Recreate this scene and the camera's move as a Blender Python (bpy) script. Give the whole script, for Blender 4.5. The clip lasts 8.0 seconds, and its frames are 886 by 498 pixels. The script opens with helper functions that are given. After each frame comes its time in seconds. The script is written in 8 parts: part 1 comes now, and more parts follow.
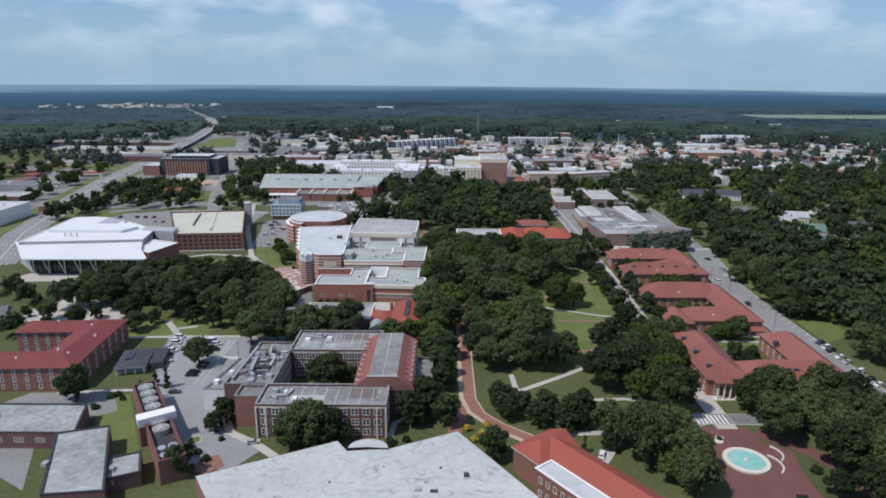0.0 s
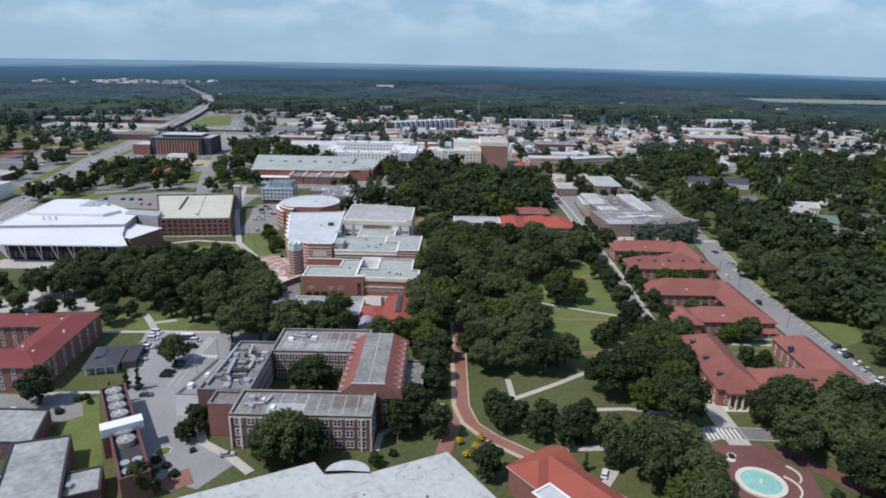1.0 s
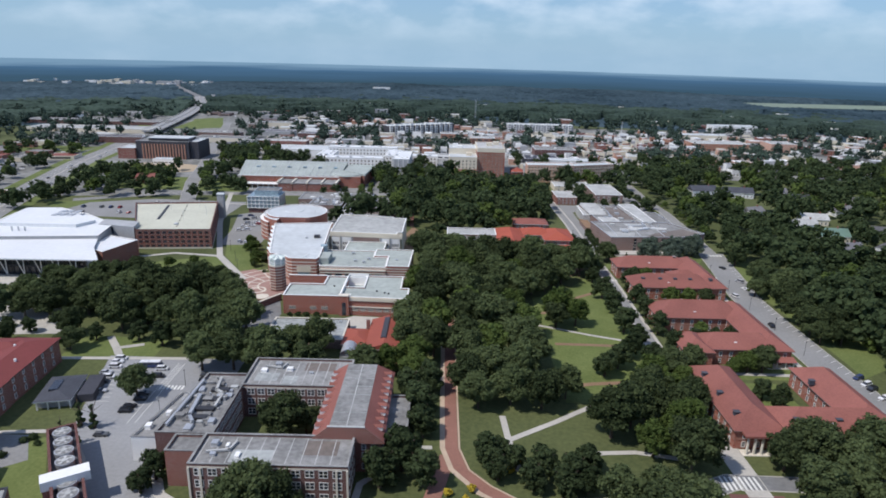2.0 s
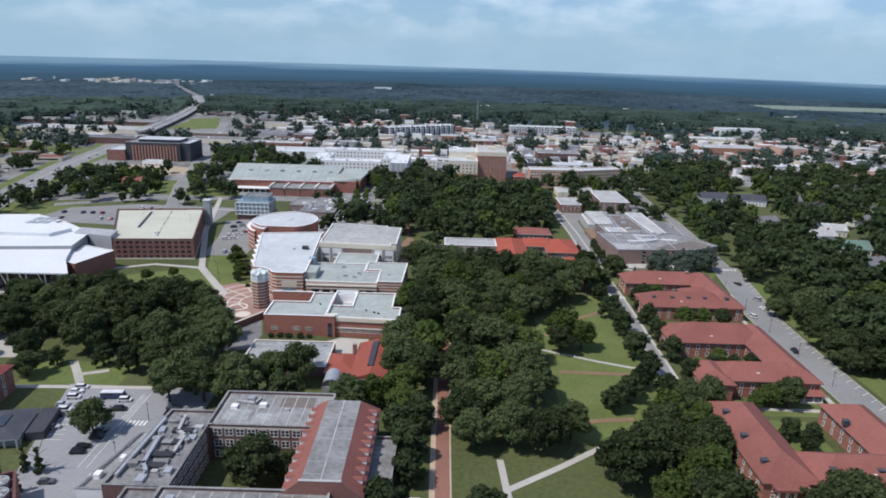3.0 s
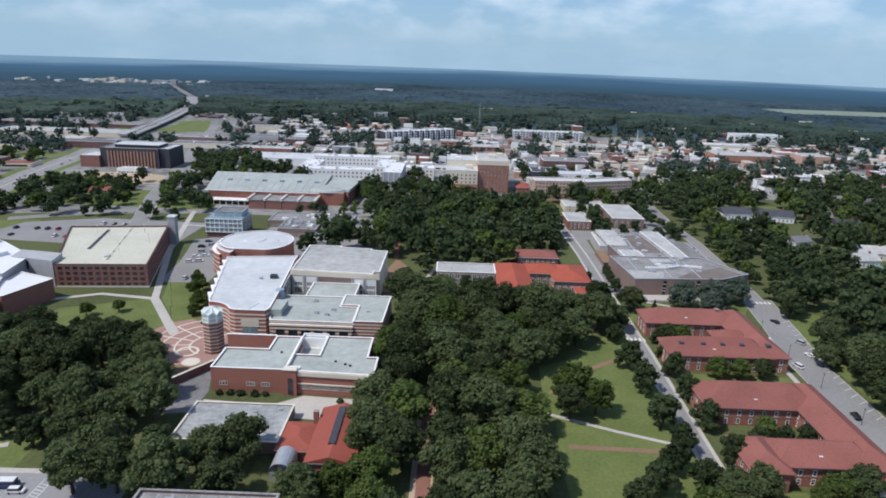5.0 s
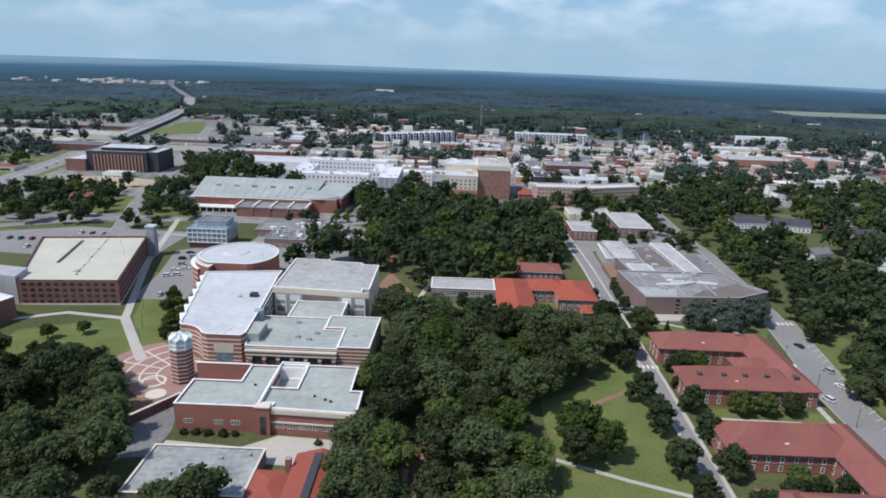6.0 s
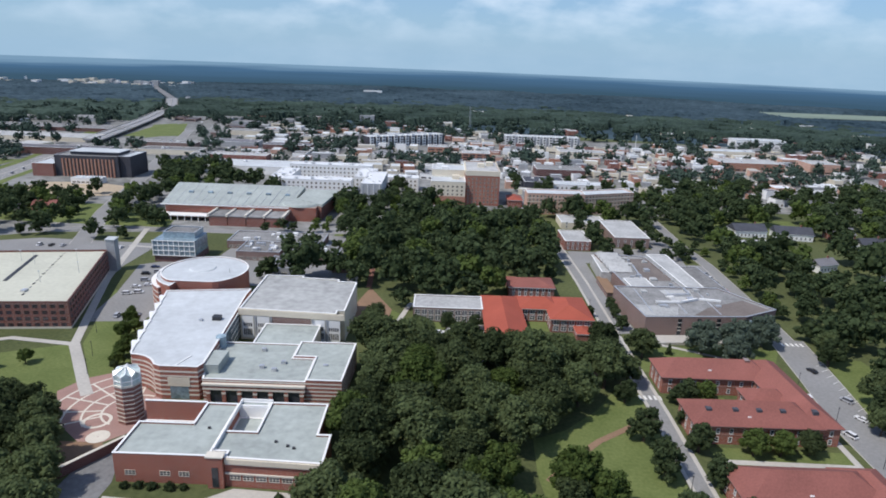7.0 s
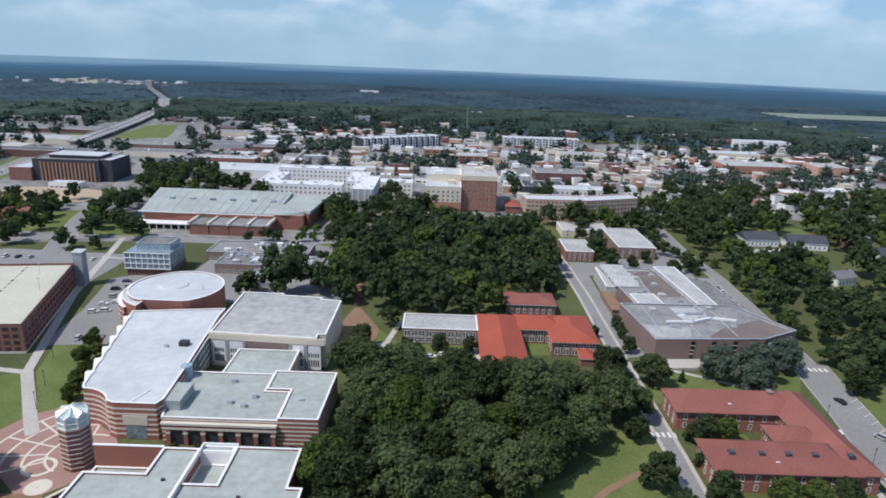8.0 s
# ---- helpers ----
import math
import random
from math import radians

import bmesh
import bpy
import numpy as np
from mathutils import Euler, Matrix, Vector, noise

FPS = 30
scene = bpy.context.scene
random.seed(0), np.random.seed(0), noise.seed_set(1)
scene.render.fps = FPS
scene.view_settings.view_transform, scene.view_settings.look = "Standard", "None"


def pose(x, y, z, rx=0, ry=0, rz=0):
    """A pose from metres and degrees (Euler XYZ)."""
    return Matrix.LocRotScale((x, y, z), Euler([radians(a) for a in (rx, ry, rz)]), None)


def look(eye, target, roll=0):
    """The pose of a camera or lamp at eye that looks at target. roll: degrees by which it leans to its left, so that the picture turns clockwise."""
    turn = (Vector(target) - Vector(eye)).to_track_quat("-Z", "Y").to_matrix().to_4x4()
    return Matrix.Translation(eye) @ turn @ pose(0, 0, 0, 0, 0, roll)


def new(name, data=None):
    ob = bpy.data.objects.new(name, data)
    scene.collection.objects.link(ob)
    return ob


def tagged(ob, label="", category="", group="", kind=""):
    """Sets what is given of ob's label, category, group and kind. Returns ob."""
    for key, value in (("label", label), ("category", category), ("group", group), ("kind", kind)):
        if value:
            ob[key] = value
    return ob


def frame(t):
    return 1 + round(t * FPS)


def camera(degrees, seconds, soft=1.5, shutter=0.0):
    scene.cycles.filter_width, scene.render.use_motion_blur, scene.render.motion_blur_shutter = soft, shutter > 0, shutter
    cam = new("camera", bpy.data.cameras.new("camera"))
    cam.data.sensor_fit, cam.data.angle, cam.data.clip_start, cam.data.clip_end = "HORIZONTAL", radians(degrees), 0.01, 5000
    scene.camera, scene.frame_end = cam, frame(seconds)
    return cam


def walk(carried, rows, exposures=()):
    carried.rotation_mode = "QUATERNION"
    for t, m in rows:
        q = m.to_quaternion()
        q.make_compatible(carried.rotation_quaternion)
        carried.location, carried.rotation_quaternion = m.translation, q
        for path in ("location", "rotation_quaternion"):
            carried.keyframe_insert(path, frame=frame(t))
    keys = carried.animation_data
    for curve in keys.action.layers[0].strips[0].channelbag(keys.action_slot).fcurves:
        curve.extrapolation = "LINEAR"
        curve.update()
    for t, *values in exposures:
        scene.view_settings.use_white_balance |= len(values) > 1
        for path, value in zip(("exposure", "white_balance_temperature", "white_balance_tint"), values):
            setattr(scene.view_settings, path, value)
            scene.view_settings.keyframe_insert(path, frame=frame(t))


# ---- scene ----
cam = camera(69.82, 8.0, soft=1.8)
PATH = [
    (0, (0.84, 5.32, 120.67), (0.763, 24.594, 115.340), 0.27),
    (0.5, (1.57, 14.10, 120.79), (1.524, 33.218, 114.907), 0.77),
    (1, (2.97, 24.78, 121.38), (2.916, 43.878, 115.451), 1.02),
    (1.5, (4.23, 36.20, 121.94), (4.260, 55.315, 116.068), 1.26),
    (3, (8.75, 73.49, 122.32), (8.719, 92.611, 116.440), 1.66),
    (3.5, (10.37, 86.31, 122.15), (10.302, 105.435, 116.291), 1.74),
    (4, (11.80, 99.26, 122.08), (11.714, 118.377, 116.221), 1.83),
    (4.5, (13.32, 112.16, 121.84), (13.204, 131.284, 115.982), 1.87),
    (6, (18.03, 151.56, 121.26), (17.805, 170.689, 115.431), 2.00),
    (6.5, (19.39, 164.65, 121.06), (19.136, 183.782, 115.229), 2.04),
    (7, (20.97, 177.87, 120.91), (21.048, 197.013, 115.107), 2.11),
    (7.5, (22.20, 190.82, 120.57), (22.355, 209.966, 114.774), 2.18),
    (8, (23.82, 203.55, 120.50), (23.942, 222.691, 114.692), 2.13),
]
EXPOSURES = [(0.0, 0.02, 6650, 12), (0.6, 0.07, 6650, 12), (1.5, 0.12, 6650, 12), (8.0, 0.16, 6650, 12)]
walk(cam, [(t, look(eye, target, roll)) for t, eye, target, roll in PATH], EXPOSURES)

# ---- light ----
SUN_TO = Vector((-0.48, -0.27, 0.83)).normalized()      # from the ground towards the sun
sun = new("sun", bpy.data.lights.new("sun", "SUN"))
sun.data.energy, sun.data.angle, sun.data.color = 3.3, radians(0.53), (1.0, 0.97, 0.93)
sun.matrix_world = look(SUN_TO * 400, (0, 0, 0))

world = bpy.data.worlds.new("sky")
scene.world = world
world.use_nodes = True
wn, wl = world.node_tree.nodes, world.node_tree.links
wn.clear()
w_out = wn.new("ShaderNodeOutputWorld")
w_bg = wn.new("ShaderNodeBackground")
w_sky = wn.new("ShaderNodeTexSky")
w_sky.sky_type, w_sky.sun_disc = "NISHITA", False
w_sky.sun_elevation = math.asin(SUN_TO.z)
w_sky.sun_rotation = math.atan2(SUN_TO.x, SUN_TO.y)
w_sky.air_density, w_sky.dust_density, w_sky.ozone_density = 1.0, 0.4, 2.0
w_bg.inputs["Strength"].default_value = 0.112
# fair-weather cloud layer, seen in perspective: direction divided by its height
w_tc = wn.new("ShaderNodeTexCoord")
w_sep = wn.new("ShaderNodeSeparateXYZ")
w_com = wn.new("ShaderNodeCombineXYZ")
wl.new(w_tc.outputs["Generated"], w_sep.inputs[0])


def sky_math(kind, a, b):
    node = wn.new("ShaderNodeMath")
    node.operation = kind
    for k, v in enumerate((a, b)):
        if isinstance(v, (int, float)):
            node.inputs[k].default_value = v
        else:
            wl.new(v, node.inputs[k])
    return node.outputs[0]


up = sky_math("ADD", sky_math("ABSOLUTE", w_sep.outputs["Z"], 0), 0.42)
wl.new(sky_math("DIVIDE", w_sep.outputs["X"], up), w_com.inputs["X"])
wl.new(sky_math("DIVIDE", w_sep.outputs["Y"], up), w_com.inputs["Y"])
w_n1 = wn.new("ShaderNodeTexNoise")
w_n1.inputs["Scale"].default_value, w_n1.inputs["Detail"].default_value = 4.2, 7.0
w_n1.inputs["Roughness"].default_value = 0.52
wl.new(w_com.outputs[0], w_n1.inputs["Vector"])
w_ramp = wn.new("ShaderNodeMapRange")
w_ramp.inputs["From Min"].default_value, w_ramp.inputs["From Max"].default_value = 0.43, 0.70
wl.new(w_n1.outputs["Fac"], w_ramp.inputs["Value"])
w_tint = wn.new("ShaderNodeMix")
w_tint.data_type, w_tint.blend_type = "RGBA", "MULTIPLY"
w_tint.inputs["Factor"].default_value = 1.0
w_tint.inputs["B"].default_value = (0.50, 0.70, 1.0, 1)
wl.new(w_sky.outputs["Color"], w_tint.inputs["A"])
w_mix = wn.new("ShaderNodeMix")
w_mix.data_type = "RGBA"
w_mix.inputs["B"].default_value = (6.4, 7.6, 8.9, 1)
w_low = wn.new("ShaderNodeMapRange")
w_low.inputs["From Min"].default_value, w_low.inputs["From Max"].default_value = 0.015, 0.085
w_low.inputs["To Min"].default_value, w_low.inputs["To Max"].default_value = 0.10, 0.75
wl.new(w_sep.outputs["Z"], w_low.inputs["Value"])
wl.new(sky_math("MULTIPLY", w_ramp.outputs["Result"], w_low.outputs["Result"]), w_mix.inputs["Factor"])
w_haze = wn.new("ShaderNodeMix")
w_haze.data_type = "RGBA"
w_haze.inputs["B"].default_value = (2.75, 4.35, 5.95, 1)
w_near = wn.new("ShaderNodeMapRange")
w_near.inputs["From Min"].default_value, w_near.inputs["From Max"].default_value = 0.0, 0.22
w_near.inputs["To Min"].default_value, w_near.inputs["To Max"].default_value = 0.9, 0.0
wl.new(w_sep.outputs["Z"], w_near.inputs["Value"])
wl.new(w_near.outputs["Result"], w_haze.inputs["Factor"])
wl.new(w_tint.outputs["Result"], w_haze.inputs["A"])
wl.new(w_haze.outputs["Result"], w_mix.inputs["A"])
wl.new(w_mix.outputs["Result"], w_bg.inputs["Color"])
wl.new(w_bg.outputs["Background"], w_out.inputs["Surface"])

# ---- materials ----


def surface(name, color, rough=0.8, var=0.25, big=0.05, small=1.2, metal=0.0, bump=0.0, tint=None, spread=0.0, island=0.0, spec=0.3):
    """A procedural surface: colour varied by a broad and a fine noise, optional per-object and per-piece spread."""
    m = bpy.data.materials.new(name)
    m.use_nodes = True
    n, l = m.node_tree.nodes, m.node_tree.links
    b = n["Principled BSDF"]
    b.inputs["Roughness"].default_value, b.inputs["Metallic"].default_value = rough, metal
    b.inputs["Specular IOR Level"].default_value = spec
    tc = n.new("ShaderNodeNewGeometry")
    n1, n2 = n.new("ShaderNodeTexNoise"), n.new("ShaderNodeTexNoise")
    for node, scale, detail in ((n1, big, 4.0), (n2, small, 5.0)):
        node.inputs["Scale"].default_value, node.inputs["Detail"].default_value = scale, detail
        l.new(tc.outputs["Position"], node.inputs["Vector"])
    add = n.new("ShaderNodeMath")
    add.operation = "ADD"
    l.new(n1.outputs["Fac"], add.inputs[0])
    l.new(n2.outputs["Fac"], add.inputs[1])
    last = add.outputs[0]
    centre = 1.0
    for amount, kind in ((spread, "object"), (island, "island")):
        if amount:
            src = n.new("ShaderNodeObjectInfo").outputs["Random"] if kind == "object" else tc.outputs["Random Per Island"]
            mul = n.new("ShaderNodeMath")
            mul.operation = "MULTIPLY_ADD"
            l.new(src, mul.inputs[0])
            mul.inputs[1].default_value = amount
            l.new(last, mul.inputs[2])
            last, centre = mul.outputs[0], centre + amount / 2
    ramp = n.new("ShaderNodeMapRange")
    ramp.inputs["From Min"].default_value, ramp.inputs["From Max"].default_value = centre - 0.45, centre + 0.45
    l.new(last, ramp.inputs["Value"])
    mix = n.new("ShaderNodeMix")
    mix.data_type = "RGBA"
    other = tint or tuple(c * (1 + var) for c in color)
    mix.inputs["A"].default_value = (*[c * (1 - var) for c in color], 1)
    mix.inputs["B"].default_value = (*other, 1)
    l.new(ramp.outputs["Result"], mix.inputs["Factor"])
    l.new(mix.outputs["Result"], b.inputs["Base Color"])
    if bump:
        bp = n.new("ShaderNodeBump")
        bp.inputs["Strength"].default_value, bp.inputs["Distance"].default_value = 0.6, bump
        l.new(n2.outputs["Fac"], bp.inputs["Height"])
        l.new(bp.outputs["Normal"], b.inputs["Normal"])
    return m


def stains(m, scale, share, dark, wisp=3.0):
    """Ragged darker stains over a surface, drawn out by a warped noise."""
    n, l = m.node_tree.nodes, m.node_tree.links
    base = n["Principled BSDF"].inputs["Base Color"]
    src = base.links[0].from_socket
    tc, noise, ramp, mix = n.new("ShaderNodeNewGeometry"), n.new("ShaderNodeTexNoise"), n.new("ShaderNodeMapRange"), n.new("ShaderNodeMix")
    for key, val in (("Scale", scale), ("Detail", 6.0), ("Roughness", 0.62), ("Distortion", wisp)):
        noise.inputs[key].default_value = val
    ramp.inputs["From Min"].default_value, ramp.inputs["From Max"].default_value = share, share + 0.16
    mix.data_type = "RGBA"
    mix.inputs["B"].default_value = (*dark, 1)
    l.new(tc.outputs["Position"], noise.inputs["Vector"])
    l.new(noise.outputs["Fac"], ramp.inputs["Value"])
    l.new(ramp.outputs["Result"], mix.inputs["Factor"])
    l.new(src, mix.inputs["A"])
    l.new(mix.outputs["Result"], base)


def brickwork(name, color, mortar, var=0.3):
    """Brick courses at true size with broad weathering."""
    m = surface(name, color, 0.9, var, 0.12, 3.0)
    n, l = m.node_tree.nodes, m.node_tree.links
    b = n["Principled BSDF"]
    was = b.inputs["Base Color"].links[0].from_socket
    geo = [x for x in n if x.bl_idname == "ShaderNodeNewGeometry"][0]
    sep, com, mx = n.new("ShaderNodeSeparateXYZ"), n.new("ShaderNodeCombineXYZ"), n.new("ShaderNodeMath")
    mx.operation = "ADD"
    l.new(geo.outputs["Position"], sep.inputs[0])
    l.new(sep.outputs["X"], mx.inputs[0])
    l.new(sep.outputs["Y"], mx.inputs[1])
    l.new(mx.outputs[0], com.inputs["X"])
    l.new(sep.outputs["Z"], com.inputs["Y"])
    t = n.new("ShaderNodeTexBrick")
    t.inputs["Scale"].default_value = 1.0
    t.inputs["Brick Width"].default_value, t.inputs["Row Height"].default_value = 0.215, 0.075
    t.inputs["Mortar Size"].default_value = 0.008
    t.inputs["Mortar"].default_value = (*mortar, 1)
    l.new(com.outputs[0], t.inputs["Vector"])
    l.new(was, t.inputs["Color1"])
    l.new(was, t.inputs["Color2"])
    l.new(t.outputs["Color"], b.inputs["Base Color"])
    return m


def glazing(name, color, rough=0.08):
    m = surface(name, color, rough, 0.5, 0.3, 0.9, spread=0.8, spec=0.6)
    return m


BRICK = brickwork("red brick", (0.22, 0.070, 0.050), (0.32, 0.27, 0.24))
BRICK_DARK = brickwork("dark brick", (0.13, 0.055, 0.048), (0.24, 0.20, 0.19))
BRICK_BROWN = brickwork("brown brick", (0.21, 0.135, 0.115), (0.28, 0.24, 0.22))
BRICK_BRIGHT = brickwork("bright red brick", (0.30, 0.085, 0.055), (0.34, 0.27, 0.23))
BRICK_ORANGE = brickwork("orange brick", (0.36, 0.16, 0.10), (0.4, 0.3, 0.25))
BRICK_TAN = brickwork("tan brick", (0.52, 0.30, 0.22), (0.5, 0.40, 0.33))
TILE = surface("red clay tile", (0.245, 0.092, 0.074), 0.75, 0.24, 0.09, 1.6, bump=0.05, spread=0.25)
TILE_BRIGHT = surface("orange clay tile", (0.30, 0.080, 0.055), 0.75, 0.18, 0.09, 1.6, bump=0.05, spread=0.15)
TILE_ORANGE = surface("vivid orange tile", (0.35, 0.082, 0.050), 0.75, 0.18, 0.09, 1.6, bump=0.05)
ROOF_GREY = surface("grey roof felt", (0.22, 0.22, 0.215), 0.9, 0.5, 0.14, 0.7, spread=0.3)
ROOF_PALE = surface("pale grey roof membrane", (0.40, 0.405, 0.395), 0.85, 0.34, 0.09, 0.6, spread=0.2)
ROOF_WHITE = surface("white roof membrane", (0.50, 0.53, 0.54), 0.7, 0.20, 0.05, 0.35)
ROOF_BRIGHT = surface("bright white roof sheet", (0.68, 0.70, 0.71), 0.6, 0.08, 0.05, 0.4)
ROOF_SEA = surface("pale green-grey roof membrane", (0.35, 0.385, 0.36), 0.8, 0.28, 0.06, 0.4)
ROOF_STREAK = surface("streaked roof coating", (0.27, 0.285, 0.28), 0.8, 0.40, 0.09, 0.5, tint=(0.46, 0.485, 0.475))
TILE_CRIMSON = surface("crimson clay tile", (0.19, 0.048, 0.044), 0.75, 0.2, 0.09, 1.6, bump=0.05)
EDGING = surface("tan paving stone", (0.46, 0.36, 0.27), 0.9, 0.2, 0.2, 2.0)
ROOF_STREAK_PALE = surface("stained pale roof felt", (0.34, 0.345, 0.335), 0.85, 0.35, 0.05, 0.3, tint=(0.50, 0.51, 0.49))
BROWN_FELT = surface("brown roof felt", (0.17, 0.145, 0.13), 0.9, 0.3, 0.1, 0.7)
ROOF_STAINED = surface("stained white roof coating", (0.47, 0.50, 0.485), 0.8, 0.22, 0.06, 0.5, tint=(0.535, 0.565, 0.55))
stains(ROOF_STAINED, 0.16, 0.55, (0.27, 0.28, 0.265))
ROOF_DECK = surface("buff concrete deck", (0.50, 0.50, 0.41), 0.85, 0.14, 0.05, 0.5)
ROOF_GREEN = surface("green metal roof", (0.16, 0.25, 0.20), 0.5, 0.2, 0.1, 1.0, metal=0.2)
SHINGLE = surface("grey shingle", (0.14, 0.14, 0.15), 0.9, 0.35, 0.2, 2.0, spread=0.9)
SLATE = surface("dark blue-grey roof", (0.065, 0.07, 0.085), 0.8, 0.3, 0.2, 2.0)
STONE = surface("pale stone trim", (0.62, 0.58, 0.50), 0.8, 0.12, 0.2, 2.0)
CREAM = surface("cream stucco", (0.66, 0.60, 0.48), 0.85, 0.12, 0.1, 1.5, spread=0.2)
WHITE = surface("white paint", (0.78, 0.78, 0.76), 0.6, 0.08, 0.2, 2.0)
GREYWALL = surface("grey wall panel", (0.36, 0.37, 0.38), 0.7, 0.2, 0.15, 1.0, spread=0.6)
DARKWALL = surface("charcoal cladding", (0.055, 0.055, 0.065), 0.6, 0.3, 0.15, 1.0)
CONCRETE = surface("concrete", (0.44, 0.42, 0.38), 0.9, 0.2, 0.06, 1.0)
ASPHALT = surface("asphalt", (0.185, 0.188, 0.190), 0.92, 0.38, 0.07, 0.6)
ASPHALT_PALE = surface("sun-bleached asphalt", (0.275, 0.28, 0.285), 0.92, 0.16, 0.05, 0.9)
ASPHALT_OLD = surface("worn asphalt", (0.24, 0.24, 0.235), 0.92, 0.22, 0.04, 0.8)
PAVER = surface("brick paving", (0.26, 0.13, 0.10), 0.9, 0.22, 0.12, 2.2)
PAVER_PALE = surface("pinkish brick paving", (0.33, 0.205, 0.175), 0.9, 0.22, 0.12, 2.2)
PAVER_DARK = surface("dark brick paving", (0.16, 0.075, 0.068), 0.9, 0.2, 0.12, 2.2)
GRASS = surface("mown grass", (0.104, 0.148, 0.038), 1.0, 0.28, 0.07, 0.9, tint=(0.172, 0.202, 0.070), bump=0.05)
EARTH = surface("bare earth", (0.24, 0.155, 0.10), 1.0, 0.25, 0.1, 1.5)
LINE = surface("white road paint", (0.70, 0.70, 0.67), 0.8, 0.15, 0.3, 2.0)
GLASS = glazing("window glass", (0.035, 0.04, 0.05))
GLASS_BLUE = glazing("blue curtain glass", (0.25, 0.33, 0.37), 0.12)
GLASS_PALE = glazing("pale skylight glass", (0.44, 0.51, 0.49), 0.15)
METAL = surface("galvanised metal", (0.55, 0.56, 0.57), 0.45, 0.2, 0.4, 2.0, metal=0.6)
METAL_DARK = surface("dark metal", (0.06, 0.06, 0.065), 0.5, 0.3, 0.4, 2.0, metal=0.4)
RUBBER = surface("tyre rubber", (0.02, 0.02, 0.02), 0.9, 0.2, 1.0, 8.0)
WATER = surface("fountain water", (0.20, 0.50, 0.45), 0.12, 0.15, 0.2, 1.5, tint=(0.34, 0.62, 0.56), spec=0.5)
BARK = surface("bark", (0.085, 0.065, 0.05), 1.0, 0.3, 0.5, 6.0, bump=0.03)
LEAF = surface("broadleaf foliage", (0.056, 0.083, 0.034), 0.8, 0.45, 0.04, 0.5, tint=(0.126, 0.164, 0.070), spread=0.75, island=0.5, spec=0.12)
LEAF_FAR = surface("distant broadleaf foliage", (0.050, 0.080, 0.034), 0.85, 0.4, 0.045, 0.3, tint=(0.096, 0.134, 0.062), island=0.5, spec=0.1)
LEAF_LIGHT = surface("light broadleaf foliage", (0.072, 0.114, 0.027), 0.8, 0.35, 0.04, 0.5, tint=(0.138, 0.192, 0.056), spread=0.5, island=0.45, spec=0.12)
LEAF_BLUE = surface("cedar foliage", (0.098, 0.140, 0.104), 0.85, 0.35, 0.04, 0.5, tint=(0.170, 0.220, 0.165), spread=0.4, island=0.4, spec=0.1)
LEAF_DARK = surface("dark evergreen foliage", (0.044, 0.068, 0.030), 0.85, 0.35, 0.04, 0.5, tint=(0.088, 0.122, 0.055), spread=0.4, island=0.4, spec=0.1)


def let_light_through(m, share):
    """Thin leaves: part of the light passes through them."""
    n, l = m.node_tree.nodes, m.node_tree.links
    b, out = n["Principled BSDF"], n["Material Output"]
    t, mix = n.new("ShaderNodeBsdfTranslucent"), n.new("ShaderNodeMixShader")
    mix.inputs[0].default_value = share
    l.new(b.inputs["Base Color"].links[0].from_socket, t.inputs["Color"])
    l.new(b.outputs[0], mix.inputs[1])
    l.new(t.outputs[0], mix.inputs[2])
    l.new(mix.outputs[0], out.inputs["Surface"])


for leafy in (LEAF, LEAF_FAR, LEAF_LIGHT, LEAF_BLUE, LEAF_DARK):
    let_light_through(leafy, 0.42)
# foliage green pulled towards blue: light distance haze painted in
WOODS_NEAR_HAZED = surface("woodland crowns with slight haze blue", (0.033, 0.058, 0.046), 0.9, 0.5, 0.012, 0.2, tint=(0.080, 0.120, 0.092), island=0.5, spec=0.1)
FIELD = surface("pale mown field", (0.185, 0.235, 0.185), 1.0, 0.2, 0.01, 0.1)
SAND = surface("pale sandy earth", (0.42, 0.34, 0.24), 1.0, 0.25, 0.03, 0.4)
# green shifted to blue: distance haze and cloud shadow painted into the colour
WOODS_HAZED = surface("far woodland with haze blue", (0.027, 0.055, 0.072), 0.95, 0.45, 0.0035, 0.06, tint=(0.074, 0.116, 0.142), island=0.35, spec=0.1)
FLOWER = surface("yellow flowering shrub", (0.40, 0.30, 0.03), 0.8, 0.3, 0.3, 2.0, island=0.5)

# ---- mesh tools ----


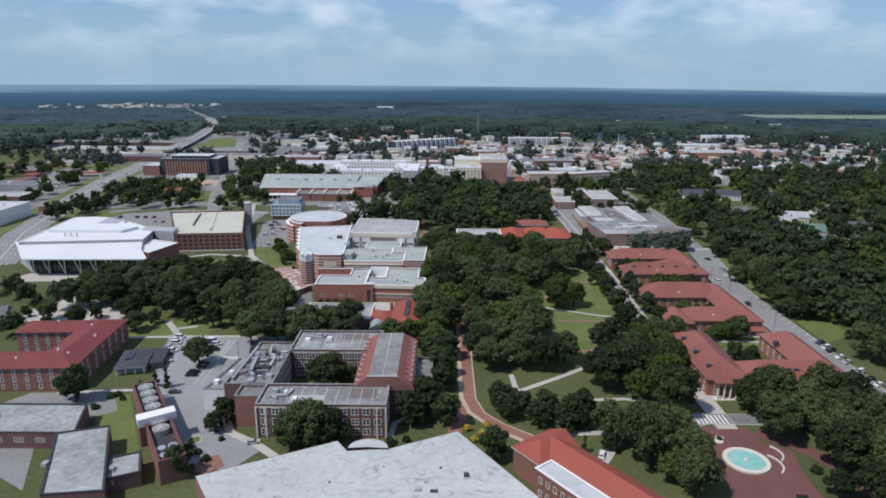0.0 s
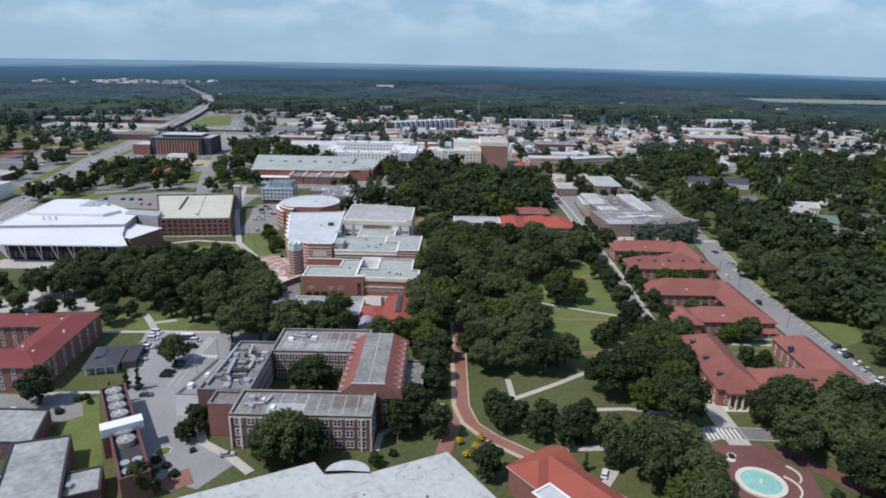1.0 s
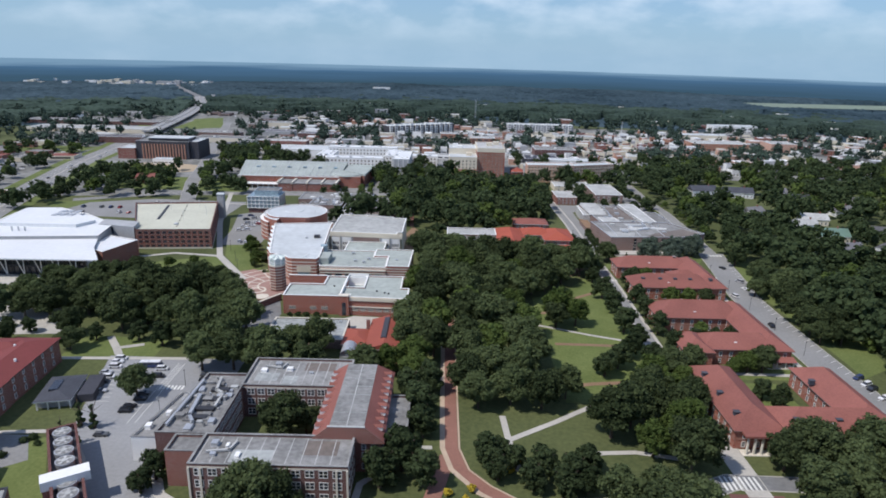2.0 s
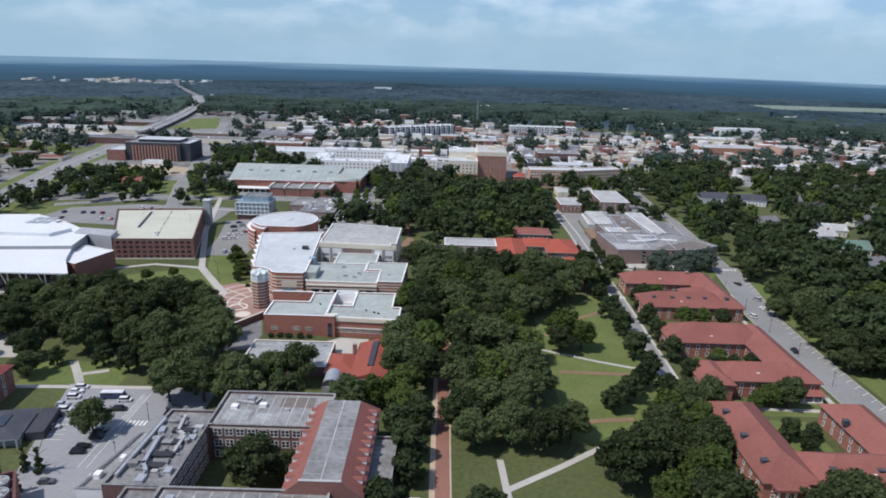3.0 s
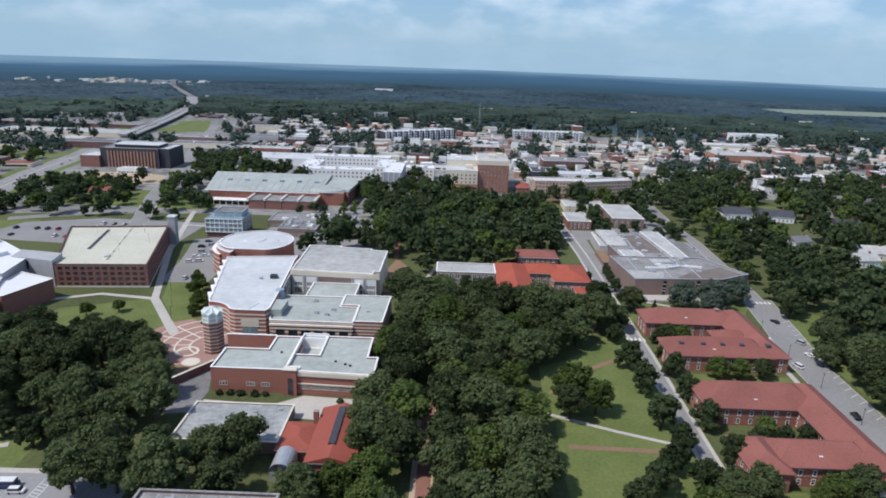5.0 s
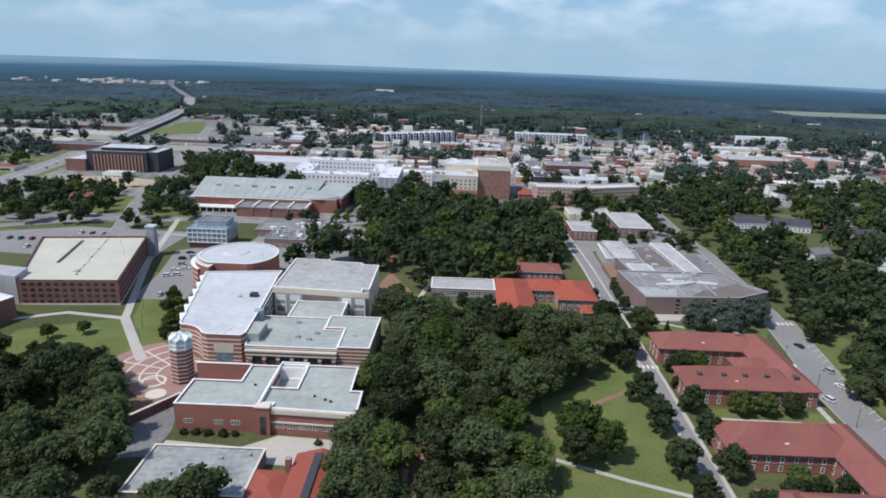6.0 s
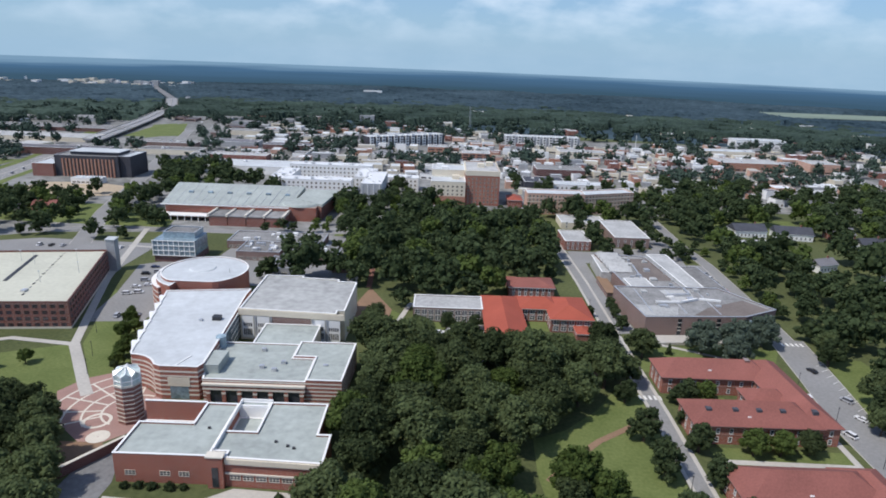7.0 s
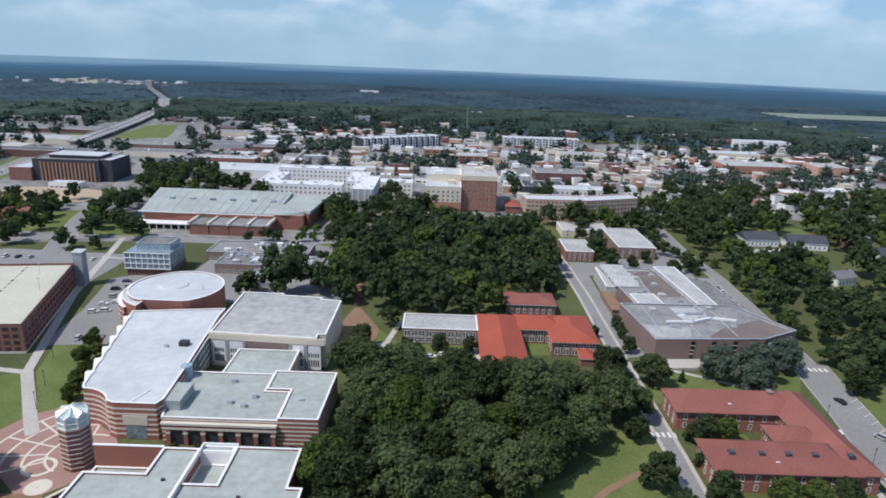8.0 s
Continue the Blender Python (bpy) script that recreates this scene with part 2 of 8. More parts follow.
class Shape:
    """Collects faces for one mesh."""

    def __init__(self):
        self.v, self.f = [], []

    def face(self, pts):
        k = len(self.v)
        self.v += [tuple(p) for p in pts]
        self.f.append(tuple(range(k, k + len(pts))))
        return self

    def prism(self, poly, z0, z1, bottom=True):
        k, n = len(self.v), len(poly)
        self.v += [(x, y, z0) for x, y in poly] + [(x, y, z1) for x, y in poly]
        self.f += [(k + i, k + (i + 1) % n, k + n + (i + 1) % n, k + n + i) for i in range(n)]
        self.f.append(tuple(k + n + i for i in range(n)))
        if bottom:
            self.f.append(tuple(k + i for i in reversed(range(n))))
        return self

    def box(self, x0, y0, z0, x1, y1, z1):
        return self.prism([(x0, y0), (x1, y0), (x1, y1), (x0, y1)], z0, z1)

    def ring(self, poly, inset, z0, z1):
        """A closed band that follows the polygon, inset metres thick."""
        k, n, q = len(self.v), len(poly), offset(poly, inset)
        for ring, z in ((poly, z0), (poly, z1), (q, z1), (q, z0)):
            self.v += [(x, y, z) for x, y in ring]
        for a in range(4):
            b = (a + 1) % 4
            self.f += [(k + a * n + i, k + a * n + (i + 1) % n, k + b * n + (i + 1) % n, k + b * n + i) for i in range(n)]
        return self

    def tube(self, x, y, z0, z1, r0, r1, n=12):
        a = [(math.cos(2 * math.pi * i / n), math.sin(2 * math.pi * i / n)) for i in range(n)]
        k = len(self.v)
        self.v += [(x + r0 * c, y + r0 * s, z0) for c, s in a] + [(x + r1 * c, y + r1 * s, z1) for c, s in a]
        self.f += [(k + i, k + (i + 1) % n, k + n + (i + 1) % n, k + n + i) for i in range(n)]
        self.f += [tuple(k + n + i for i in range(n)), tuple(k + i for i in reversed(range(n)))]
        return self

    def mesh(self, name, mat):
        me = bpy.data.meshes.new(name)
        me.from_pydata(self.v, [], self.f)
        me.validate()
        me.update()
        me.materials.append(mat)
        return me


def offset(poly, d):
    """The polygon (counter-clockwise) moved d metres inwards."""
    out, n = [], len(poly)
    for i in range(n):
        p, c, q = Vector(poly[i - 1]), Vector(poly[i]), Vector(poly[(i + 1) % n])
        a, b = (c - p).normalized(), (q - c).normalized()
        na, nb = Vector((-a.y, a.x)), Vector((-b.y, b.x))
        k = 1 + na.dot(nb)
        out.append(tuple(c + (na + nb) * (d / max(k, 0.3))))
    return out


def rect(x0, y0, x1, y1):
    return [(x0, y0), (x1, y0), (x1, y1), (x0, y1)]


def part(name, shape, mat, parent, label=""):
    """Links one mesh under a thing or under a part."""
    me = shape.mesh(name, mat) if isinstance(shape, Shape) else shape
    ob = new(name, me)
    ob.parent = parent
    return tagged(ob, label) if label else ob


def thing(name, label, category, x=0, y=0, z=0, rz=0, group="", kind=""):
    e = new(name)
    e.empty_display_size = 1
    e.matrix_basis = pose(x, y, z, 0, 0, rz)
    return tagged(e, label, category, group, kind)


def slab(name, shape, mat, label="", kind="structure", category=""):
    ob = new(name, shape.mesh(name, mat))
    return tagged(ob, label, category, "", kind)


def shift(poly, x, y):
    return [(a - x, b - y) for a, b in poly]


# ---- windows, shared by all houses ----


def lattice(xs, zs, holes, y0, y1):
    """A flat plate over the grid xs by zs with some cells left open, as one connected mesh."""
    s, at_corner = Shape(), {}

    def corner(i, k, y):
        key = (i, k, y)
        if key not in at_corner:
            at_corner[key] = len(s.v)
            s.v.append((xs[i], y, zs[k]))
        return at_corner[key]

    def solid(i, k):
        return 0 <= i < len(xs) - 1 and 0 <= k < len(zs) - 1 and (i, k) not in holes

    for i in range(len(xs) - 1):
        for k in range(len(zs) - 1):
            if not solid(i, k):
                continue
            ring = [(i, k), (i + 1, k), (i + 1, k + 1), (i, k + 1)]
            s.f.append(tuple(corner(a, b, y0) for a, b in ring))
            for (a, b), (c, d), (di, dk) in zip(ring, ring[1:] + ring[:1], ((0, -1), (1, 0), (0, 1), (-1, 0))):
                if not solid(i + di, k + dk):
                    s.f.append((corner(a, b, y0), corner(a, b, y1), corner(c, d, y1), corner(c, d, y0)))
    return s


def window_meshes(tag, w, h, bars, frame_mat, pane_mat, sill=True):
    """Frame with glazing bars, and its pane, facing -y with the wall face at y = 0."""
    t = 0.11
    xs = [-w / 2 - (0.04 if sill else 0), -w / 2 + t]
    for i in range(1, bars + 1):
        x = -w / 2 + w * i / (bars + 1)
        xs += [x - 0.09, x + 0.09]
    xs += [w / 2 - t, w / 2 + (0.04 if sill else 0)]
    zs = [-0.12 if sill else 0, t] + ([h / 2 - 0.05, h / 2 + 0.05] if 1.2 < h < 4 else []) + [h - t, h + (0.04 if sill else 0)]
    holes = {(i, k) for i in range(1, len(xs) - 1, 2) for k in range(1, len(zs) - 1, 2)}
    f = lattice(xs, zs, holes, -0.10, 0.02)
    p = Shape().box(-w / 2 + 0.05, -0.045, 0.05, w / 2 - 0.05, 0.03, h - 0.05)
    return f.mesh("window_" + tag, frame_mat), p.mesh("pane_" + tag, pane_mat)


WIN_SASH = window_meshes("sash", 1.2, 1.9, 0, WHITE, GLASS)
WIN_PAIR = window_meshes("pair", 2.5, 2.3, 1, WHITE, GLASS)
WIN_BAY = window_meshes("bay", 2.4, 1.7, 0, BRICK_DARK, GLASS, sill=False)
WIN_HOTEL = window_meshes("hotel", 1.6, 1.7, 0, CREAM, GLASS)
WIN_WIDE = window_meshes("wide", 3.0, 1.5, 2, STONE, GLASS)


def windows(parent, kind, p0, p1, zs, count, margin=1.5, skip=()):
    """Rows of windows on the wall that runs from p0 to p1 with the outside on its right hand."""
    a, b = Vector((*p0, 0)), Vector((*p1, 0))
    run = (b - a).normalized()
    length = (b - a).length
    turn = math.degrees(math.atan2(run.y, run.x))
    for z in zs:
        for i in range(count):
            if i in skip:
                continue
            d = margin + (length - 2 * margin) * (i + 0.5) / count
            p = a + run * d
            ob = part("window", kind[0], None, parent)
            ob.matrix_basis = pose(p.x, p.y, z, 0, 0, turn)
            part("pane", kind[1], None, ob)


# ---- house parts ----


def flat_block(e, poly, h, wall, roof, coping=None, parapet=0.7, z0=0.0, lip=0.45):
    """Walls with a parapet, a roof deck inside it and a coping on top."""
    part("wall", Shape().ring(poly, lip, z0, h), wall, e)
    part("roof", Shape().prism(offset(poly, lip - 0.02), max(z0, h - parapet - 0.3), h - parapet), roof, e)
    if coping:
        c = offset(poly, -0.12)
        part("coping", Shape().ring(c, lip + 0.24, h, h + 0.16), coping, e)


def hip(e, x0, y0, x1, y1, z, rise, mat, over=0.7, eave=WHITE, gable=()):
    """A hipped roof with a thick eaves board; gable: the sides, of "n e s w", where the ridge runs to the wall."""
    x0, y0, x1, y1 = x0 - over, y0 - over, x1 + over, y1 + over
    w, d = x1 - x0, y1 - y0
    s = Shape()
    if w >= d:
        r = d / 2
        ya = (y0 + y1) / 2
        a = (x0 + (0.01 if "w" in gable else r), ya, z + rise)
        b = (x1 - (0.01 if "e" in gable else r), ya, z + rise)
        c = [(x0, y0, z), (x1, y0, z), (x1, y1, z), (x0, y1, z)]
        s.face([c[0], c[1], b, a]).face([c[1], c[2], b]).face([c[2], c[3], a, b]).face([c[3], c[0], a])
    else:
        r = w / 2
        xa = (x0 + x1) / 2
        a = (xa, y0 + (0.01 if "s" in gable else r), z + rise)
        b = (xa, y1 - (0.01 if "n" in gable else r), z + rise)
        c = [(x0, y0, z), (x1, y0, z), (x1, y1, z), (x0, y1, z)]
        s.face([c[0], c[1], a]).face([c[1], c[2], b, a]).face([c[2], c[3], b]).face([c[3], c[0], a, b])
    s.face([c[3], c[2], c[1], c[0]])
    roof = part("roof", s, mat, e)
    part("eave", Shape().box(x0 + 0.06, y0 + 0.06, z - 0.35, x1 - 0.06, y1 - 0.06, z - 0.004), eave, roof)
    return roof


def roof_box(e, name, x, y, z, sx, sy, sz, mat, rz=0):
    """A roof-top unit with a base curb and a lid."""
    s = Shape().box(-sx / 2, -sy / 2, 0, sx / 2, sy / 2, 0.2).box(-sx / 2 + 0.08, -sy / 2 + 0.08, 0.2, sx / 2 - 0.08, sy / 2 - 0.08, sz - 0.12)
    s.box(-sx / 2 + 0.02, -sy / 2 + 0.02, sz - 0.12, sx / 2 - 0.02, sy / 2 - 0.02, sz)
    ob = part(name, s, mat, e)
    ob.matrix_basis = pose(x, y, z, 0, 0, rz)
    return ob


def duct(e, pts, z, w, mat):
    """A run of square duct along points."""
    s = Shape()
    for (xa, ya), (xb, yb) in zip(pts, pts[1:]):
        a, b = Vector((xa, ya)), Vector((xb, yb))
        run = (b - a).normalized()
        n = Vector((-run.y, run.x)) * w / 2
        a, b = a - run * w / 2, b + run * w / 2
        s.prism([tuple(a - n), tuple(b - n), tuple(b + n), tuple(a + n)], z + 0.3, z + 0.3 + w)
    part("duct", s, mat, e)

# ---- ground, roads, paths ----


def ribbon(points, width, z, thick=0.0):
    """A strip along a line of points, as one shape."""
    s, left, right = Shape(), [], []
    pts = [Vector(p) for p in points]
    for i, p in enumerate(pts):
        a = (pts[min(i + 1, len(pts) - 1)] - pts[max(i - 1, 0)]).normalized()
        n = Vector((-a.y, a.x)) * width / 2
        left.append(p + n)
        right.append(p - n)
    for i in range(len(pts) - 1):
        quad = [right[i], right[i + 1], left[i + 1], left[i]]
        if thick:
            s.prism([tuple(q) for q in quad], z - thick, z)
        else:
            s.face([(q.x, q.y, z) for q in quad])
    return s


g = Shape()
radii = [0, 150, 400, 800, 1400, 2200, 3200, 4200, 4700]
for ra, rb in zip(radii, radii[1:]):
    for i in range(48):
        a, b = 2 * math.pi * i / 48, 2 * math.pi * (i + 1) / 48
        q = [(ra, a), (rb, a), (rb, b), (ra, b)] if ra else [(0, 0), (rb, a), (rb, b)]
        g.face([(r * math.cos(t) + 15, r * math.sin(t) + 150, 0.0) for r, t in q])
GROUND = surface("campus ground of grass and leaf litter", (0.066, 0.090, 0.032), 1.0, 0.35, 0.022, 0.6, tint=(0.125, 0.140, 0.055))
slab("ground", g, GROUND, "patchy grass and leaf litter reaching the horizon", "structure", "ground")

slab("town_ground", Shape().face([(x, y, 0.03) for x, y in [(-420, 560), (-120, 600), (-60, 560), (-30, 620), (60, 690), (200, 690), (300, 720), (520, 700), (700, 900), (560, 1180), (200, 1200), (-100, 1230), (-520, 1500), (-700, 1300), (-560, 900)]]),
     surface("town asphalt and yards", (0.125, 0.135, 0.115), 0.95, 0.5, 0.022, 0.12, tint=(0.34, 0.34, 0.33)), "grey asphalt yards and car parks of the town", "structure", "pavement")


ROADS = []


def road(points, width, mat, label, kerb=True, name="road"):
    ROADS.append(points)
    z = 0.10 + 0.004 * len(ROADS)
    slab(name, ribbon(points, width, z), mat, label, "structure", "road")
    if kerb:
        for side in (-1, 1):
            pts, out = [Vector(p) for p in points], []
            for i, p in enumerate(pts):
                a = (pts[min(i + 1, len(pts) - 1)] - pts[max(i - 1, 0)]).normalized()
                out.append(tuple(p + Vector((-a.y, a.x)) * side * (width / 2 + 0.1)))
            slab("kerb", ribbon(out, 0.3, 0.18, 0.18), CONCRETE, "pale concrete kerb beside the road", "structure", "kerb")


MALL = [(101, 205), (101, 300), (102.5, 380), (102.2, 460), (102.4, 520), (101, 570), (99, 620), (96, 680)]
road(MALL, 6.8, CONCRETE, "pale concrete campus street between lawn and halls")
slab("road", ribbon([(101, 240), (101, 300), (101.7, 345), (102.5, 380), (102.3, 425), (102.2, 460), (102.4, 520), (101, 570), (99, 620), (96, 680)], 4.6, 0.125), ASPHALT_OLD, "narrow grey roadway between pale walks", "structure", "road")
STREET = [(168, 180), (168.5, 260), (168.6, 330), (170, 370), (177, 410), (183, 450)]
road([(183, 450), (187, 500), (190, 560), (188, 610), (192, 700)], 7.5, ASPHALT_OLD, "narrow asphalt street between trees")
road(STREET, 15.5, ASPHALT_OLD, "wide worn asphalt street with marked parking")
road([(-290, 395), (-326, 480), (-364, 620), (-392, 740), (-404, 830), (-430, 960), (-470, 1150), (-500, 1340)], 24, ASPHALT_OLD, "wide multi-lane grey highway")
HIGHWAY = [(-290, 395), (-326, 480), (-364, 620), (-392, 740), (-404, 830), (-430, 960)]
for side, wide in ((-17.5, 9), (17, 8)):
    slab("verge", ribbon([(x + side, y + side * 0.3) for x, y in HIGHWAY], wide, 0.085), GRASS, "mown verge beside the highway", "structure", "lawn")
for off in (-7.6, -4.0, 4.0, 7.6):
    dashes = Shape()
    for (xa, ya), (xb, yb) in zip(HIGHWAY, HIGHWAY[1:]):
        n = int(math.hypot(xb - xa, yb - ya) / 12)
        for k in range(n):
            p, q = [(xa + (xb - xa) * f + off, ya + (yb - ya) * f) for f in (k / n, (k + 0.4) / n)]
            dashes.face([(p[0] - 0.12, p[1], 0.16), (p[0] + 0.12, p[1], 0.16), (q[0] + 0.12, q[1], 0.16), (q[0] - 0.12, q[1], 0.16)])
    slab("lane_line", dashes, LINE, "broken white lane line", "structure", "road marking")
slab("median_strip", ribbon(HIGHWAY, 1.2, 0.2, 0.1), CONCRETE, "low concrete median of the highway", "structure", "kerb")
road([(-206, 560), (-234, 645), (-254, 728), (-316, 960), (-368, 1155)], 12, ASPHALT_OLD, "straight grey town road")
road([(-300, 560), (-220, 600), (-120, 600), (-30, 610), (20, 690)], 9, ASPHALT_OLD, "grey campus road")
road([(70, 200), (95, 212), (125, 211), (160, 214)], 7, ASPHALT, "asphalt campus drive beside the fountain plaza")

slab("car_park", Shape().face([(x, y, 0.075) for x, y in [(-67, 178), (-60, 190), (-62, 193), (-78, 204), (-84, 216), (-88, 232), (-82, 244), (-78, 252), (-74, 264), (-74, 284), (-130, 285), (-121, 250), (-116, 232), (-104, 216), (-94, 200), (-82, 183)]]), ASPHALT_PALE, "asphalt car park with white bay lines", "structure", "car park")
slab("traffic_island", Shape().prism([(-87, 194), (-84.5, 192), (-81.5, 194.5), (-81.8, 197.5), (-84, 198.4), (-86.8, 197)], 0, 0.2), CONCRETE, "kerbed island in the drive", "structure", "kerb")
slab("lawn", Shape().face([(x, y, 0.21) for x, y in [(-86.3, 194.4), (-84.4, 192.8), (-82.1, 194.8), (-82.4, 197.2), (-84, 197.8), (-86.2, 196.6)]]), GRASS, "small grass island in the drive", "structure", "lawn")
slab("planting_bed", Shape().prism([(-78, 184), (-73, 187.5), (-69, 181), (-74, 176.5), (-79, 179)], 0, 0.18), PAVER, "brick-edged planting bed by the drive", "structure", "bed")
slab("pavement", ribbon([(-84.5, 234), (-82.5, 218), (-73.5, 200.5), (-62.5, 193.5), (-54, 186)], 3.0, 0.19, 0.14), CONCRETE, "pale concrete pavement round the drive", "structure", "path")
slab("car_park", Shape().face([(x, y, 0.080) for x, y in [(-140, 443), (-114, 446), (-114, 462), (-122, 500), (-135, 536), (-152, 524), (-143, 480)]]), ASPHALT_OLD, "worn asphalt car park behind the arts building", "structure", "car park")
slab("car_park", Shape().face([(x, y, 0.078) for x, y in [(-116, 504), (-76, 496), (-24, 486), (-26, 560), (-40, 598), (-112, 598), (-112, 560)]]), ASPHALT_OLD, "grey service yard round the laboratories", "structure", "car park")
slab("car_park", Shape().face([(x, y, 0.082) for x, y in [(-86, 316), (-72, 318), (-71.5, 333), (-76, 349), (-85, 345)]]), ASPHALT, "grey service drive beside the gallery wing", "structure", "car park")
slab("brick_path", ribbon([(-17, 500), (-19, 540), (-22, 600)], 3.0, 0.14), PAVER, "red brick path beside trees", "structure", "path")
slab("car_park", Shape().face([(x, y, 0.084) for x, y in [(222, 590), (245, 592), (264, 630), (240, 626)]]), ROOF_PALE, "pale gravel car park before a white house", "structure", "car park")
slab("car_park", Shape().face([(x, y, 0.085) for x, y in [(-292, 512), (-222, 506), (-160, 516), (-158, 566), (-236, 570), (-282, 552)]]), ASPHALT_OLD, "large grey car park behind the deck", "structure", "car park")
slab("car_park", Shape().face([(x, y, 0.094) for x, y in [(176, 470), (183.5, 470), (186, 500), (188, 560), (177, 560)]]), ASPHALT_OLD, "narrow car park beside the brown brick hall", "structure", "car park")
slab("car_park", Shape().face([(x, y, 0.090) for x, y in [(-140, 200), (-120, 215), (-128, 228), (-160, 228), (-180, 200), (-125, 168)]]), ASPHALT_OLD, "grey service yard beside low buildings", "structure", "car park")

slab("pavement", Shape().face([(x, y, 0.088) for x, y in [(-71, 319), (-8, 315), (-8, 330), (-36, 332), (-46, 325), (-71, 327)]]), CONCRETE, "pale paved yard beside the gallery", "structure", "path")

slab("car_park", Shape().face([(x, y, 0.092) for x, y in [(106, 450), (115, 452), (111.5, 490), (112.5, 556), (104.5, 575)]]), ASPHALT_OLD, "narrow grey service drive beside the brown hall", "structure", "car park")
slab("car_park", Shape().face([(x, y, 0.096) for x, y in [(105, 557), (176, 557), (180, 600), (180, 642), (166, 644), (165, 592), (137, 592), (124, 582), (105, 582)]]), ASPHALT_OLD, "grey yard behind the brown hall", "structure", "car park")

# lawns
LAWNS = []
for poly, label in (
    ([(53, 256), (97, 256), (97, 300), (97.5, 340), (98.6, 380), (98, 398), (90, 397), (80, 382), (66, 368), (54, 362), (53, 343), (55, 320), (53, 300)], "broad mown lawn beside the campus street"),
    ([(-170, 404), (-133, 420), (-108, 388), (-120, 376), (-170, 372)], "mown lawn in front of the brick parking deck"),
    ([(-128, 421), (-107, 388), (-99, 396), (-108, 430), (-131, 474), (-146, 484)], "narrow mown lawn beside the arts building"),
    ([(-136, 226), (-121, 227), (-97, 184), (-111, 187)], "small mown lawn between service buildings"),
    ([(112, 380.5), (131, 380.5), (131, 394), (112, 394)], "narrow court lawn between hall wings"),
    ([(121, 246), (140, 246), (140, 274), (121, 274)], "planted court within the near hall"),
    ([(179, 280), (196, 290), (210, 380), (206, 430), (190, 432), (180, 385)], "roadside lawn under street trees"),
    ([(104, 413), (160, 414), (174, 438), (115, 438)], "lawn beside the brown brick hall"),
    ([(112, 346), (155, 346), (158, 360), (112, 361)], "lawn between two red-roofed halls"),
    ([(112, 277), (155, 277), (158, 287), (112, 287)], "lawn between two red-roofed halls"),
    ([(-3, 432), (41, 428), (41, 456), (8, 457), (-2, 470)], "small lawn before the classroom block"),
    ([(61, 449), (73, 450), (73, 461), (61, 461)], "small court lawn within the school"),
    ([(20, 200), (96, 205), (96, 252), (28, 252)], "mown lawn shaded by darker ground colour, crossed by paths"),
    ([(-60, 560), (-40, 560), (-32, 600), (-52, 606)], "green verge beside a brick path"),
    ([(238, 640), (300, 645), (310, 690), (230, 690)], "lawn in front of a white house"),
    ([(-390, 1050), (-352, 1110), (-420, 1235), (-445, 1205)], "grass field inside the highway ramp"),
    ([(-442, 1000), (-458, 1100), (-500, 1118), (-472, 1030)], "grass slope beside the highway ramp"),
    ([(-620, 800), (-430, 800), (-430, 850), (-620, 860)], "green sports field by the highway"),
    ([(-150, 280), (-112, 284), (-112, 300), (-150, 305)], "small lawn with a forked path"),
    ([(-318, 552), (-290, 518), (-262, 524), (-276, 560)], "grass verge beside the highway"),
    ([(-300, 610), (-170, 604), (-176, 640), (-236, 668), (-296, 664)], "open grass between trees behind the car park"),
    ([(-425, 1062), (-404, 1062), (-352, 1082), (-404, 1240), (-436, 1190)], "green slope inside the highway ramp"),
    ([(-486, 1180), (-470, 1060), (-452, 1000), (-438, 1010), (-458, 1080), (-476, 1180)], "green slope beside the highway ramp"),
):
    LAWNS.append(poly)
    # a "shaded" lawn takes the darker ground colour, standing in for tree shade
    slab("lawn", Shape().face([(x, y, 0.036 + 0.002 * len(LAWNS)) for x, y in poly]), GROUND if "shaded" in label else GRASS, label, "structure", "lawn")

# walks
BRICKWALK = [(10, 330), (10, 255), (10.2, 226), (13, 215), (20, 206), (27, 200.5), (40, 190), (55, 176)]
slab("brick_walk", ribbon(BRICKWALK, 4.4, 0.15), PAVER, "curving red brick walk with pale edging", "structure", "path")
slab("brick_walk", ribbon([(9, 222), (6, 208), (3, 195), (2, 180)], 5.0, 0.155), PAVER, "red brick walk branching off", "structure", "path")
for side, wide in ((-2.9, 1.7), (2.6, 0.6)):
    slab("path_edging", ribbon([(x + side * (0.7 if y < 215 else 1), y + (side if y < 215 else 0) * 0.6) for x, y in BRICKWALK], wide, 0.165), EDGING, "tan stone edging of the brick walk", "structure", "path")
WALKS = []
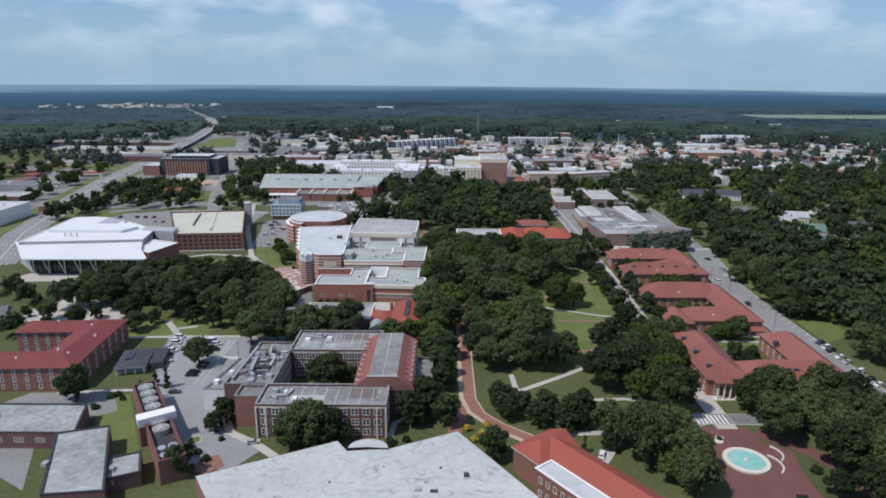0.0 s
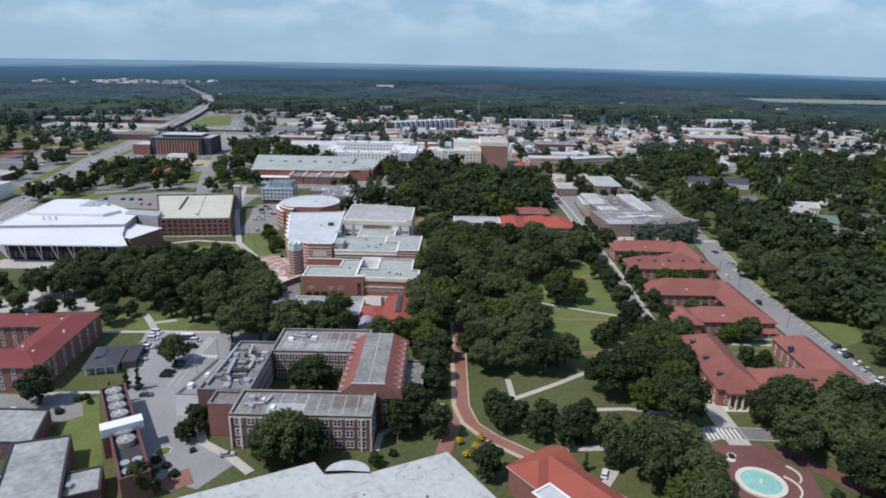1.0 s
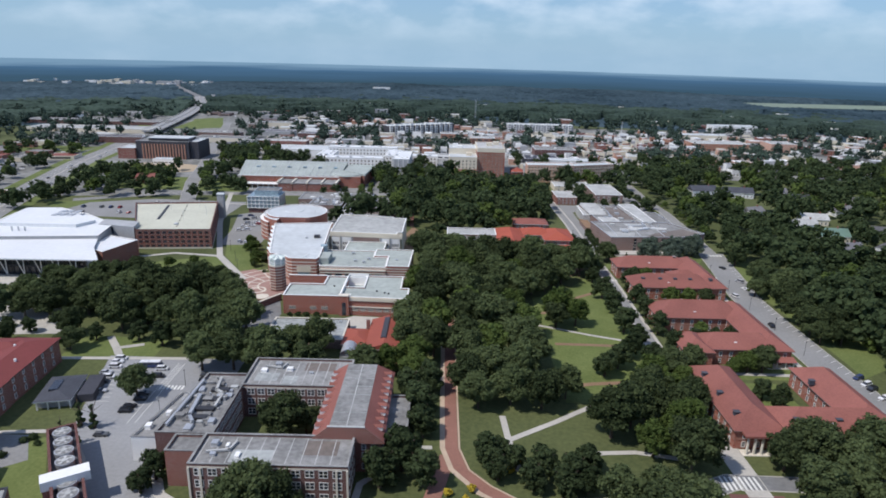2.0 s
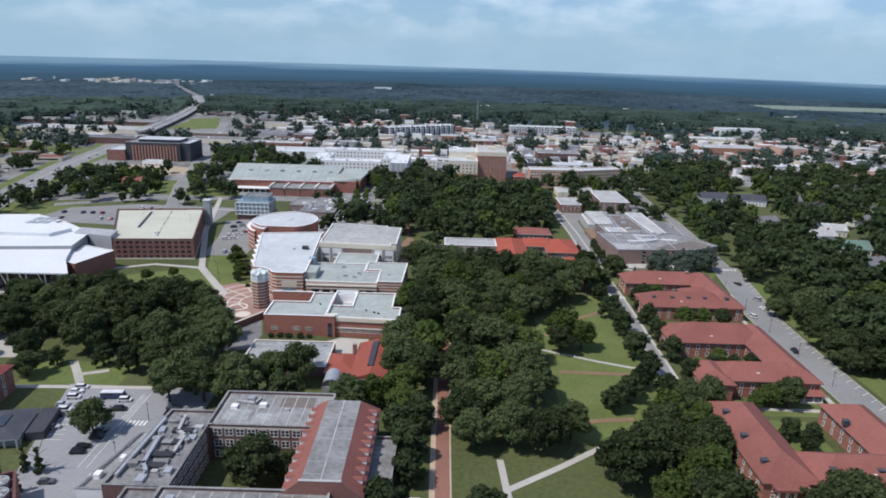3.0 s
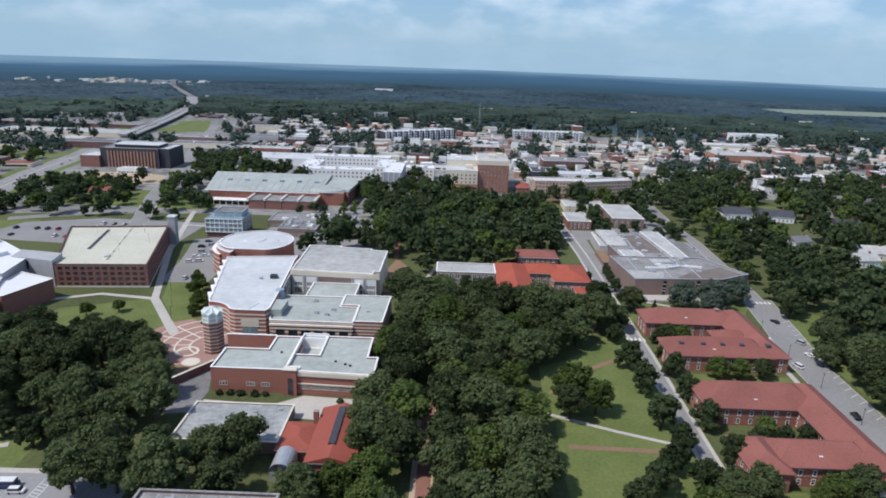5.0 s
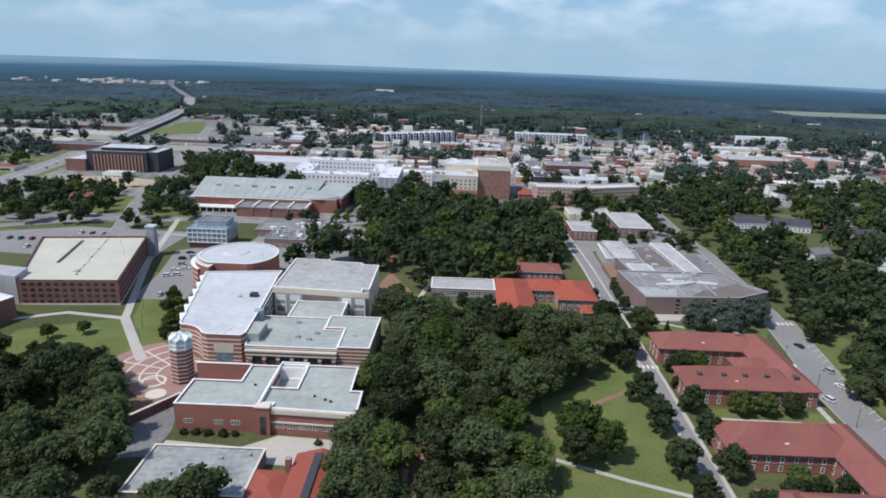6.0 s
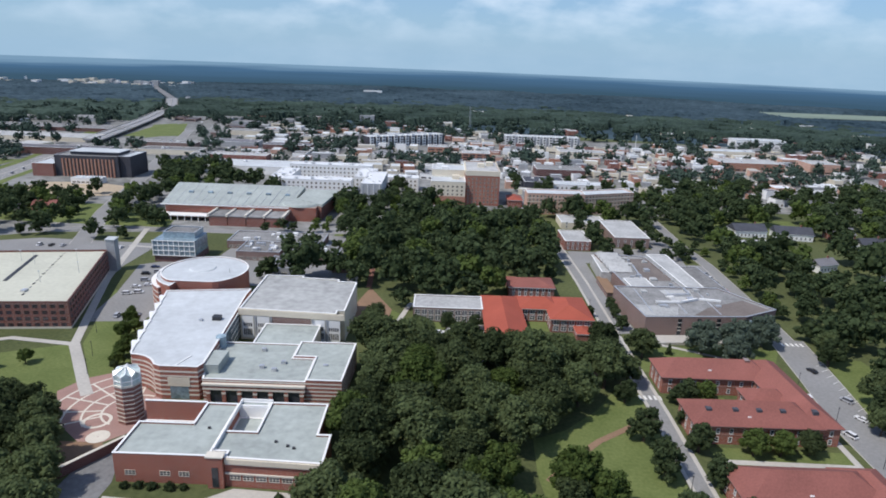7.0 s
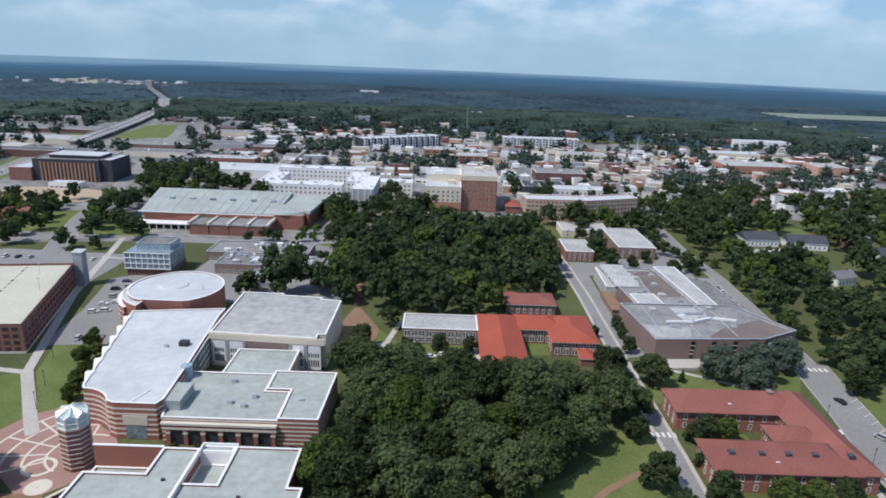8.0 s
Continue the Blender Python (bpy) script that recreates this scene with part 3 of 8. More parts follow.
for pts, w in (
    ([(28.4, 246), (29.3, 231), (31, 215)], 2.2), ([(29, 231), (38, 237), (47, 243), (58, 251), (68, 258)], 2.2), ([(57, 225), (70, 226), (88, 222)], 2.0),
    ([(40, 201), (58, 202), (60, 197), (54, 187), (48, 178)], 3.0), ([(52, 326), (75, 316), (97, 308)], 1.6), 
    ([(-131, 420), (-109, 387), (-104, 380)], 4.2), ([(-131, 420), (-142, 452), (-158, 500), (-182, 600)], 3.6),
    ([(-200, 405), (-160, 424), (-131, 420)], 3.0), ([(-139, 303), (-131, 292), (-127, 286)], 3.0), ([(-131, 292), (-121, 296)], 2.5), ([(-150, 282), (-92, 284)], 2.2),
    ([(-95, 196), (-104, 216), (-116, 231), (-150, 228)], 2.0), ([(7, 480), (2, 455), (-4, 440)], 2.5), ([(3, 456), (-12, 452)], 2.0), ([(41, 415), (42, 440), (41, 460)], 2.2),
    ([(108, 443), (125, 438), (160, 420)], 1.8), ([(112, 353), (157, 352)], 2.4), ([(157, 280), (157, 345), (160, 420)], 2.2), ([(112, 282), (150, 281)], 2.2),
    ([(-185, 545), (-172, 500)], 2.5), ([(-175, 560), (-140, 555)], 2.2), ([(-40, 560), (-37, 590), (-36, 606)], 2.5), ([(-18, 195), (-17, 207), (-10, 215)], 2.2), ([(4, 226), (-6, 226), (-8, 232)], 1.8),
):
    WALKS.append(pts)
    slab("path", ribbon(pts, w, 0.16 + 0.002 * len(WALKS), 0.12), CONCRETE, "narrow pale concrete footpath", "structure", "path")
for k, pts in enumerate(([(57, 306), (76, 305.6), (92, 305)], [(55, 268), (66, 270.5), (78, 272)], [(56, 340), (66, 352), (76, 362), (90, 372)])):
    slab("earth_path", ribbon(pts, 2.4, 0.12 + 0.004 * k), EARTH, "worn bare earth path across the lawn", "structure", "path")
slab("plaza", Shape().face([(x, y, 0.09) for x, y in [(-215, 300), (-160, 305), (-172, 335), (-190, 345), (-196, 372), (-206, 372), (-205, 335), (-216, 325)]]), CONCRETE, "pale concrete forecourt", "structure", "plaza")
slab("earth_bank", Shape().face([(x, y, 0.05) for x, y in [(-345, 700), (-302, 683), (-252, 698), (-262, 735), (-296, 748), (-340, 742)]]), SAND, "bare sandy building-site earth", "structure", "ground")
slab("earth_bank", Shape().face([(x, y, 0.05) for x, y in [(-22, 440), (-4, 444), (-2, 470), (-16, 500), (-22, 470)]]), EARTH, "bare earth slope beside the arts building", "structure", "ground")
slab("earth_bank", Shape().face([(x, y, 0.06) for x, y in [(-104, 352), (-92, 340), (-84, 336), (-79, 344), (-84, 352), (-92, 352)]]), EARTH, "mulched bank below the forecourt", "structure", "ground")
slab("earth_bank", Shape().face([(x, y, 0.055) for x, y in [(68, 388), (84, 400), (92, 412), (76, 415)]]), EARTH, "bare earth beneath trees", "structure", "ground")

# markings
m = Shape()
for i in range(7):
    m.box(-99 + i * 1.35, 259, 0.08, -98.3 + i * 1.35, 262, 0.094)
    m.box(-94.5 + i * 1.35, 231.0, 0.08, -93.8 + i * 1.35, 233.4, 0.094)
slab("crossing", m, LINE, "white zebra crossing on the car park drive", "structure", "road marking")
m = Shape()
for i in range(5):
    m.box(98.0 + i * 1.9, 390.5, 0.11, 98.9 + i * 1.9, 393.5, 0.15)
    m.box(178.5 + i * 2.2, 443, 0.11, 179.6 + i * 2.2, 446, 0.145)
slab("crossing", m, LINE, "white zebra crossing on the street", "structure", "road marking")
m = Shape()
for i in range(8):
    m.box(92 + i * 1.5, 208, 0.11, 92.7 + i * 1.5, 214.5, 0.145)
slab("crossing", m, LINE, "white zebra crossing by the fountain plaza", "structure", "road marking")
m = Shape()
for i in range(44):
    y = 200 + i * 5.2
    x = 172.6 + max(0, y - 345) * 0.135
    m.prism([(x, y), (x + 4.2, y + 2.6), (x + 4.2, y + 2.8), (x, y + 0.2)], 0.11, 0.145)
slab("bay_lines", m, LINE, "white slanted parking bay lines", "structure", "road marking")
m = Shape()
for i in range(12):
    m.box(-128 + i * 0.9, 281.5 - i * 2.9, 0.08, -122.6 + i * 0.9, 281.65 - i * 2.9, 0.094)
for i in range(16):
    x, y = -99.5, 278 - i * 1.3
    m.prism([(x, y), (x + 2.2, y - 0.6), (x + 2.2, y - 0.4), (x, y + 0.2)], 0.08, 0.094)
slab("bay_lines", m, LINE, "white bay and hatch lines on the car park", "structure", "road marking")
m = Shape()
for x in (-99.8, -97.2):
    m.prism([(x, 236), (x + 0.15, 236), (x + 0.15, 280), (x, 280)], 0.08, 0.094)
slab("hatch_border", m, LINE, "white border lines of the hatched bay", "structure", "road marking")

# ---- academic hall round a courtyard ----
H = thing("academic_hall", "three-storey brick hall round a courtyard with flat grey roofs", "building", -45, 230)


def at(poly, x=-45, y=230):
    return shift(poly, x, y)


flat_block(H, at(rect(-62, 242, -26, 262)), 12.5, BRICK_DARK, ROOF_GREY, ROOF_GREY)
flat_block(H, at([(-79, 213), (-61.5, 213), (-61.5, 250), (-76, 250)]), 12.3, BRICK_DARK, ROOF_GREY, ROOF_GREY)
flat_block(H, at(rect(-63.4, 198, -19, 212.9)), 12.5, BRICK_DARK, ROOF_GREY, ROOF_GREY)
flat_block(H, at(rect(-72.5, 204.5, -63.5, 212.8)), 12.0, BRICK, ROOF_GREY, ROOF_GREY)
flat_block(H, at([(-88, 216), (-79.2, 216), (-77, 243), (-83, 243)]), 8.5, WHITE, ROOF_GREY, ROOF_GREY)
part("wall", Shape().prism(at(rect(-32, 213, -11, 256)), 0, 10.6), BRICK, H)
rw = Shape()
ex0, ex1, ey0, ey1, fx0, fx1, fy0, fy1 = 12.4, 34.6, -17.6, 26.6, 18.2, 28.6, -16.9, 23.5
lo = [(ex0, ey0, 10.6), (ex1, ey0, 10.6), (ex1, ey1, 10.6), (ex0, ey1, 10.6)]
hi = [(fx0, fy0, 15.2), (fx1, fy0, 15.2), (fx1, fy1, 15.2), (fx0, fy1, 15.2)]
for i in range(1, 4):
    rw.face([lo[i], lo[(i + 1) % 4], hi[(i + 1) % 4], hi[i]])
rw.face(list(reversed(lo)))
part("roof", rw, TILE, H, "red tiled mansard slope")
gw_end = Shape()
for y in (-17.9, -17.3):
    gw_end.v += [(12.2, y, 10.5), (34.8, y, 10.5), (34.8, y, 11.0), (28.8, y, 15.9), (18.0, y, 15.9), (12.2, y, 11.0)]
gw_end.f += [(0, 1, 2, 3, 4, 5), (11, 10, 9, 8, 7, 6)] + [((i + 1) % 6, i, i + 6, (i + 1) % 6 + 6) for i in range(6)]
part("gable_wall", gw_end, BRICK, H)
part("gable_coping", Shape().box(17.8, -18.0, 15.9, 29.0, -17.2, 16.1), ROOF_PALE, H)
for x in (-18.5, -15.2, 22.6, 25.6):
    part("pilaster", Shape().box(x, -32.35, 0, x + 0.55, -31.95, 11.3), STONE, H)
part("roof_deck", Shape().box(fx0, fy0, 15.0, fx1, fy1, 15.25), ROOF_GREY, H)
for side, sx in ((-1, 15.2), (1, 31.6)):
    for i in range(9):
        y = -12.0 + i * 4.2
        d = Shape()
        xa, xb = (sx - 2.2, sx + 2.0) if side < 0 else (sx - 2.0, sx + 2.2)
        d.prism([(xa, y - 0.6), (xb, y - 0.6), (xb, y + 0.6), (xa, y + 0.6)], 11.6, 12.9)
        dm = part("dormer", d, WHITE, H, "white dormer window in the tiled slope")
        r = Shape()
        for s in (-1, 1):
            q = [(xa + 0.1, y + s * 0.75, 12.75), (xb + 0.1, y + s * 0.75, 12.75), (xb + 0.1, y, 13.5), (xa + 0.1, y, 13.5)]
            r.face(q if s < 0 else list(reversed(q)))
        r.face([(xa + 0.1, y - 0.75, 12.75), (xa + 0.1, y, 13.5), (xa + 0.1, y + 0.75, 12.75)])
        r.face([(xb + 0.1, y - 0.75, 12.75), (xb + 0.1, y + 0.75, 12.75), (xb + 0.1, y, 13.5)])
        part("dormer_roof", r, TILE, dm)
flat_block(H, at(rect(-10.8, 222, -4, 245)), 8.0, BRICK_DARK, ROOF_GREY, ROOF_GREY)
Z3 = (1.2, 5.0, 8.8)
windows(H, WIN_PAIR, at([(-63.4, 198)])[0], at([(-19, 198)])[0], Z3, 11, 1)
windows(H, WIN_PAIR, at([(-61.5, 242)])[0], at([(-32, 242)])[0], Z3, 8, 1)
windows(H, WIN_PAIR, at([(-61.5, 214)])[0], at([(-61.5, 241)])[0], Z3, 7, 1)
windows(H, WIN_SASH, at([(-19, 198)])[0], at([(-19, 212)])[0], Z3, 4, 1)
windows(H, WIN_SASH, at([(-11, 213)])[0], at([(-11, 256)])[0], (1.2, 5.0, 7.8), 12, 2)
windows(H, WIN_SASH, at([(-19, 213)])[0], at([(-11, 213)])[0], (1.2, 5.0, 7.8), 2, 1)
windows(H, WIN_PAIR, at([(-72.5, 212)])[0], at([(-72.5, 205)])[0], (8.8,), 1, 1)
part("belt_course", Shape().ring(offset(at(rect(-63.4, 198, -19, 212.9)), -0.1), 0.3, 11.3, 11.7), STONE, H)
part("belt_course", Shape().ring(offset(at(rect(-62, 242, -26, 262)), -0.1), 0.3, 11.3, 11.7), STONE, H)
random.seed(11)
for i in range(24):
    x, y = random.uniform(-75, -64), random.uniform(216, 246)
    roof_box(H, "roof_unit", x + 45, y - 230, 11.6, random.uniform(0.8, 3.2), random.uniform(0.8, 3.6), random.uniform(0.5, 1.4), random.choice((METAL, ROOF_GREY, ROOF_PALE, ROOF_GREY)), random.choice((0, 0, 8)))
for x, y in ((-70, 222), (-69.5, 227), (-69, 233), (-68.5, 239)):
    part("louvre_trough", Shape().box(x + 42.6, y - 231.2, 11.5, x + 48.6, y - 229, 12.5), METAL_DARK, H)
duct(H, at([(-70, 246), (-69, 238), (-66, 236), (-66, 228)]), 11.8, 0.8, ROOF_PALE)
duct(H, at([(-73, 234), (-72, 222), (-70, 219)]), 11.8, 1.0, METAL)
duct(H, at([(-75.5, 244), (-77, 217)]), 11.8, 0.8, METAL)
duct(H, at([(-60, 204), (-54, 205), (-53, 209)]), 11.8, 0.6, ROOF_PALE)
duct(H, at([(-57, 256), (-51, 255), (-50, 258)]), 11.8, 0.6, ROOF_PALE)
for x, y in ((-58, 203), (-55, 207), (-51, 203), (-59, 208), (-57, 253), (-53, 258), (-48, 254), (-40, 252), (-85, 222), (-82, 230), (-80, 238), (-84, 236)):
    roof_box(H, "roof_unit", x + 45, y - 230, 11.8 if x > -79 else 7.8, random.uniform(0.9, 2.4), random.uniform(0.9, 2.4), random.uniform(0.6, 1.5), random.choice((METAL, WHITE)))

for k in range(9):
    part("roof_seam", Shape().box(-15.6 + k * 3.7, 13.2, 11.795, -15.35 + k * 3.7, 31.2, 11.83), ROOF_PALE, H)
for k in range(10):
    part("roof_seam", Shape().box(-17.2 + k * 4.2, -31.2, 11.795, -16.95 + k * 4.2, -17.8, 11.83), ROOF_PALE, H)
for x0, y0, x1, y1, m in ((-14, 16, -6, 22, ROOF_STREAK), (2, 24, 13, 30, BROWN_FELT), (-4, 14, 1, 20, ROOF_STREAK), (-8, -30, 4, -24, ROOF_STREAK), (12, -26, 22, -19, BROWN_FELT)):
    part("roof_patch", Shape().box(x0, y0, 11.78, x1, y1, 11.81), m, H, "patched roofing felt")
part("ridge_seam", Shape().box(23.2, fy0, 15.25, 23.5, fy1, 15.31), ROOF_PALE, H)
for k in range(7):
    part("roof_seam", Shape().box(fx0, -14 + k * 5.4, 15.25, fx1, -13.8 + k * 5.4, 15.3), ROOF_STREAK, H)
random.seed(12)
for i in range(26):
    x, y = random.uniform(-32, -18), random.uniform(-15, 17)
    part("roof_pipe", Shape().tube(x, y, 11.5, 11.9 + random.random() * 1.1, 0.35, 0.3, 8), random.choice((METAL, ROOF_PALE, ROOF_GREY)), H)

# ---- near white-roofed building below the camera's start ----
A = thing("lecture_building", "large building with a stained white membrane roof", "building", -20, 110)
nr = [(-63.6, 147.6), (-19.6, 80.8), (48.7, 103), (4.7, 170), (-14, 161), (-26, 159.5), (-29.5, 164.5)]
flat_block(A, shift(nr, -20, 110), 20, BRICK, ROOF_STAINED, None, parapet=0.05, lip=0.1)
dome = Shape()
for i in range(8):
    a, b = math.pi * i / 8, math.pi * (i + 1) / 8
    dome.face([(5.6 * math.cos(a) - 0.3, 50 + 4.6 * math.sin(a), 20.6), (5.6 * math.cos(b) - 0.3, 50 + 4.6 * math.sin(b), 20.6), (-0.3, 50, 20.9)])
    dome.face([(5.6 * math.cos(b) - 0.3, 50 + 4.6 * math.sin(b), 20.6), (5.6 * math.cos(a) - 0.3, 50 + 4.6 * math.sin(a), 20.6), (5.6 * math.cos(a) - 0.3, 50 + 4.6 * math.sin(a), 0), (5.6 * math.cos(b) - 0.3, 50 + 4.6 * math.sin(b), 0)])
part("bay", dome, ROOF_STAINED, A, "half-round white-capped bay")
for x, y, w, d, h, m in ((-5.8, 142.5, 1.5, 1.1, 0.7, METAL), (-1.7, 142.1, 1.9, 1.0, 0.5, DARKWALL), (-3.8, 146, 1.0, 0.9, 0.5, METAL), (6.6, 148.7, 1.3, 1.5, 0.8, DARKWALL), (-15.2, 152.1, 0.4, 0.4, 0.4, DARKWALL), (-0.1, 151.8, 0.6, 0.5, 0.5, DARKWALL), (-28.4, 145.4, 0.5, 0.5, 0.5, DARKWALL), (-40.9, 139.5, 0.6, 0.5, 0.5, METAL)):
    roof_box(A, "roof_vent", x + 20, y - 110, 19.75, w, d, h, m)

# ---- fan building ----
F = thing("cooling_plant", "narrow brick cooling plant with a row of roof fans", "building", -97, 197.5, 0, 32.5)
flat_block(F, rect(-4.0, -29, 4.0, 28), 8.2, BRICK, DARKWALL, BRICK_DARK, parapet=1.8, lip=0.5)
for i in range(6):
    y = 24.5 - i * 5.6 - (5.4 if i > 3 else 0)
    c = part("fan_cowl", Shape().tube(0, y, 5.6, 8.3, 2.3, 2.6, 24), METAL, F, "galvanised round fan cowl")
    part("fan_grille", Shape().tube(0, y, 8.31, 8.36, 2.3, 2.3, 24), ROOF_GREY, c)
    blades = Shape()
    for k in range(5):
        t = 2 * math.pi * k / 5
        blades.prism([(0.3 * math.cos(t + 1.2), y + 0.3 * math.sin(t + 1.2)), (2.1 * math.cos(t - 0.1), y + 2.1 * math.sin(t - 0.1)), (2.1 * math.cos(t + 0.35), y + 2.1 * math.sin(t + 0.35))], 8.4, 8.46)
    part("fan_rotor", blades.tube(0, y, 8.46, 8.6, 0.9, 0.8, 12), ROOF_PALE, c)
part("cross_gallery", Shape().box(-6.2, -3.9, 7.4, 5.8, 0.4, 10.2), WHITE, F, "white gallery across the roof")
part("stair_bay", Shape().box(-6.0, -3.7, 0, -4.05, 0.2, 7.4), BRICK, F)
for k in range(2):
    y = -19.5 - k * 4.5
    for x in (-1.7, 1.7):
        part("hatch", Shape().tube(x, y, 6.4, 7.2, 1.5, 1.4, 14), METAL, F)

# ---- low flat buildings ----
for poly, h, mat, label in (
    ([(-181, 190), (-121, 190), (-127, 209), (-181, 209)], 6, BRICK_DARK, "long low dark-brick building with a pale flat roof"),
    ([(-126, 189), (-111.5, 193.5), (-96, 160), (-112, 158)], 6.5, BRICK_DARK, "low workshop with a streaked white flat roof"),
    ([(-103, 177.5), (-95.4, 181), (-91, 171), (-99, 167.5)], 5, BRICK_DARK, "small annex with a pale flat roof"),
):
    e = thing("low_building", label, "building", poly[0][0], poly[0][1])
    flat_block(e, shift(poly, *poly[0]), h, mat, ROOF_STREAK, METAL_DARK, parapet=0.3)
    windows(e, WIN_WIDE, (1, 0) if h == 6 else (poly[3][0] - poly[0][0] + 1, poly[3][1] - poly[0][1]), (poly[1][0] - poly[0][0], 0) if h == 6 else (poly[2][0] - poly[0][0], poly[2][1] - poly[0][1]), (2.6,), 8 if h == 6 else 3, 1)
    roof_box(e, "roof_unit", (poly[1][0] - poly[0][0]) * 0.45, (poly[3][1] - poly[0][1]) * 0.55, h - 0.3, 1.6, 2.2, 1.0, METAL)

# ---- red-roofed hall with three wings ----
e = thing("residence_hall", "brick residence hall with a red hipped tile roof", "building", -165.5, 254, 0, 3)
for b in (rect(-22, 11, 12, 24), rect(4, -24, 20, 24.5), rect(-34, -25, 20.4, -10)):
    part("wall", Shape().prism(b, 0, 10), BRICK, e)
hip(e, -22, 11, 12, 24, 10, 2.0, TILE_CRIMSON, eave=BRICK_DARK)
hip(e, 4, -24, 20, 24.5, 10, 2.3, TILE_CRIMSON, eave=BRICK_DARK)
hip(e, -34, -25, 20.4, -10, 10, 2.2, TILE_CRIMSON, eave=BRICK_DARK)
windows(e, WIN_SASH, (-34, -25), (20, -25), (1.2, 4.3, 7.4), 11, 1)
windows(e, WIN_SASH, (20, -24), (20, 24), (1.2, 4.3, 7.4), 7, 2)
windows(e, WIN_SASH, (-22, 11), (4, 11), (1.2, 4.3, 7.4), 5, 1)
windows(e, WIN_SASH, (20.4, -24.5), (20.4, -11), (1.2, 4.3, 7.4), 3, 1)
for x, y in ((-28, -20), (-16, -14), (-4, -20), (8, -12), (16, 2), (9, 14), (-8, 19), (14, -16)):
    part("roof_vent", Shape().box(x, y, 10.6, x + 0.7, y + 0.7, 12.2), WHITE, e)
e = thing("garden_pavilion", "small dark low-pitched pavilion with blue-grey roof", "building", -131, 253, 0, 12)
part("wall", Shape().prism(rect(-5.5, -8, 5.5, 8), 0, 3.4), GREYWALL, e)
part("colonnade", Shape().box(-5.5, -9.5, 0, -5.1, -9.1, 3.4).box(5.1, -9.5, 0, 5.5, -9.1, 3.4).box(-2, -9.5, 0, -1.6, -9.1, 3.4).box(1.6, -9.5, 0, 2, -9.1, 3.4), WHITE, e)
hip(e, -5.5, -9.5, 5.5, 8, 3.5, 1.2, SLATE)
part("skylight", Shape().box(-3, -4, 4.2, 0, 3, 5.0), GLASS, e)
part("annex", Shape().prism(rect(6.6, -6, 12, 9), 0, 3), DARKWALL, e)

# ---- white-roofed student centre ----
S = thing("student_centre", "modern glass building with stepped white roofs", "building", -225, 410)


def sc(poly):
    return shift(poly, -225, 410)


flat_block(S, sc([(-276, 402), (-199.5, 411), (-204, 439), (-232, 461), (-259, 477), (-281, 473)]), 14, GREYWALL, ROOF_BRIGHT, WHITE, parapet=0.2, lip=0.6)
flat_block(S, sc([(-199.3, 398), (-187, 391), (-178.5, 416), (-199.3, 424)]), 10.4, BRICK, ROOF_BRIGHT, WHITE, parapet=0.2)
part("wall", Shape().prism(sc([(-254, 379), (-190, 380), (-199.6, 410), (-276, 401)]), 0, 11.3), GREYWALL, S)
part("canopy_roof", Shape().prism(sc([(-254, 370), (-179, 371.5), (-193, 394), (-200, 411.5), (-276, 404), (-286, 413)]), 11.4, 12.1), ROOF_BRIGHT, S, "thin white overhanging roof")
for i in range(22):
    x = -29 + i * 3.0
    part("mullion", Shape().box(x, -32.0, 0, x + 0.22, -31.5, 11.3), METAL_DARK, S)
for i in range(7):
    x = -27 + i * 9.6
    part("strut", Shape().prism([(x, -33.6), (x + 0.35, -33.6), (x + 0.35, -33.25), (x, -33.25)], 0.5, 11.4), WHITE, S)
    st = Shape()
    st.v += [(x, -33.6, 0.5), (x + 0.35, -33.6, 0.5), (x + 0.35, -33.3, 0.5), (x, -33.3, 0.5), (x - 2.6, -35.6, 11.4), (x - 2.25, -35.6, 11.4), (x - 2.25, -35.3, 11.4), (x - 2.6, -35.3, 11.4)]
    st.f += [(0, 1, 5, 4), (1, 2, 6, 5), (2, 3, 7, 6), (3, 0, 4, 7)]
    part("strut", st, WHITE, S)
part("glass_front", Shape().box(-29, -31.5, 0.2, 35, -31.05, 11.2), GLASS, S)
part("floor_band", Shape().box(-29, -32.2, 5.2, 35, -31.6, 6.0), METAL_DARK, S)
part("roof_step", Shape().prism(sc([(-272, 428), (-222, 428), (-216, 440), (-240, 458), (-260, 470), (-276, 468)]), 13.8, 15.8), ROOF_BRIGHT, S)
for x in (-26, -22, -30):
    part("flue", Shape().tube(x, 8, 13.8, 16.5, 0.5, 0.5, 10), METAL, S)
for k in range(3):
    for j in range(2):
        part("skylight", Shape().box(-24 + k * 5, 38 + j * 8, 15.8, -20.5 + k * 5, 44 + j * 8, 16.2), METAL, S)
part("terrace", Shape().prism(sc([(-262, 362), (-184, 364), (-186, 378), (-256, 378)]), 0, 0.5), CONCRETE, S)

# ---- brick parking deck ----
D = thing("parking_deck", "four-level brick parking deck with a buff top deck", "building", -172, 470)
deck = shift([(-187, 431), (-141, 435.5), (-162.5, 511), (-219.5, 502)], -172, 470)
flat_block(D, deck, 12.6, BRICK, ROOF_DECK, BRICK_DARK, parapet=0.8, lip=0.4)
for z in (1.0, 3.9, 6.8, 9.7):
    windows(D, WIN_BAY, deck[0], deck[1], (z,), 12, 1)
    windows(D, WIN_BAY, deck[1], deck[2], (z,), 18, 1)
part("stair_tower", Shape().prism([(8.8, 41.5), (13.6, 41.5), (13.0, 47), (8.2, 47)], 0, 18), GREYWALL, D, "grey stair tower at the deck corner")
part("tower_cap", Shape().prism([(8.5, 41.1), (14.0, 41.1), (13.4, 47.4), (7.8, 47.4)], 18, 18.5), ROOF_WHITE, D)
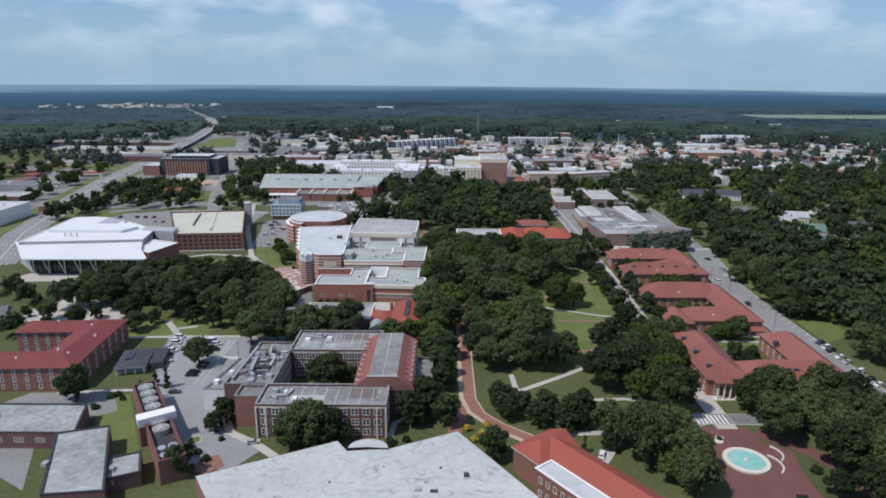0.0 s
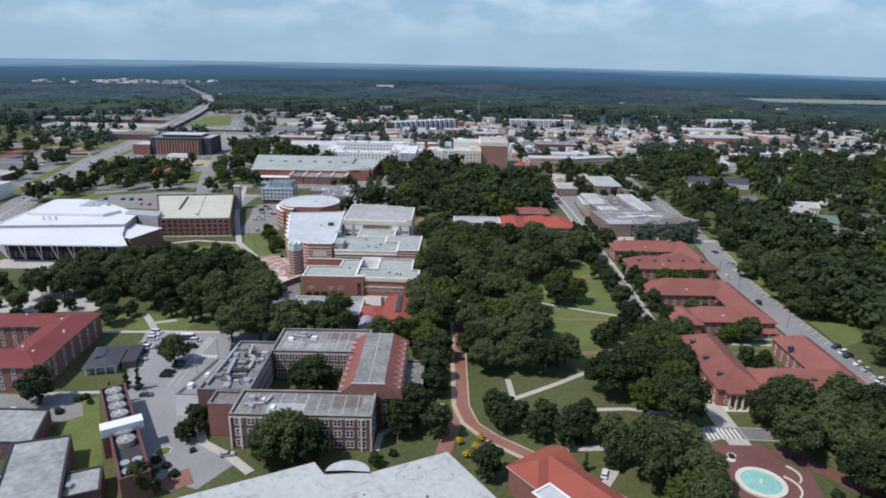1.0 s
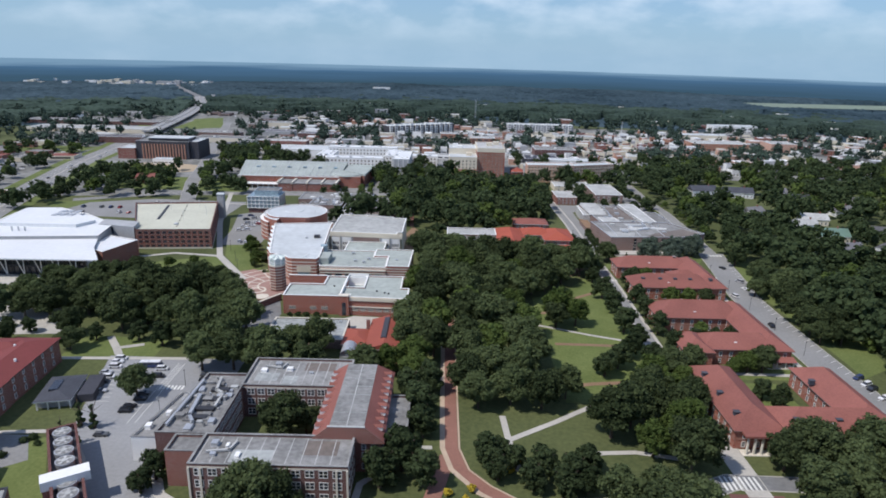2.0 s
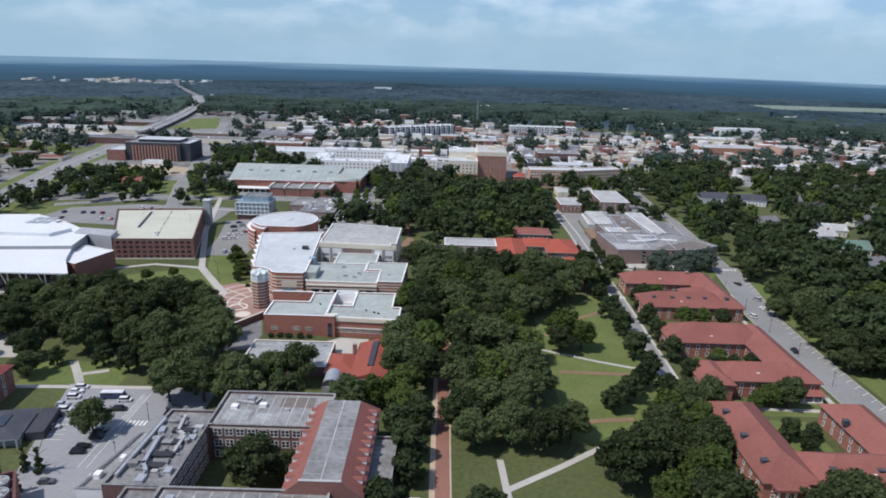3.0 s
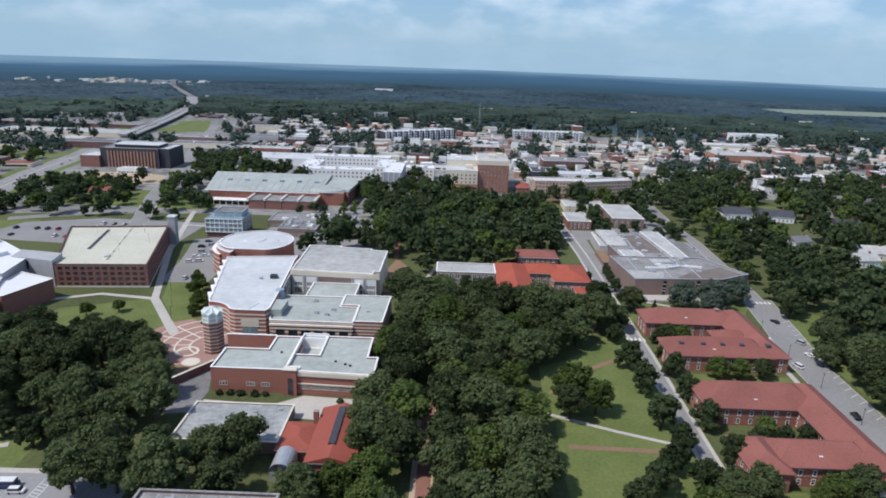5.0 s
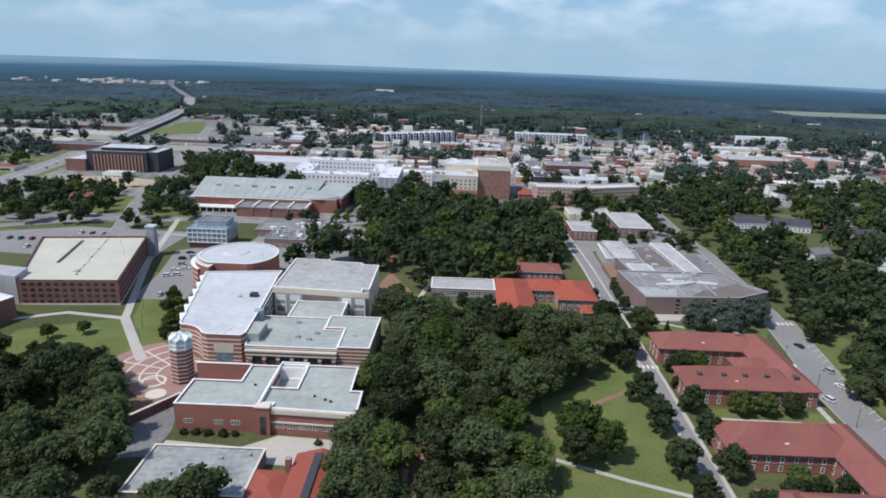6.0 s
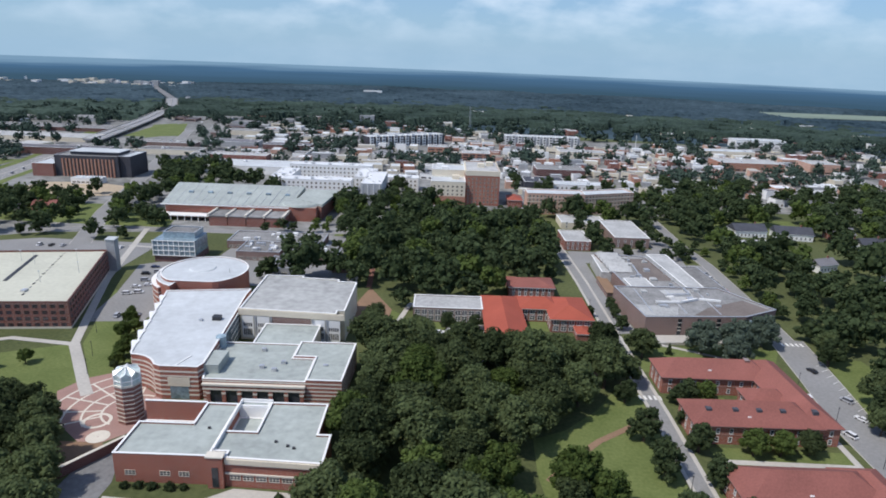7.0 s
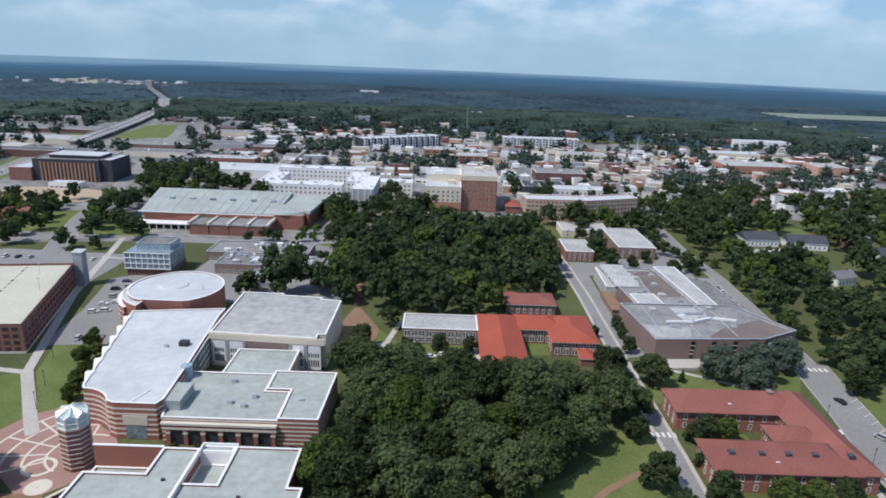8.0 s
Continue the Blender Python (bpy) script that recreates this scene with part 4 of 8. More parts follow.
part("lift_house", Shape().prism([(-40, -34), (-15.6, -39), (-18, -26), (-42, -22)], 0, 14.4), GREYWALL, D, "pale grey block beside the deck")
part("lift_window", Shape().prism([(-36, -35.1), (-30, -36.4), (-29.9, -36.1), (-35.9, -34.8)], 8.5, 13), GLASS, D)
part("ramp_slot", Shape().prism([(-14, -10), (-12, -10), (-21.5, 30), (-23.5, 30)], 11.7, 11.95), METAL_DARK, D)
part("base_course", Shape().ring(offset(deck, -0.15), 0.4, 0, 0.9), STONE, D)
part("sill_band", Shape().ring(offset(deck, -0.1), 0.3, 11.5, 11.8), BRICK_BROWN, D)
for x, y in ((4, -10), (-14, 15), (14, 5), (-24, 20), (2, 25)):
    part("deck_lamp", Shape().tube(x, y, 11.7, 17.5, 0.12, 0.08, 6).box(x - 0.5, y - 0.25, 17.4, x + 0.5, y + 0.25, 17.6), METAL, D)
for k in range(15):
    x, y = 6 - k * 1.25, -26 + k * 4.6
    part("wheel_stop", Shape().box(x - 0.25, y - 0.9, 11.8, x + 0.25, y + 0.9, 12.1), CONCRETE if k % 3 else METAL_DARK, D)
roof_box(D, "roof_unit", 4, -22, 11.7, 2.2, 3.0, 1.0, METAL)

# ---- arts centre ----
T = thing("arts_centre", "banded brick arts centre with white and grey roofs", "building", -60, 400)


def ac(poly):
    return shift(poly, -60, 400)


# main white roof, drum, curved front
niche = [(-90.6 + 12.4 * math.sin(t), 375.4 + 12.4 * math.cos(t)) for t in [radians(8 * k) for k in range(9)]]
main = ac([(-76.8, 379.6), (-63.4, 379.6), (-62.2, 383), (-63.6, 404), (-67.5, 450), (-67.5, 458), (-104.7, 452), (-91.8, 390)] + niche)
flat_block(T, main, 13, BRICK_BRIGHT, ROOF_WHITE, WHITE, parapet=0.25)
for k in range(6):
    part("stone_band", Shape().ring(offset(main, -0.08), 0.3, 1.6 + k * 1.8, 2.2 + k * 1.8), STONE, T)
curtain = part("curtain_wall", Shape().prism(ac([(-63.45, 406), (-63.25, 406), (-66.4, 446), (-66.6, 446)]), 1.0, 12.2), GLASS_BLUE, T, "blue-green glass wall between the roofs")
for z in (3.8, 6.6, 9.4, 12.0):
    part("floor_band", Shape().prism(ac([(-63.3, 406), (-63.0, 406), (-66.15, 446), (-66.45, 446)]), z, z + 0.35), WHITE, curtain)
for i in range(14):
    y = 406.4 + i * 3
    x = -63.3 - (y - 406) * 0.0788
    part("mullion", Shape().box(x + 60, y - 400, 1.0, x + 60.28, y - 399.8, 12.2), METAL, curtain)
part("stair_drum", Shape().tube(-3.4, 4.6, 9.0, 13.6, 2.0, 2.0, 14), GLASS_BLUE, T, "small glazed stair drum")
part("roof_joint", Shape().prism(ac([(-72.0, 380.2), (-71.5, 380.2), (-68.6, 388), (-69.1, 388)]), 12.7, 13.05), WHITE, T)
for k in range(6):
    y = 395 + k * 9.4
    x = -91.9 - (y - 390) * 0.2081
    tooth = ac([(x + 0.7, y - 3.4), (x + 0.2, y + 4.6), (x - 2.4, y + 4.0), (x - 2.2, y + 2.8)])
    part("bay", Shape().prism(tooth, 0, 12.95), BRICK_BRIGHT, T, "angled brick bay in the side wall")
    part("bay_roof", Shape().prism(offset(tooth, -0.15), 12.95, 13.12), WHITE, T)
    for z in (3.2, 6.8, 10.4):
        part("stone_band", Shape().ring(offset(tooth, -0.06), 0.2, z, z + 0.5), STONE, T)
drum = [(-95 + 20.5 * math.cos(t), 475 + 20.5 * math.sin(t)) for t in [2 * math.pi * i / 40 for i in range(40)]]
drum = [(x, max(y, 457.5)) for x, y in drum]
flat_block(T, ac(drum), 16, BRICK_BRIGHT, ROOF_WHITE, WHITE, parapet=0.25)
skirt = ac([(-95 + r * math.cos(radians(t)), 475 + r * math.sin(radians(t))) for r, ts in ((24.6, range(150, 236, 9)), (20.9, range(231, 149, -9))) for t in ts])
part("skirt_wall", Shape().prism(skirt, 0, 12.7), BRICK_BRIGHT, T)
part("skirt_roof", Shape().prism(offset(skirt, -0.2), 12.7, 12.95), WHITE, T, "low white roof round the drum")
for k in range(4):
    part("stone_band", Shape().ring(offset(skirt, -0.06), 0.2, 2.2 + k * 2.6, 2.8 + k * 2.6), STONE, T)
part("roof_ring", Shape().tube(-37, 77, 15.75, 16.2, 6.5, 6.0, 24), ROOF_WHITE, T)
part("roof_post", Shape().tube(-22, 72, 15.7, 18, 0.2, 0.1, 6), METAL, T)
# fly tower
flat_block(T, ac([(-64.5, 431), (-22.5, 428.2), (-22.5, 432), (-19.4, 432), (-19, 468), (-28, 468.6), (-28, 471), (-46, 472.4), (-46, 474.5), (-64.5, 474.5)]), 14.4, CREAM, ROOF_STREAK_PALE, WHITE, parapet=0.4)
def tower_front(x):
    return 31 - (x + 64.5) * 0.0668


for x0, x1 in ((-63.6, -58.6), (-57.2, -51.6), (-32.2, -27.4), (-26.2, -20.8)):
    ya, yb = tower_front(x0), tower_front(x1)
    pn = part("wall_panel", Shape().prism([(x0 + 60, ya - 0.35), (x1 + 60, yb - 0.35), (x1 + 60, yb + 0.1), (x0 + 60, ya + 0.1)], 1.0, 11.2), WHITE, T, "white precast panel with slot windows")
    for i in range(5):
        xa = x0 + 0.5 + (x1 - x0 - 1.0) * (i + 0.2) / 5
        yw = tower_front(xa) - 0.42
        part("slot_window", Shape().box(xa + 60, yw, 2.4, xa + 60.5, yw + 0.1, 5.2).box(xa + 60, yw, 6.4, xa + 60.5, yw + 0.1, 8.0), GLASS, pn)
part("wall_panel", Shape().prism(ac([(-50.5, 429.7), (-33.6, 428.6), (-33.6, 429.2), (-50.5, 430.3)]), 1.0, 11.4), BRICK_BROWN, T, "brown brick recessed panel")
for x in (-58.2, -51.2, -33.0, -27.0):
    part("pier", Shape().box(x + 60, tower_front(x) - 0.7, 0, x + 60.9, tower_front(x) + 0.3, 11.6), GREYWALL, T)
part("cornice", Shape().prism([(-4.9, 30.5), (40.8, 27.5), (40.8, 28.1), (-4.9, 31.1)], 11.6, 14.2), CREAM, T, "pale stained cornice band")
apron = [(-93 + 24 * math.cos(t), 474 + 24 * math.sin(t)) for t in [math.radians(100 + 9 * i) for i in range(17)]]
flat_block(T, ac(apron), 15.2, BRICK_BRIGHT, ROOF_WHITE, WHITE, parapet=0.2)
part("glass_wall", Shape().prism(ac([(-63.3, 406), (-62.9, 406), (-66.6, 448), (-67.2, 448)]), 2.5, 11.6), GLASS_BLUE, T, "tall grey-blue court glazing")
# lower roofs
flat_block(T, ac([(-61.3, 378), (-25, 378), (-25, 396), (-33.4, 396), (-33.4, 408), (-63.2, 408), (-63.8, 390)]), 9.4, BRICK_BRIGHT, ROOF_SEA, WHITE, parapet=0.3)
flat_block(T, ac([(-33.2, 396.2), (-24.9, 396.2), (-24.9, 378), (-12.2, 378), (-11.2, 409), (-33.2, 409)]), 10.2, BRICK_BRIGHT, ROOF_SEA, WHITE, parapet=0.3)
flat_block(T, ac(rect(-52.5, 408.2, -29, 428)), 9.0, CREAM, ROOF_SEA, WHITE, parapet=0.3)
roof_box(T, "plant_room", -2.5, -11.5, 9.1, 11, 12, 3.4, ROOF_SEA)
for x, y in ((-43, 388), (-38, 386), (-36, 392), (-46, 402), (-20, 390)):
    roof_box(T, "roof_vent", x + 60, y - 400, 9.2, 1.8, 1.5, 1.1, METAL)
roof_box(T, "roof_unit", -11, 22, 12.8, 3.4, 3.0, 1.6, METAL_DARK)
roof_box(T, "roof_unit", -17, 20, 12.8, 1.4, 1.4, 0.9, METAL)
for k in range(6):
    part("stone_band", Shape().ring(offset(ac([(-61.3, 378), (-12.2, 378), (-11.2, 409), (-60, 408)]), -0.08), 0.3, 1.0 + k * 1.5, 1.5 + k * 1.5), STONE, T)
part("loggia", Shape().box(0.5, -22.5, 0.4, 33.5, -21.95, 7.2), GLASS, T, "dark recessed loggia")
for i in range(7):
    x = 0.2 + i * 5.5
    part("loggia_pier", Shape().box(x, -23.2, 0, x + 1.3, -22.0, 5.8), BRICK_BRIGHT, T)
    part("pier_stone", Shape().box(x - 0.1, -23.3, 4.2, x + 1.4, -22.4, 4.9), STONE, T)
part("loggia_lintel", Shape().box(-1.0, -23.25, 5.8, 35, -22.0, 6.5), STONE, T)
part("loggia_wall", Shape().box(-1.0, -23.15, 6.5, 35, -22.02, 7.4), BRICK_BRIGHT, T)
part("loggia_cornice", Shape().box(-1.2, -23.4, 7.4, 35, -21.9, 8.1), STONE, T)
part("entrance_frame", Shape().box(-14.2, -20.6, 5.2, -6.4, -19.8, 8.6), CREAM, T)
part("entrance_glass", Shape().box(-13.6, -20.5, 0.2, -7, -19.85, 5.1), GLASS_BLUE, T)
# south wing
W = thing("gallery_wing", "red brick gallery wing with stepped grey flat roofs", "building", -42, 348)


def gw(poly):
    return shift(poly, -42, 348)


flat_block(W, gw([(-70.5, 333.5), (-43, 333.5), (-43, 362), (-53.6, 362), (-53.6, 350), (-70.5, 350)]), 9.6, BRICK_BRIGHT, ROOF_SEA, WHITE, parapet=0.5)
flat_block(W, gw([(-38.5, 333), (-10.2, 331.5), (-10.2, 346), (-14.2, 346), (-14.2, 363.5), (-33, 363.5), (-33, 346.4), (-42.9, 346.4), (-42.9, 336), (-38.5, 336)]), 9.6, BRICK_BRIGHT, ROOF_SEA, WHITE, parapet=0.5)
flat_block(W, gw(rect(-42.9, 346.6, -33.2, 360.6)), 5.4, WHITE, ROOF_SEA, WHITE, parapet=0.2)
flat_block(W, gw(rect(-42.9, 360.8, -33.2, 363.5)), 9.6, WHITE, ROOF_SEA, WHITE, parapet=0.3)
part("well_lining", Shape().box(8.72, -1.4, 5.4, 8.96, 12.6, 9.3), WHITE, W)
part("well_lining", Shape().box(-0.8, 12.55, 5.4, 8.9, 12.78, 9.3), WHITE, W)
flat_block(W, gw(rect(-74, 350.2, -53.8, 361.8)), 2.6, BRICK_BRIGHT, ROOF_SEA, WHITE, parapet=0.4)
part("screen_wall", Shape().box(-32, 14.0, 0, -11.8, 14.6, 9.6), BRICK_BRIGHT, W)
part("screen_coping", Shape().box(-32.2, 13.9, 9.6, -11.7, 14.8, 9.8), WHITE, W)
part("pier", Shape().box(-1.2, -16.2, 0, 3.4, -13.8, 10.2), BRICK_BRIGHT, W)
part("pier_cap", Shape().box(-1.5, -16.5, 10.2, 3.6, -13.6, 10.6), STONE, W)
part("pier_window", Shape().box(0.2, -16.35, 0.6, 2.0, -16.15, 7), GLASS, W)
for z in (4.4, 7.6):
    part("stone_band", Shape().prism([(3.6, -15.4), (31.9, -16.9), (31.9, -16.3), (3.6, -14.8)], z, z + 0.45), STONE, W)
windows(W, WIN_WIDE, (4, -15.1), (31.6, -16.5), (2.5,), 7, 0.6)
for x in (-24, -14, -8.5):
    ob = part("window", WIN_WIDE[0], None, W)
    ob.matrix_basis = pose(x, -14.5, 2.6)
    part("pane", WIN_WIDE[1], None, ob)
part("fascia", Shape().prism([(3.7, -15.55), (32.0, -17.05), (32.0, -16.4), (3.7, -14.9)], 7.9, 9.45), CREAM, W, "cream fascia under the coping")
part("upstand", Shape().box(-0.8, -12, 9.1, -0.35, 15.3, 10.5), WHITE, W, "white roof upstand wall")
part("upstand", Shape().box(-0.8, 15.3, 8.2, 9.6, 15.75, 10.6), WHITE, W)
for x, y in ((16, -6), (20, -8), (22, -9), (-6, 0)):
    roof_box(W, "roof_vent", x, y, 9.1, 0.9, 0.7, 0.6, METAL_DARK)
# clock tower with glass lantern
C = thing("lantern_tower", "octagonal banded brick tower with a glass lantern", "tower", -81.2, 366)
for k in range(9):
    z = k * 1.55
    part("brick_band", Shape().tube(0, 0, z, z + 1.2, 4.25, 4.25, 8), BRICK, C)
    part("stone_course", Shape().tube(0, 0, z + 1.2, z + 1.55, 4.34, 4.34, 8), STONE, C)
part("lantern_sill", Shape().tube(0, 0, 13.95, 14.35, 4.5, 4.5, 8), STONE, C)
part("lantern_glass", Shape().tube(0, 0, 14.35, 17.3, 4.05, 4.05, 8), GLASS_PALE, C, "pale glass drum of the lantern")
for k in range(8):
    t = math.pi * k / 4
    part("lantern_post", Shape().tube(4.1 * math.cos(t), 4.1 * math.sin(t), 14.35, 17.4, 0.28, 0.28, 6), WHITE, C)
part("lantern_ring", Shape().ring([(4.35 * math.cos(math.pi * k / 4), 4.35 * math.sin(math.pi * k / 4)) for k in range(8)], 0.5, 15.7, 15.95), WHITE, C)
fold, ribs = Shape(), []
for k in range(8):
    t, u, w = math.pi * k / 4, math.pi * (k + 0.5) / 4, math.pi * (k + 1) / 4
    low, high, last_ = (4.3 * math.cos(t), 4.3 * math.sin(t), 17.3), (4.0 * math.cos(u), 4.0 * math.sin(u), 18.5), (4.3 * math.cos(w), 4.3 * math.sin(w), 17.3)
    fold.face([low, high, (0, 0, 19.7)]).face([high, last_, (0, 0, 19.7)]).face([low, last_, high])
    ribs += [(low, high), (high, last_), (high, (0, 0, 19.7)), (low, (0, 0, 19.7))]
part("lantern_roof", fold, GLASS_PALE, C, "folded pale glass lantern roof")
for a, b in ribs:
    a, b = Vector(a) * 1.005, Vector(b) * 1.005
    side = (b - a).cross(Vector((0, 0, 1))).normalized() * 0.09
    bar = Shape()
    bar.v += [tuple(p + q) for p in (a, b) for q in (side, -side, -side + Vector((0, 0, 0.16)), side + Vector((0, 0, 0.16)))]
    bar.f += [(0, 1, 5, 4), (1, 2, 6, 5), (2, 3, 7, 6), (3, 0, 4, 7), (0, 3, 2, 1), (4, 5, 6, 7)]
    part("lantern_rib", bar, WHITE, C)
# forecourt with pale ring pattern
slab("forecourt", Shape().face([(x, y, 0.07) for x, y in [(-116, 382), (-111, 392), (-103, 397), (-92, 391), (-78, 381), (-72, 372), (-74, 362), (-84, 352), (-92, 352), (-104, 362)]]), PAVER_PALE, "red brick forecourt with pale stone bands", "structure", "plaza")
rg = Shape()


def arc_band(cx, cy, r, wide, t0, t1, z):
    n = max(4, round((t1 - t0) / 7))
    for i in range(n):
        a, b = radians(t0 + (t1 - t0) * i / n), radians(t0 + (t1 - t0) * (i + 1) / n)
        rg.face([(cx + q * math.cos(t), cy + q * math.sin(t), z) for q, t in ((r, a), (r + wide, a), (r + wide, b), (r, b))])


for r, t0, t1 in ((9.5, 70, 250), (15.5, 95, 225), (21.5, 105, 205), (27.5, 115, 185)):
    arc_band(-83.5, 371.5, r, 0.75, t0, t1, 0.085)
for k, t in enumerate((100, 122, 144, 166, 188, 210)):
    t, wide = radians(t), 0.35
    c, q = math.cos(t), math.sin(t)
    far = 28 if k < 5 else 22
    rg.face([(-83.5 + 9.5 * c - wide * q, 371.5 + 9.5 * q + wide * c, 0.09), (-83.5 + 9.5 * c + wide * q, 371.5 + 9.5 * q - wide * c, 0.09), (-83.5 + far * c + wide * q, 371.5 + far * q - wide * c, 0.09), (-83.5 + far * c - wide * q, 371.5 + far * q + wide * c, 0.09)])
arc_band(-92, 364, 3.6, 1.1, 0, 360, 0.095)
arc_band(-87, 355, 0.2, 3.4, 0, 360, 0.098)
slab("paving_rings", rg, STONE, "pale stone bands set in brick paving", "structure", "plaza")
e = thing("garden_wall", "low dark brick retaining wall", "wall", -78, 340, 0, 0)
part("wall", Shape().prism([(-10, -6), (-9.3, -6.4), (2.3, 11), (1.6, 11.4)], 0, 3.2), BRICK_DARK, e)
part("cap", Shape().prism([(-10.1, -5.9), (-9.2, -6.5), (2.4, 11), (1.5, 11.5)], 3.2, 3.4), STONE, e)

# ---- low hall with tiled roofs south of the gallery ----
e = thing("student_store", "low hall with a grey flat roof and red tiled wings", "building", -40, 305)
flat_block(e, shift([(-70, 296), (-36, 296), (-36, 318.5), (-70, 318.5)], -40, 305), 4.4, BRICK_BROWN, ROOF_STREAK, STONE, parapet=0.3)
part("wall", Shape().prism(shift(rect(-24.4, 284, -10.6, 313), -40, 305), 0, 6.6), BRICK, e)
r = hip(e, 15.6, -21, 29.4, 8, 6.6, 2.2, TILE_BRIGHT, gable="ns")
part("roof_strip", Shape().prism([(21.0, -15), (23.2, -15), (23.2, 6), (21.0, 6)], 8.3, 9.1), DARKWALL, e, "dark ridge monitor strip")
part("wall", Shape().prism(shift(rect(-35.6, 293, -24.6, 308), -40, 305), 0, 4.0), BRICK, e)
hip(e, 4.4, -12, 15.4, 3, 4.1, 1.6, TILE_BRIGHT)
v = Shape()
for i in range(10):
    a, b = math.pi * i / 10, math.pi * (i + 1) / 10
    v.face([(8 + 3.2 * math.cos(a), -22, 3 + 3.2 * math.sin(a)), (8 + 3.2 * math.cos(a), -13, 3 + 3.2 * math.sin(a)), (8 + 3.2 * math.cos(b), -13, 3 + 3.2 * math.sin(b)), (8 + 3.2 * math.cos(b), -22, 3 + 3.2 * math.sin(b))])
v.box(4.8, -21.9, 0, 11.2, -13.1, 3)
part("barrel_vault", v, METAL, e, "grey barrel-vaulted entrance")
for x, y in ((-8, 8), (-20, 0), (0, 10), (-14, -4)):
    roof_box(e, "roof_vent", x, y, 4.1, 1.2, 1.0, 0.7, METAL)
part("chimney", Shape().box(13, 2, 0, 14.6, 3.6, 9), BRICK, e)

# ---- four red-roofed residence halls along the street ----


def hall(name_label, x0, y0, x1, y1, wings, tile=TILE):
    e = thing("residence_hall", name_label, "building", x0, y0, 0, 0, "red-roofed halls along the street")
    for k, (a, b, c, d) in enumerate(wings):
        wx0, wy0, wx1, wy1 = a - x0, b - y0, c - x0, d - y0
        part("wall", Shape().prism(rect(wx0, wy0, wx1, wy1), 0, 6.9 + 0.02 * k), BRICK_BRIGHT, e)
        hip(e, wx0, wy0, wx1, wy1, 7.2 + 0.03 * k, min(wx1 - wx0, wy1 - wy0) * 0.33, tile, 0.9, BRICK_BROWN)
        n = max(2, round((wx1 - wx0) / 4.6))
        windows(e, WIN_SASH, (wx0, wy0), (wx1, wy0), (0.9, 4.0), n, 0.8)
        windows(e, WIN_SASH, (wx0, wy1), (wx0, wy0), (0.9, 4.0), max(2, round((wy1 - wy0) / 5)), 0.8)
        part("belt_course", Shape().ring(offset(rect(wx0, wy0, wx1, wy1), -0.08), 0.3, 3.35, 3.6), BRICK, e)
        for i in range(n // 5 if wx1 - wx0 > 20 else 0):
            xx = wx0 + (wx1 - wx0) * (i + 0.7) / (n // 5 + 0.6)
            part("roof_hatch", Shape().box(xx - 0.6, wy0 + 2.2, 7.8, xx + 0.6, wy0 + 3.4, 9.3), WHITE, e)
    return e


d2 = hall("two-storey brick hall with red hipped roofs round a court", 106.8, 290, 156, 341, [(107.5, 323, 148, 340.3), (139.5, 289.6, 152.8, 340.9), (116, 290, 148, 303.8), (107.3, 286.4, 118.6, 304.4)])
part("porch_step", Shape().box(35.5, -3.6, 0, 46.5, -0.4, 0.5), STONE, d2)
part("porch_beam", Shape().box(35.5, -3.6, 3.1, 46.5, -0.4, 3.4), STONE, d2)
for x in (35.8, 39, 42.6, 45.8):
    part("porch_post", Shape().box(x, -3.4, 0.5, x + 0.4, -3.0, 3.1), WHITE, d2)
part("porch_roof", Shape().face([(35, -4.1, 3.4), (47, -4.1, 3.4), (47, -0.3, 4.4), (35, -0.3, 4.4)]).face([(35, -0.3, 3.4), (47, -0.3, 3.4), (47, -4.1, 3.4), (35, -4.1, 3.4)]), TILE, d2)
d3 = hall("brick hall with red hipped roofs and dark skylights", 106.8, 363, 156, 412, [(107.5, 396, 150, 410.5), (142.5, 363.6, 156.5, 411), (107.8, 363, 150, 378.6), (133, 378, 148, 388)])
for x in (113, 122, 130, 138, 149):
    part("skylight", Shape().box(x - 107.5, 6.0 - 2.1, 8.6, x - 105.7, 8.0 - 2.3, 11.0), SLATE, d3)
part("chimney", Shape().box(34, 39.0, 7, 36, 41.6, 12), BRICK_DARK, d3)
d1 = hall("brick hall with red hipped roofs round a planted court", 102, 229, 157, 274, [(103, 229.5, 119, 273), (119.1, 229, 157, 244), (144, 232, 158.6, 273.5)])
for x, y in ((3.4, 34), (3.4, 20), (3.6, 7), (22, 3.4), (36, 3.6), (47, 3.2), (41.5, 30)):
    part("dormer_vent", Shape().box(x - 0.9, y - 0.7, 8.4, x + 0.9, y + 0.7, 10.1).box(x - 1.1, y - 0.9, 10.1, x + 1.1, y + 0.9, 10.25), SLATE, d1, "dark louvred roof vent")
for i in range(4):
    part("column", Shape().tube(4.0 + i * 2.4, -2.6, 0.3, 6.6, 0.45, 0.4, 10), STONE, d1)
part("portico_step", Shape().box(2.6, -3.6, 0, 13.0, -0.2, 0.3), STONE, d1)
part("portico_roof", Shape().box(2.6, -3.6, 6.6, 13.0, -0.2, 7.3), TILE, d1)

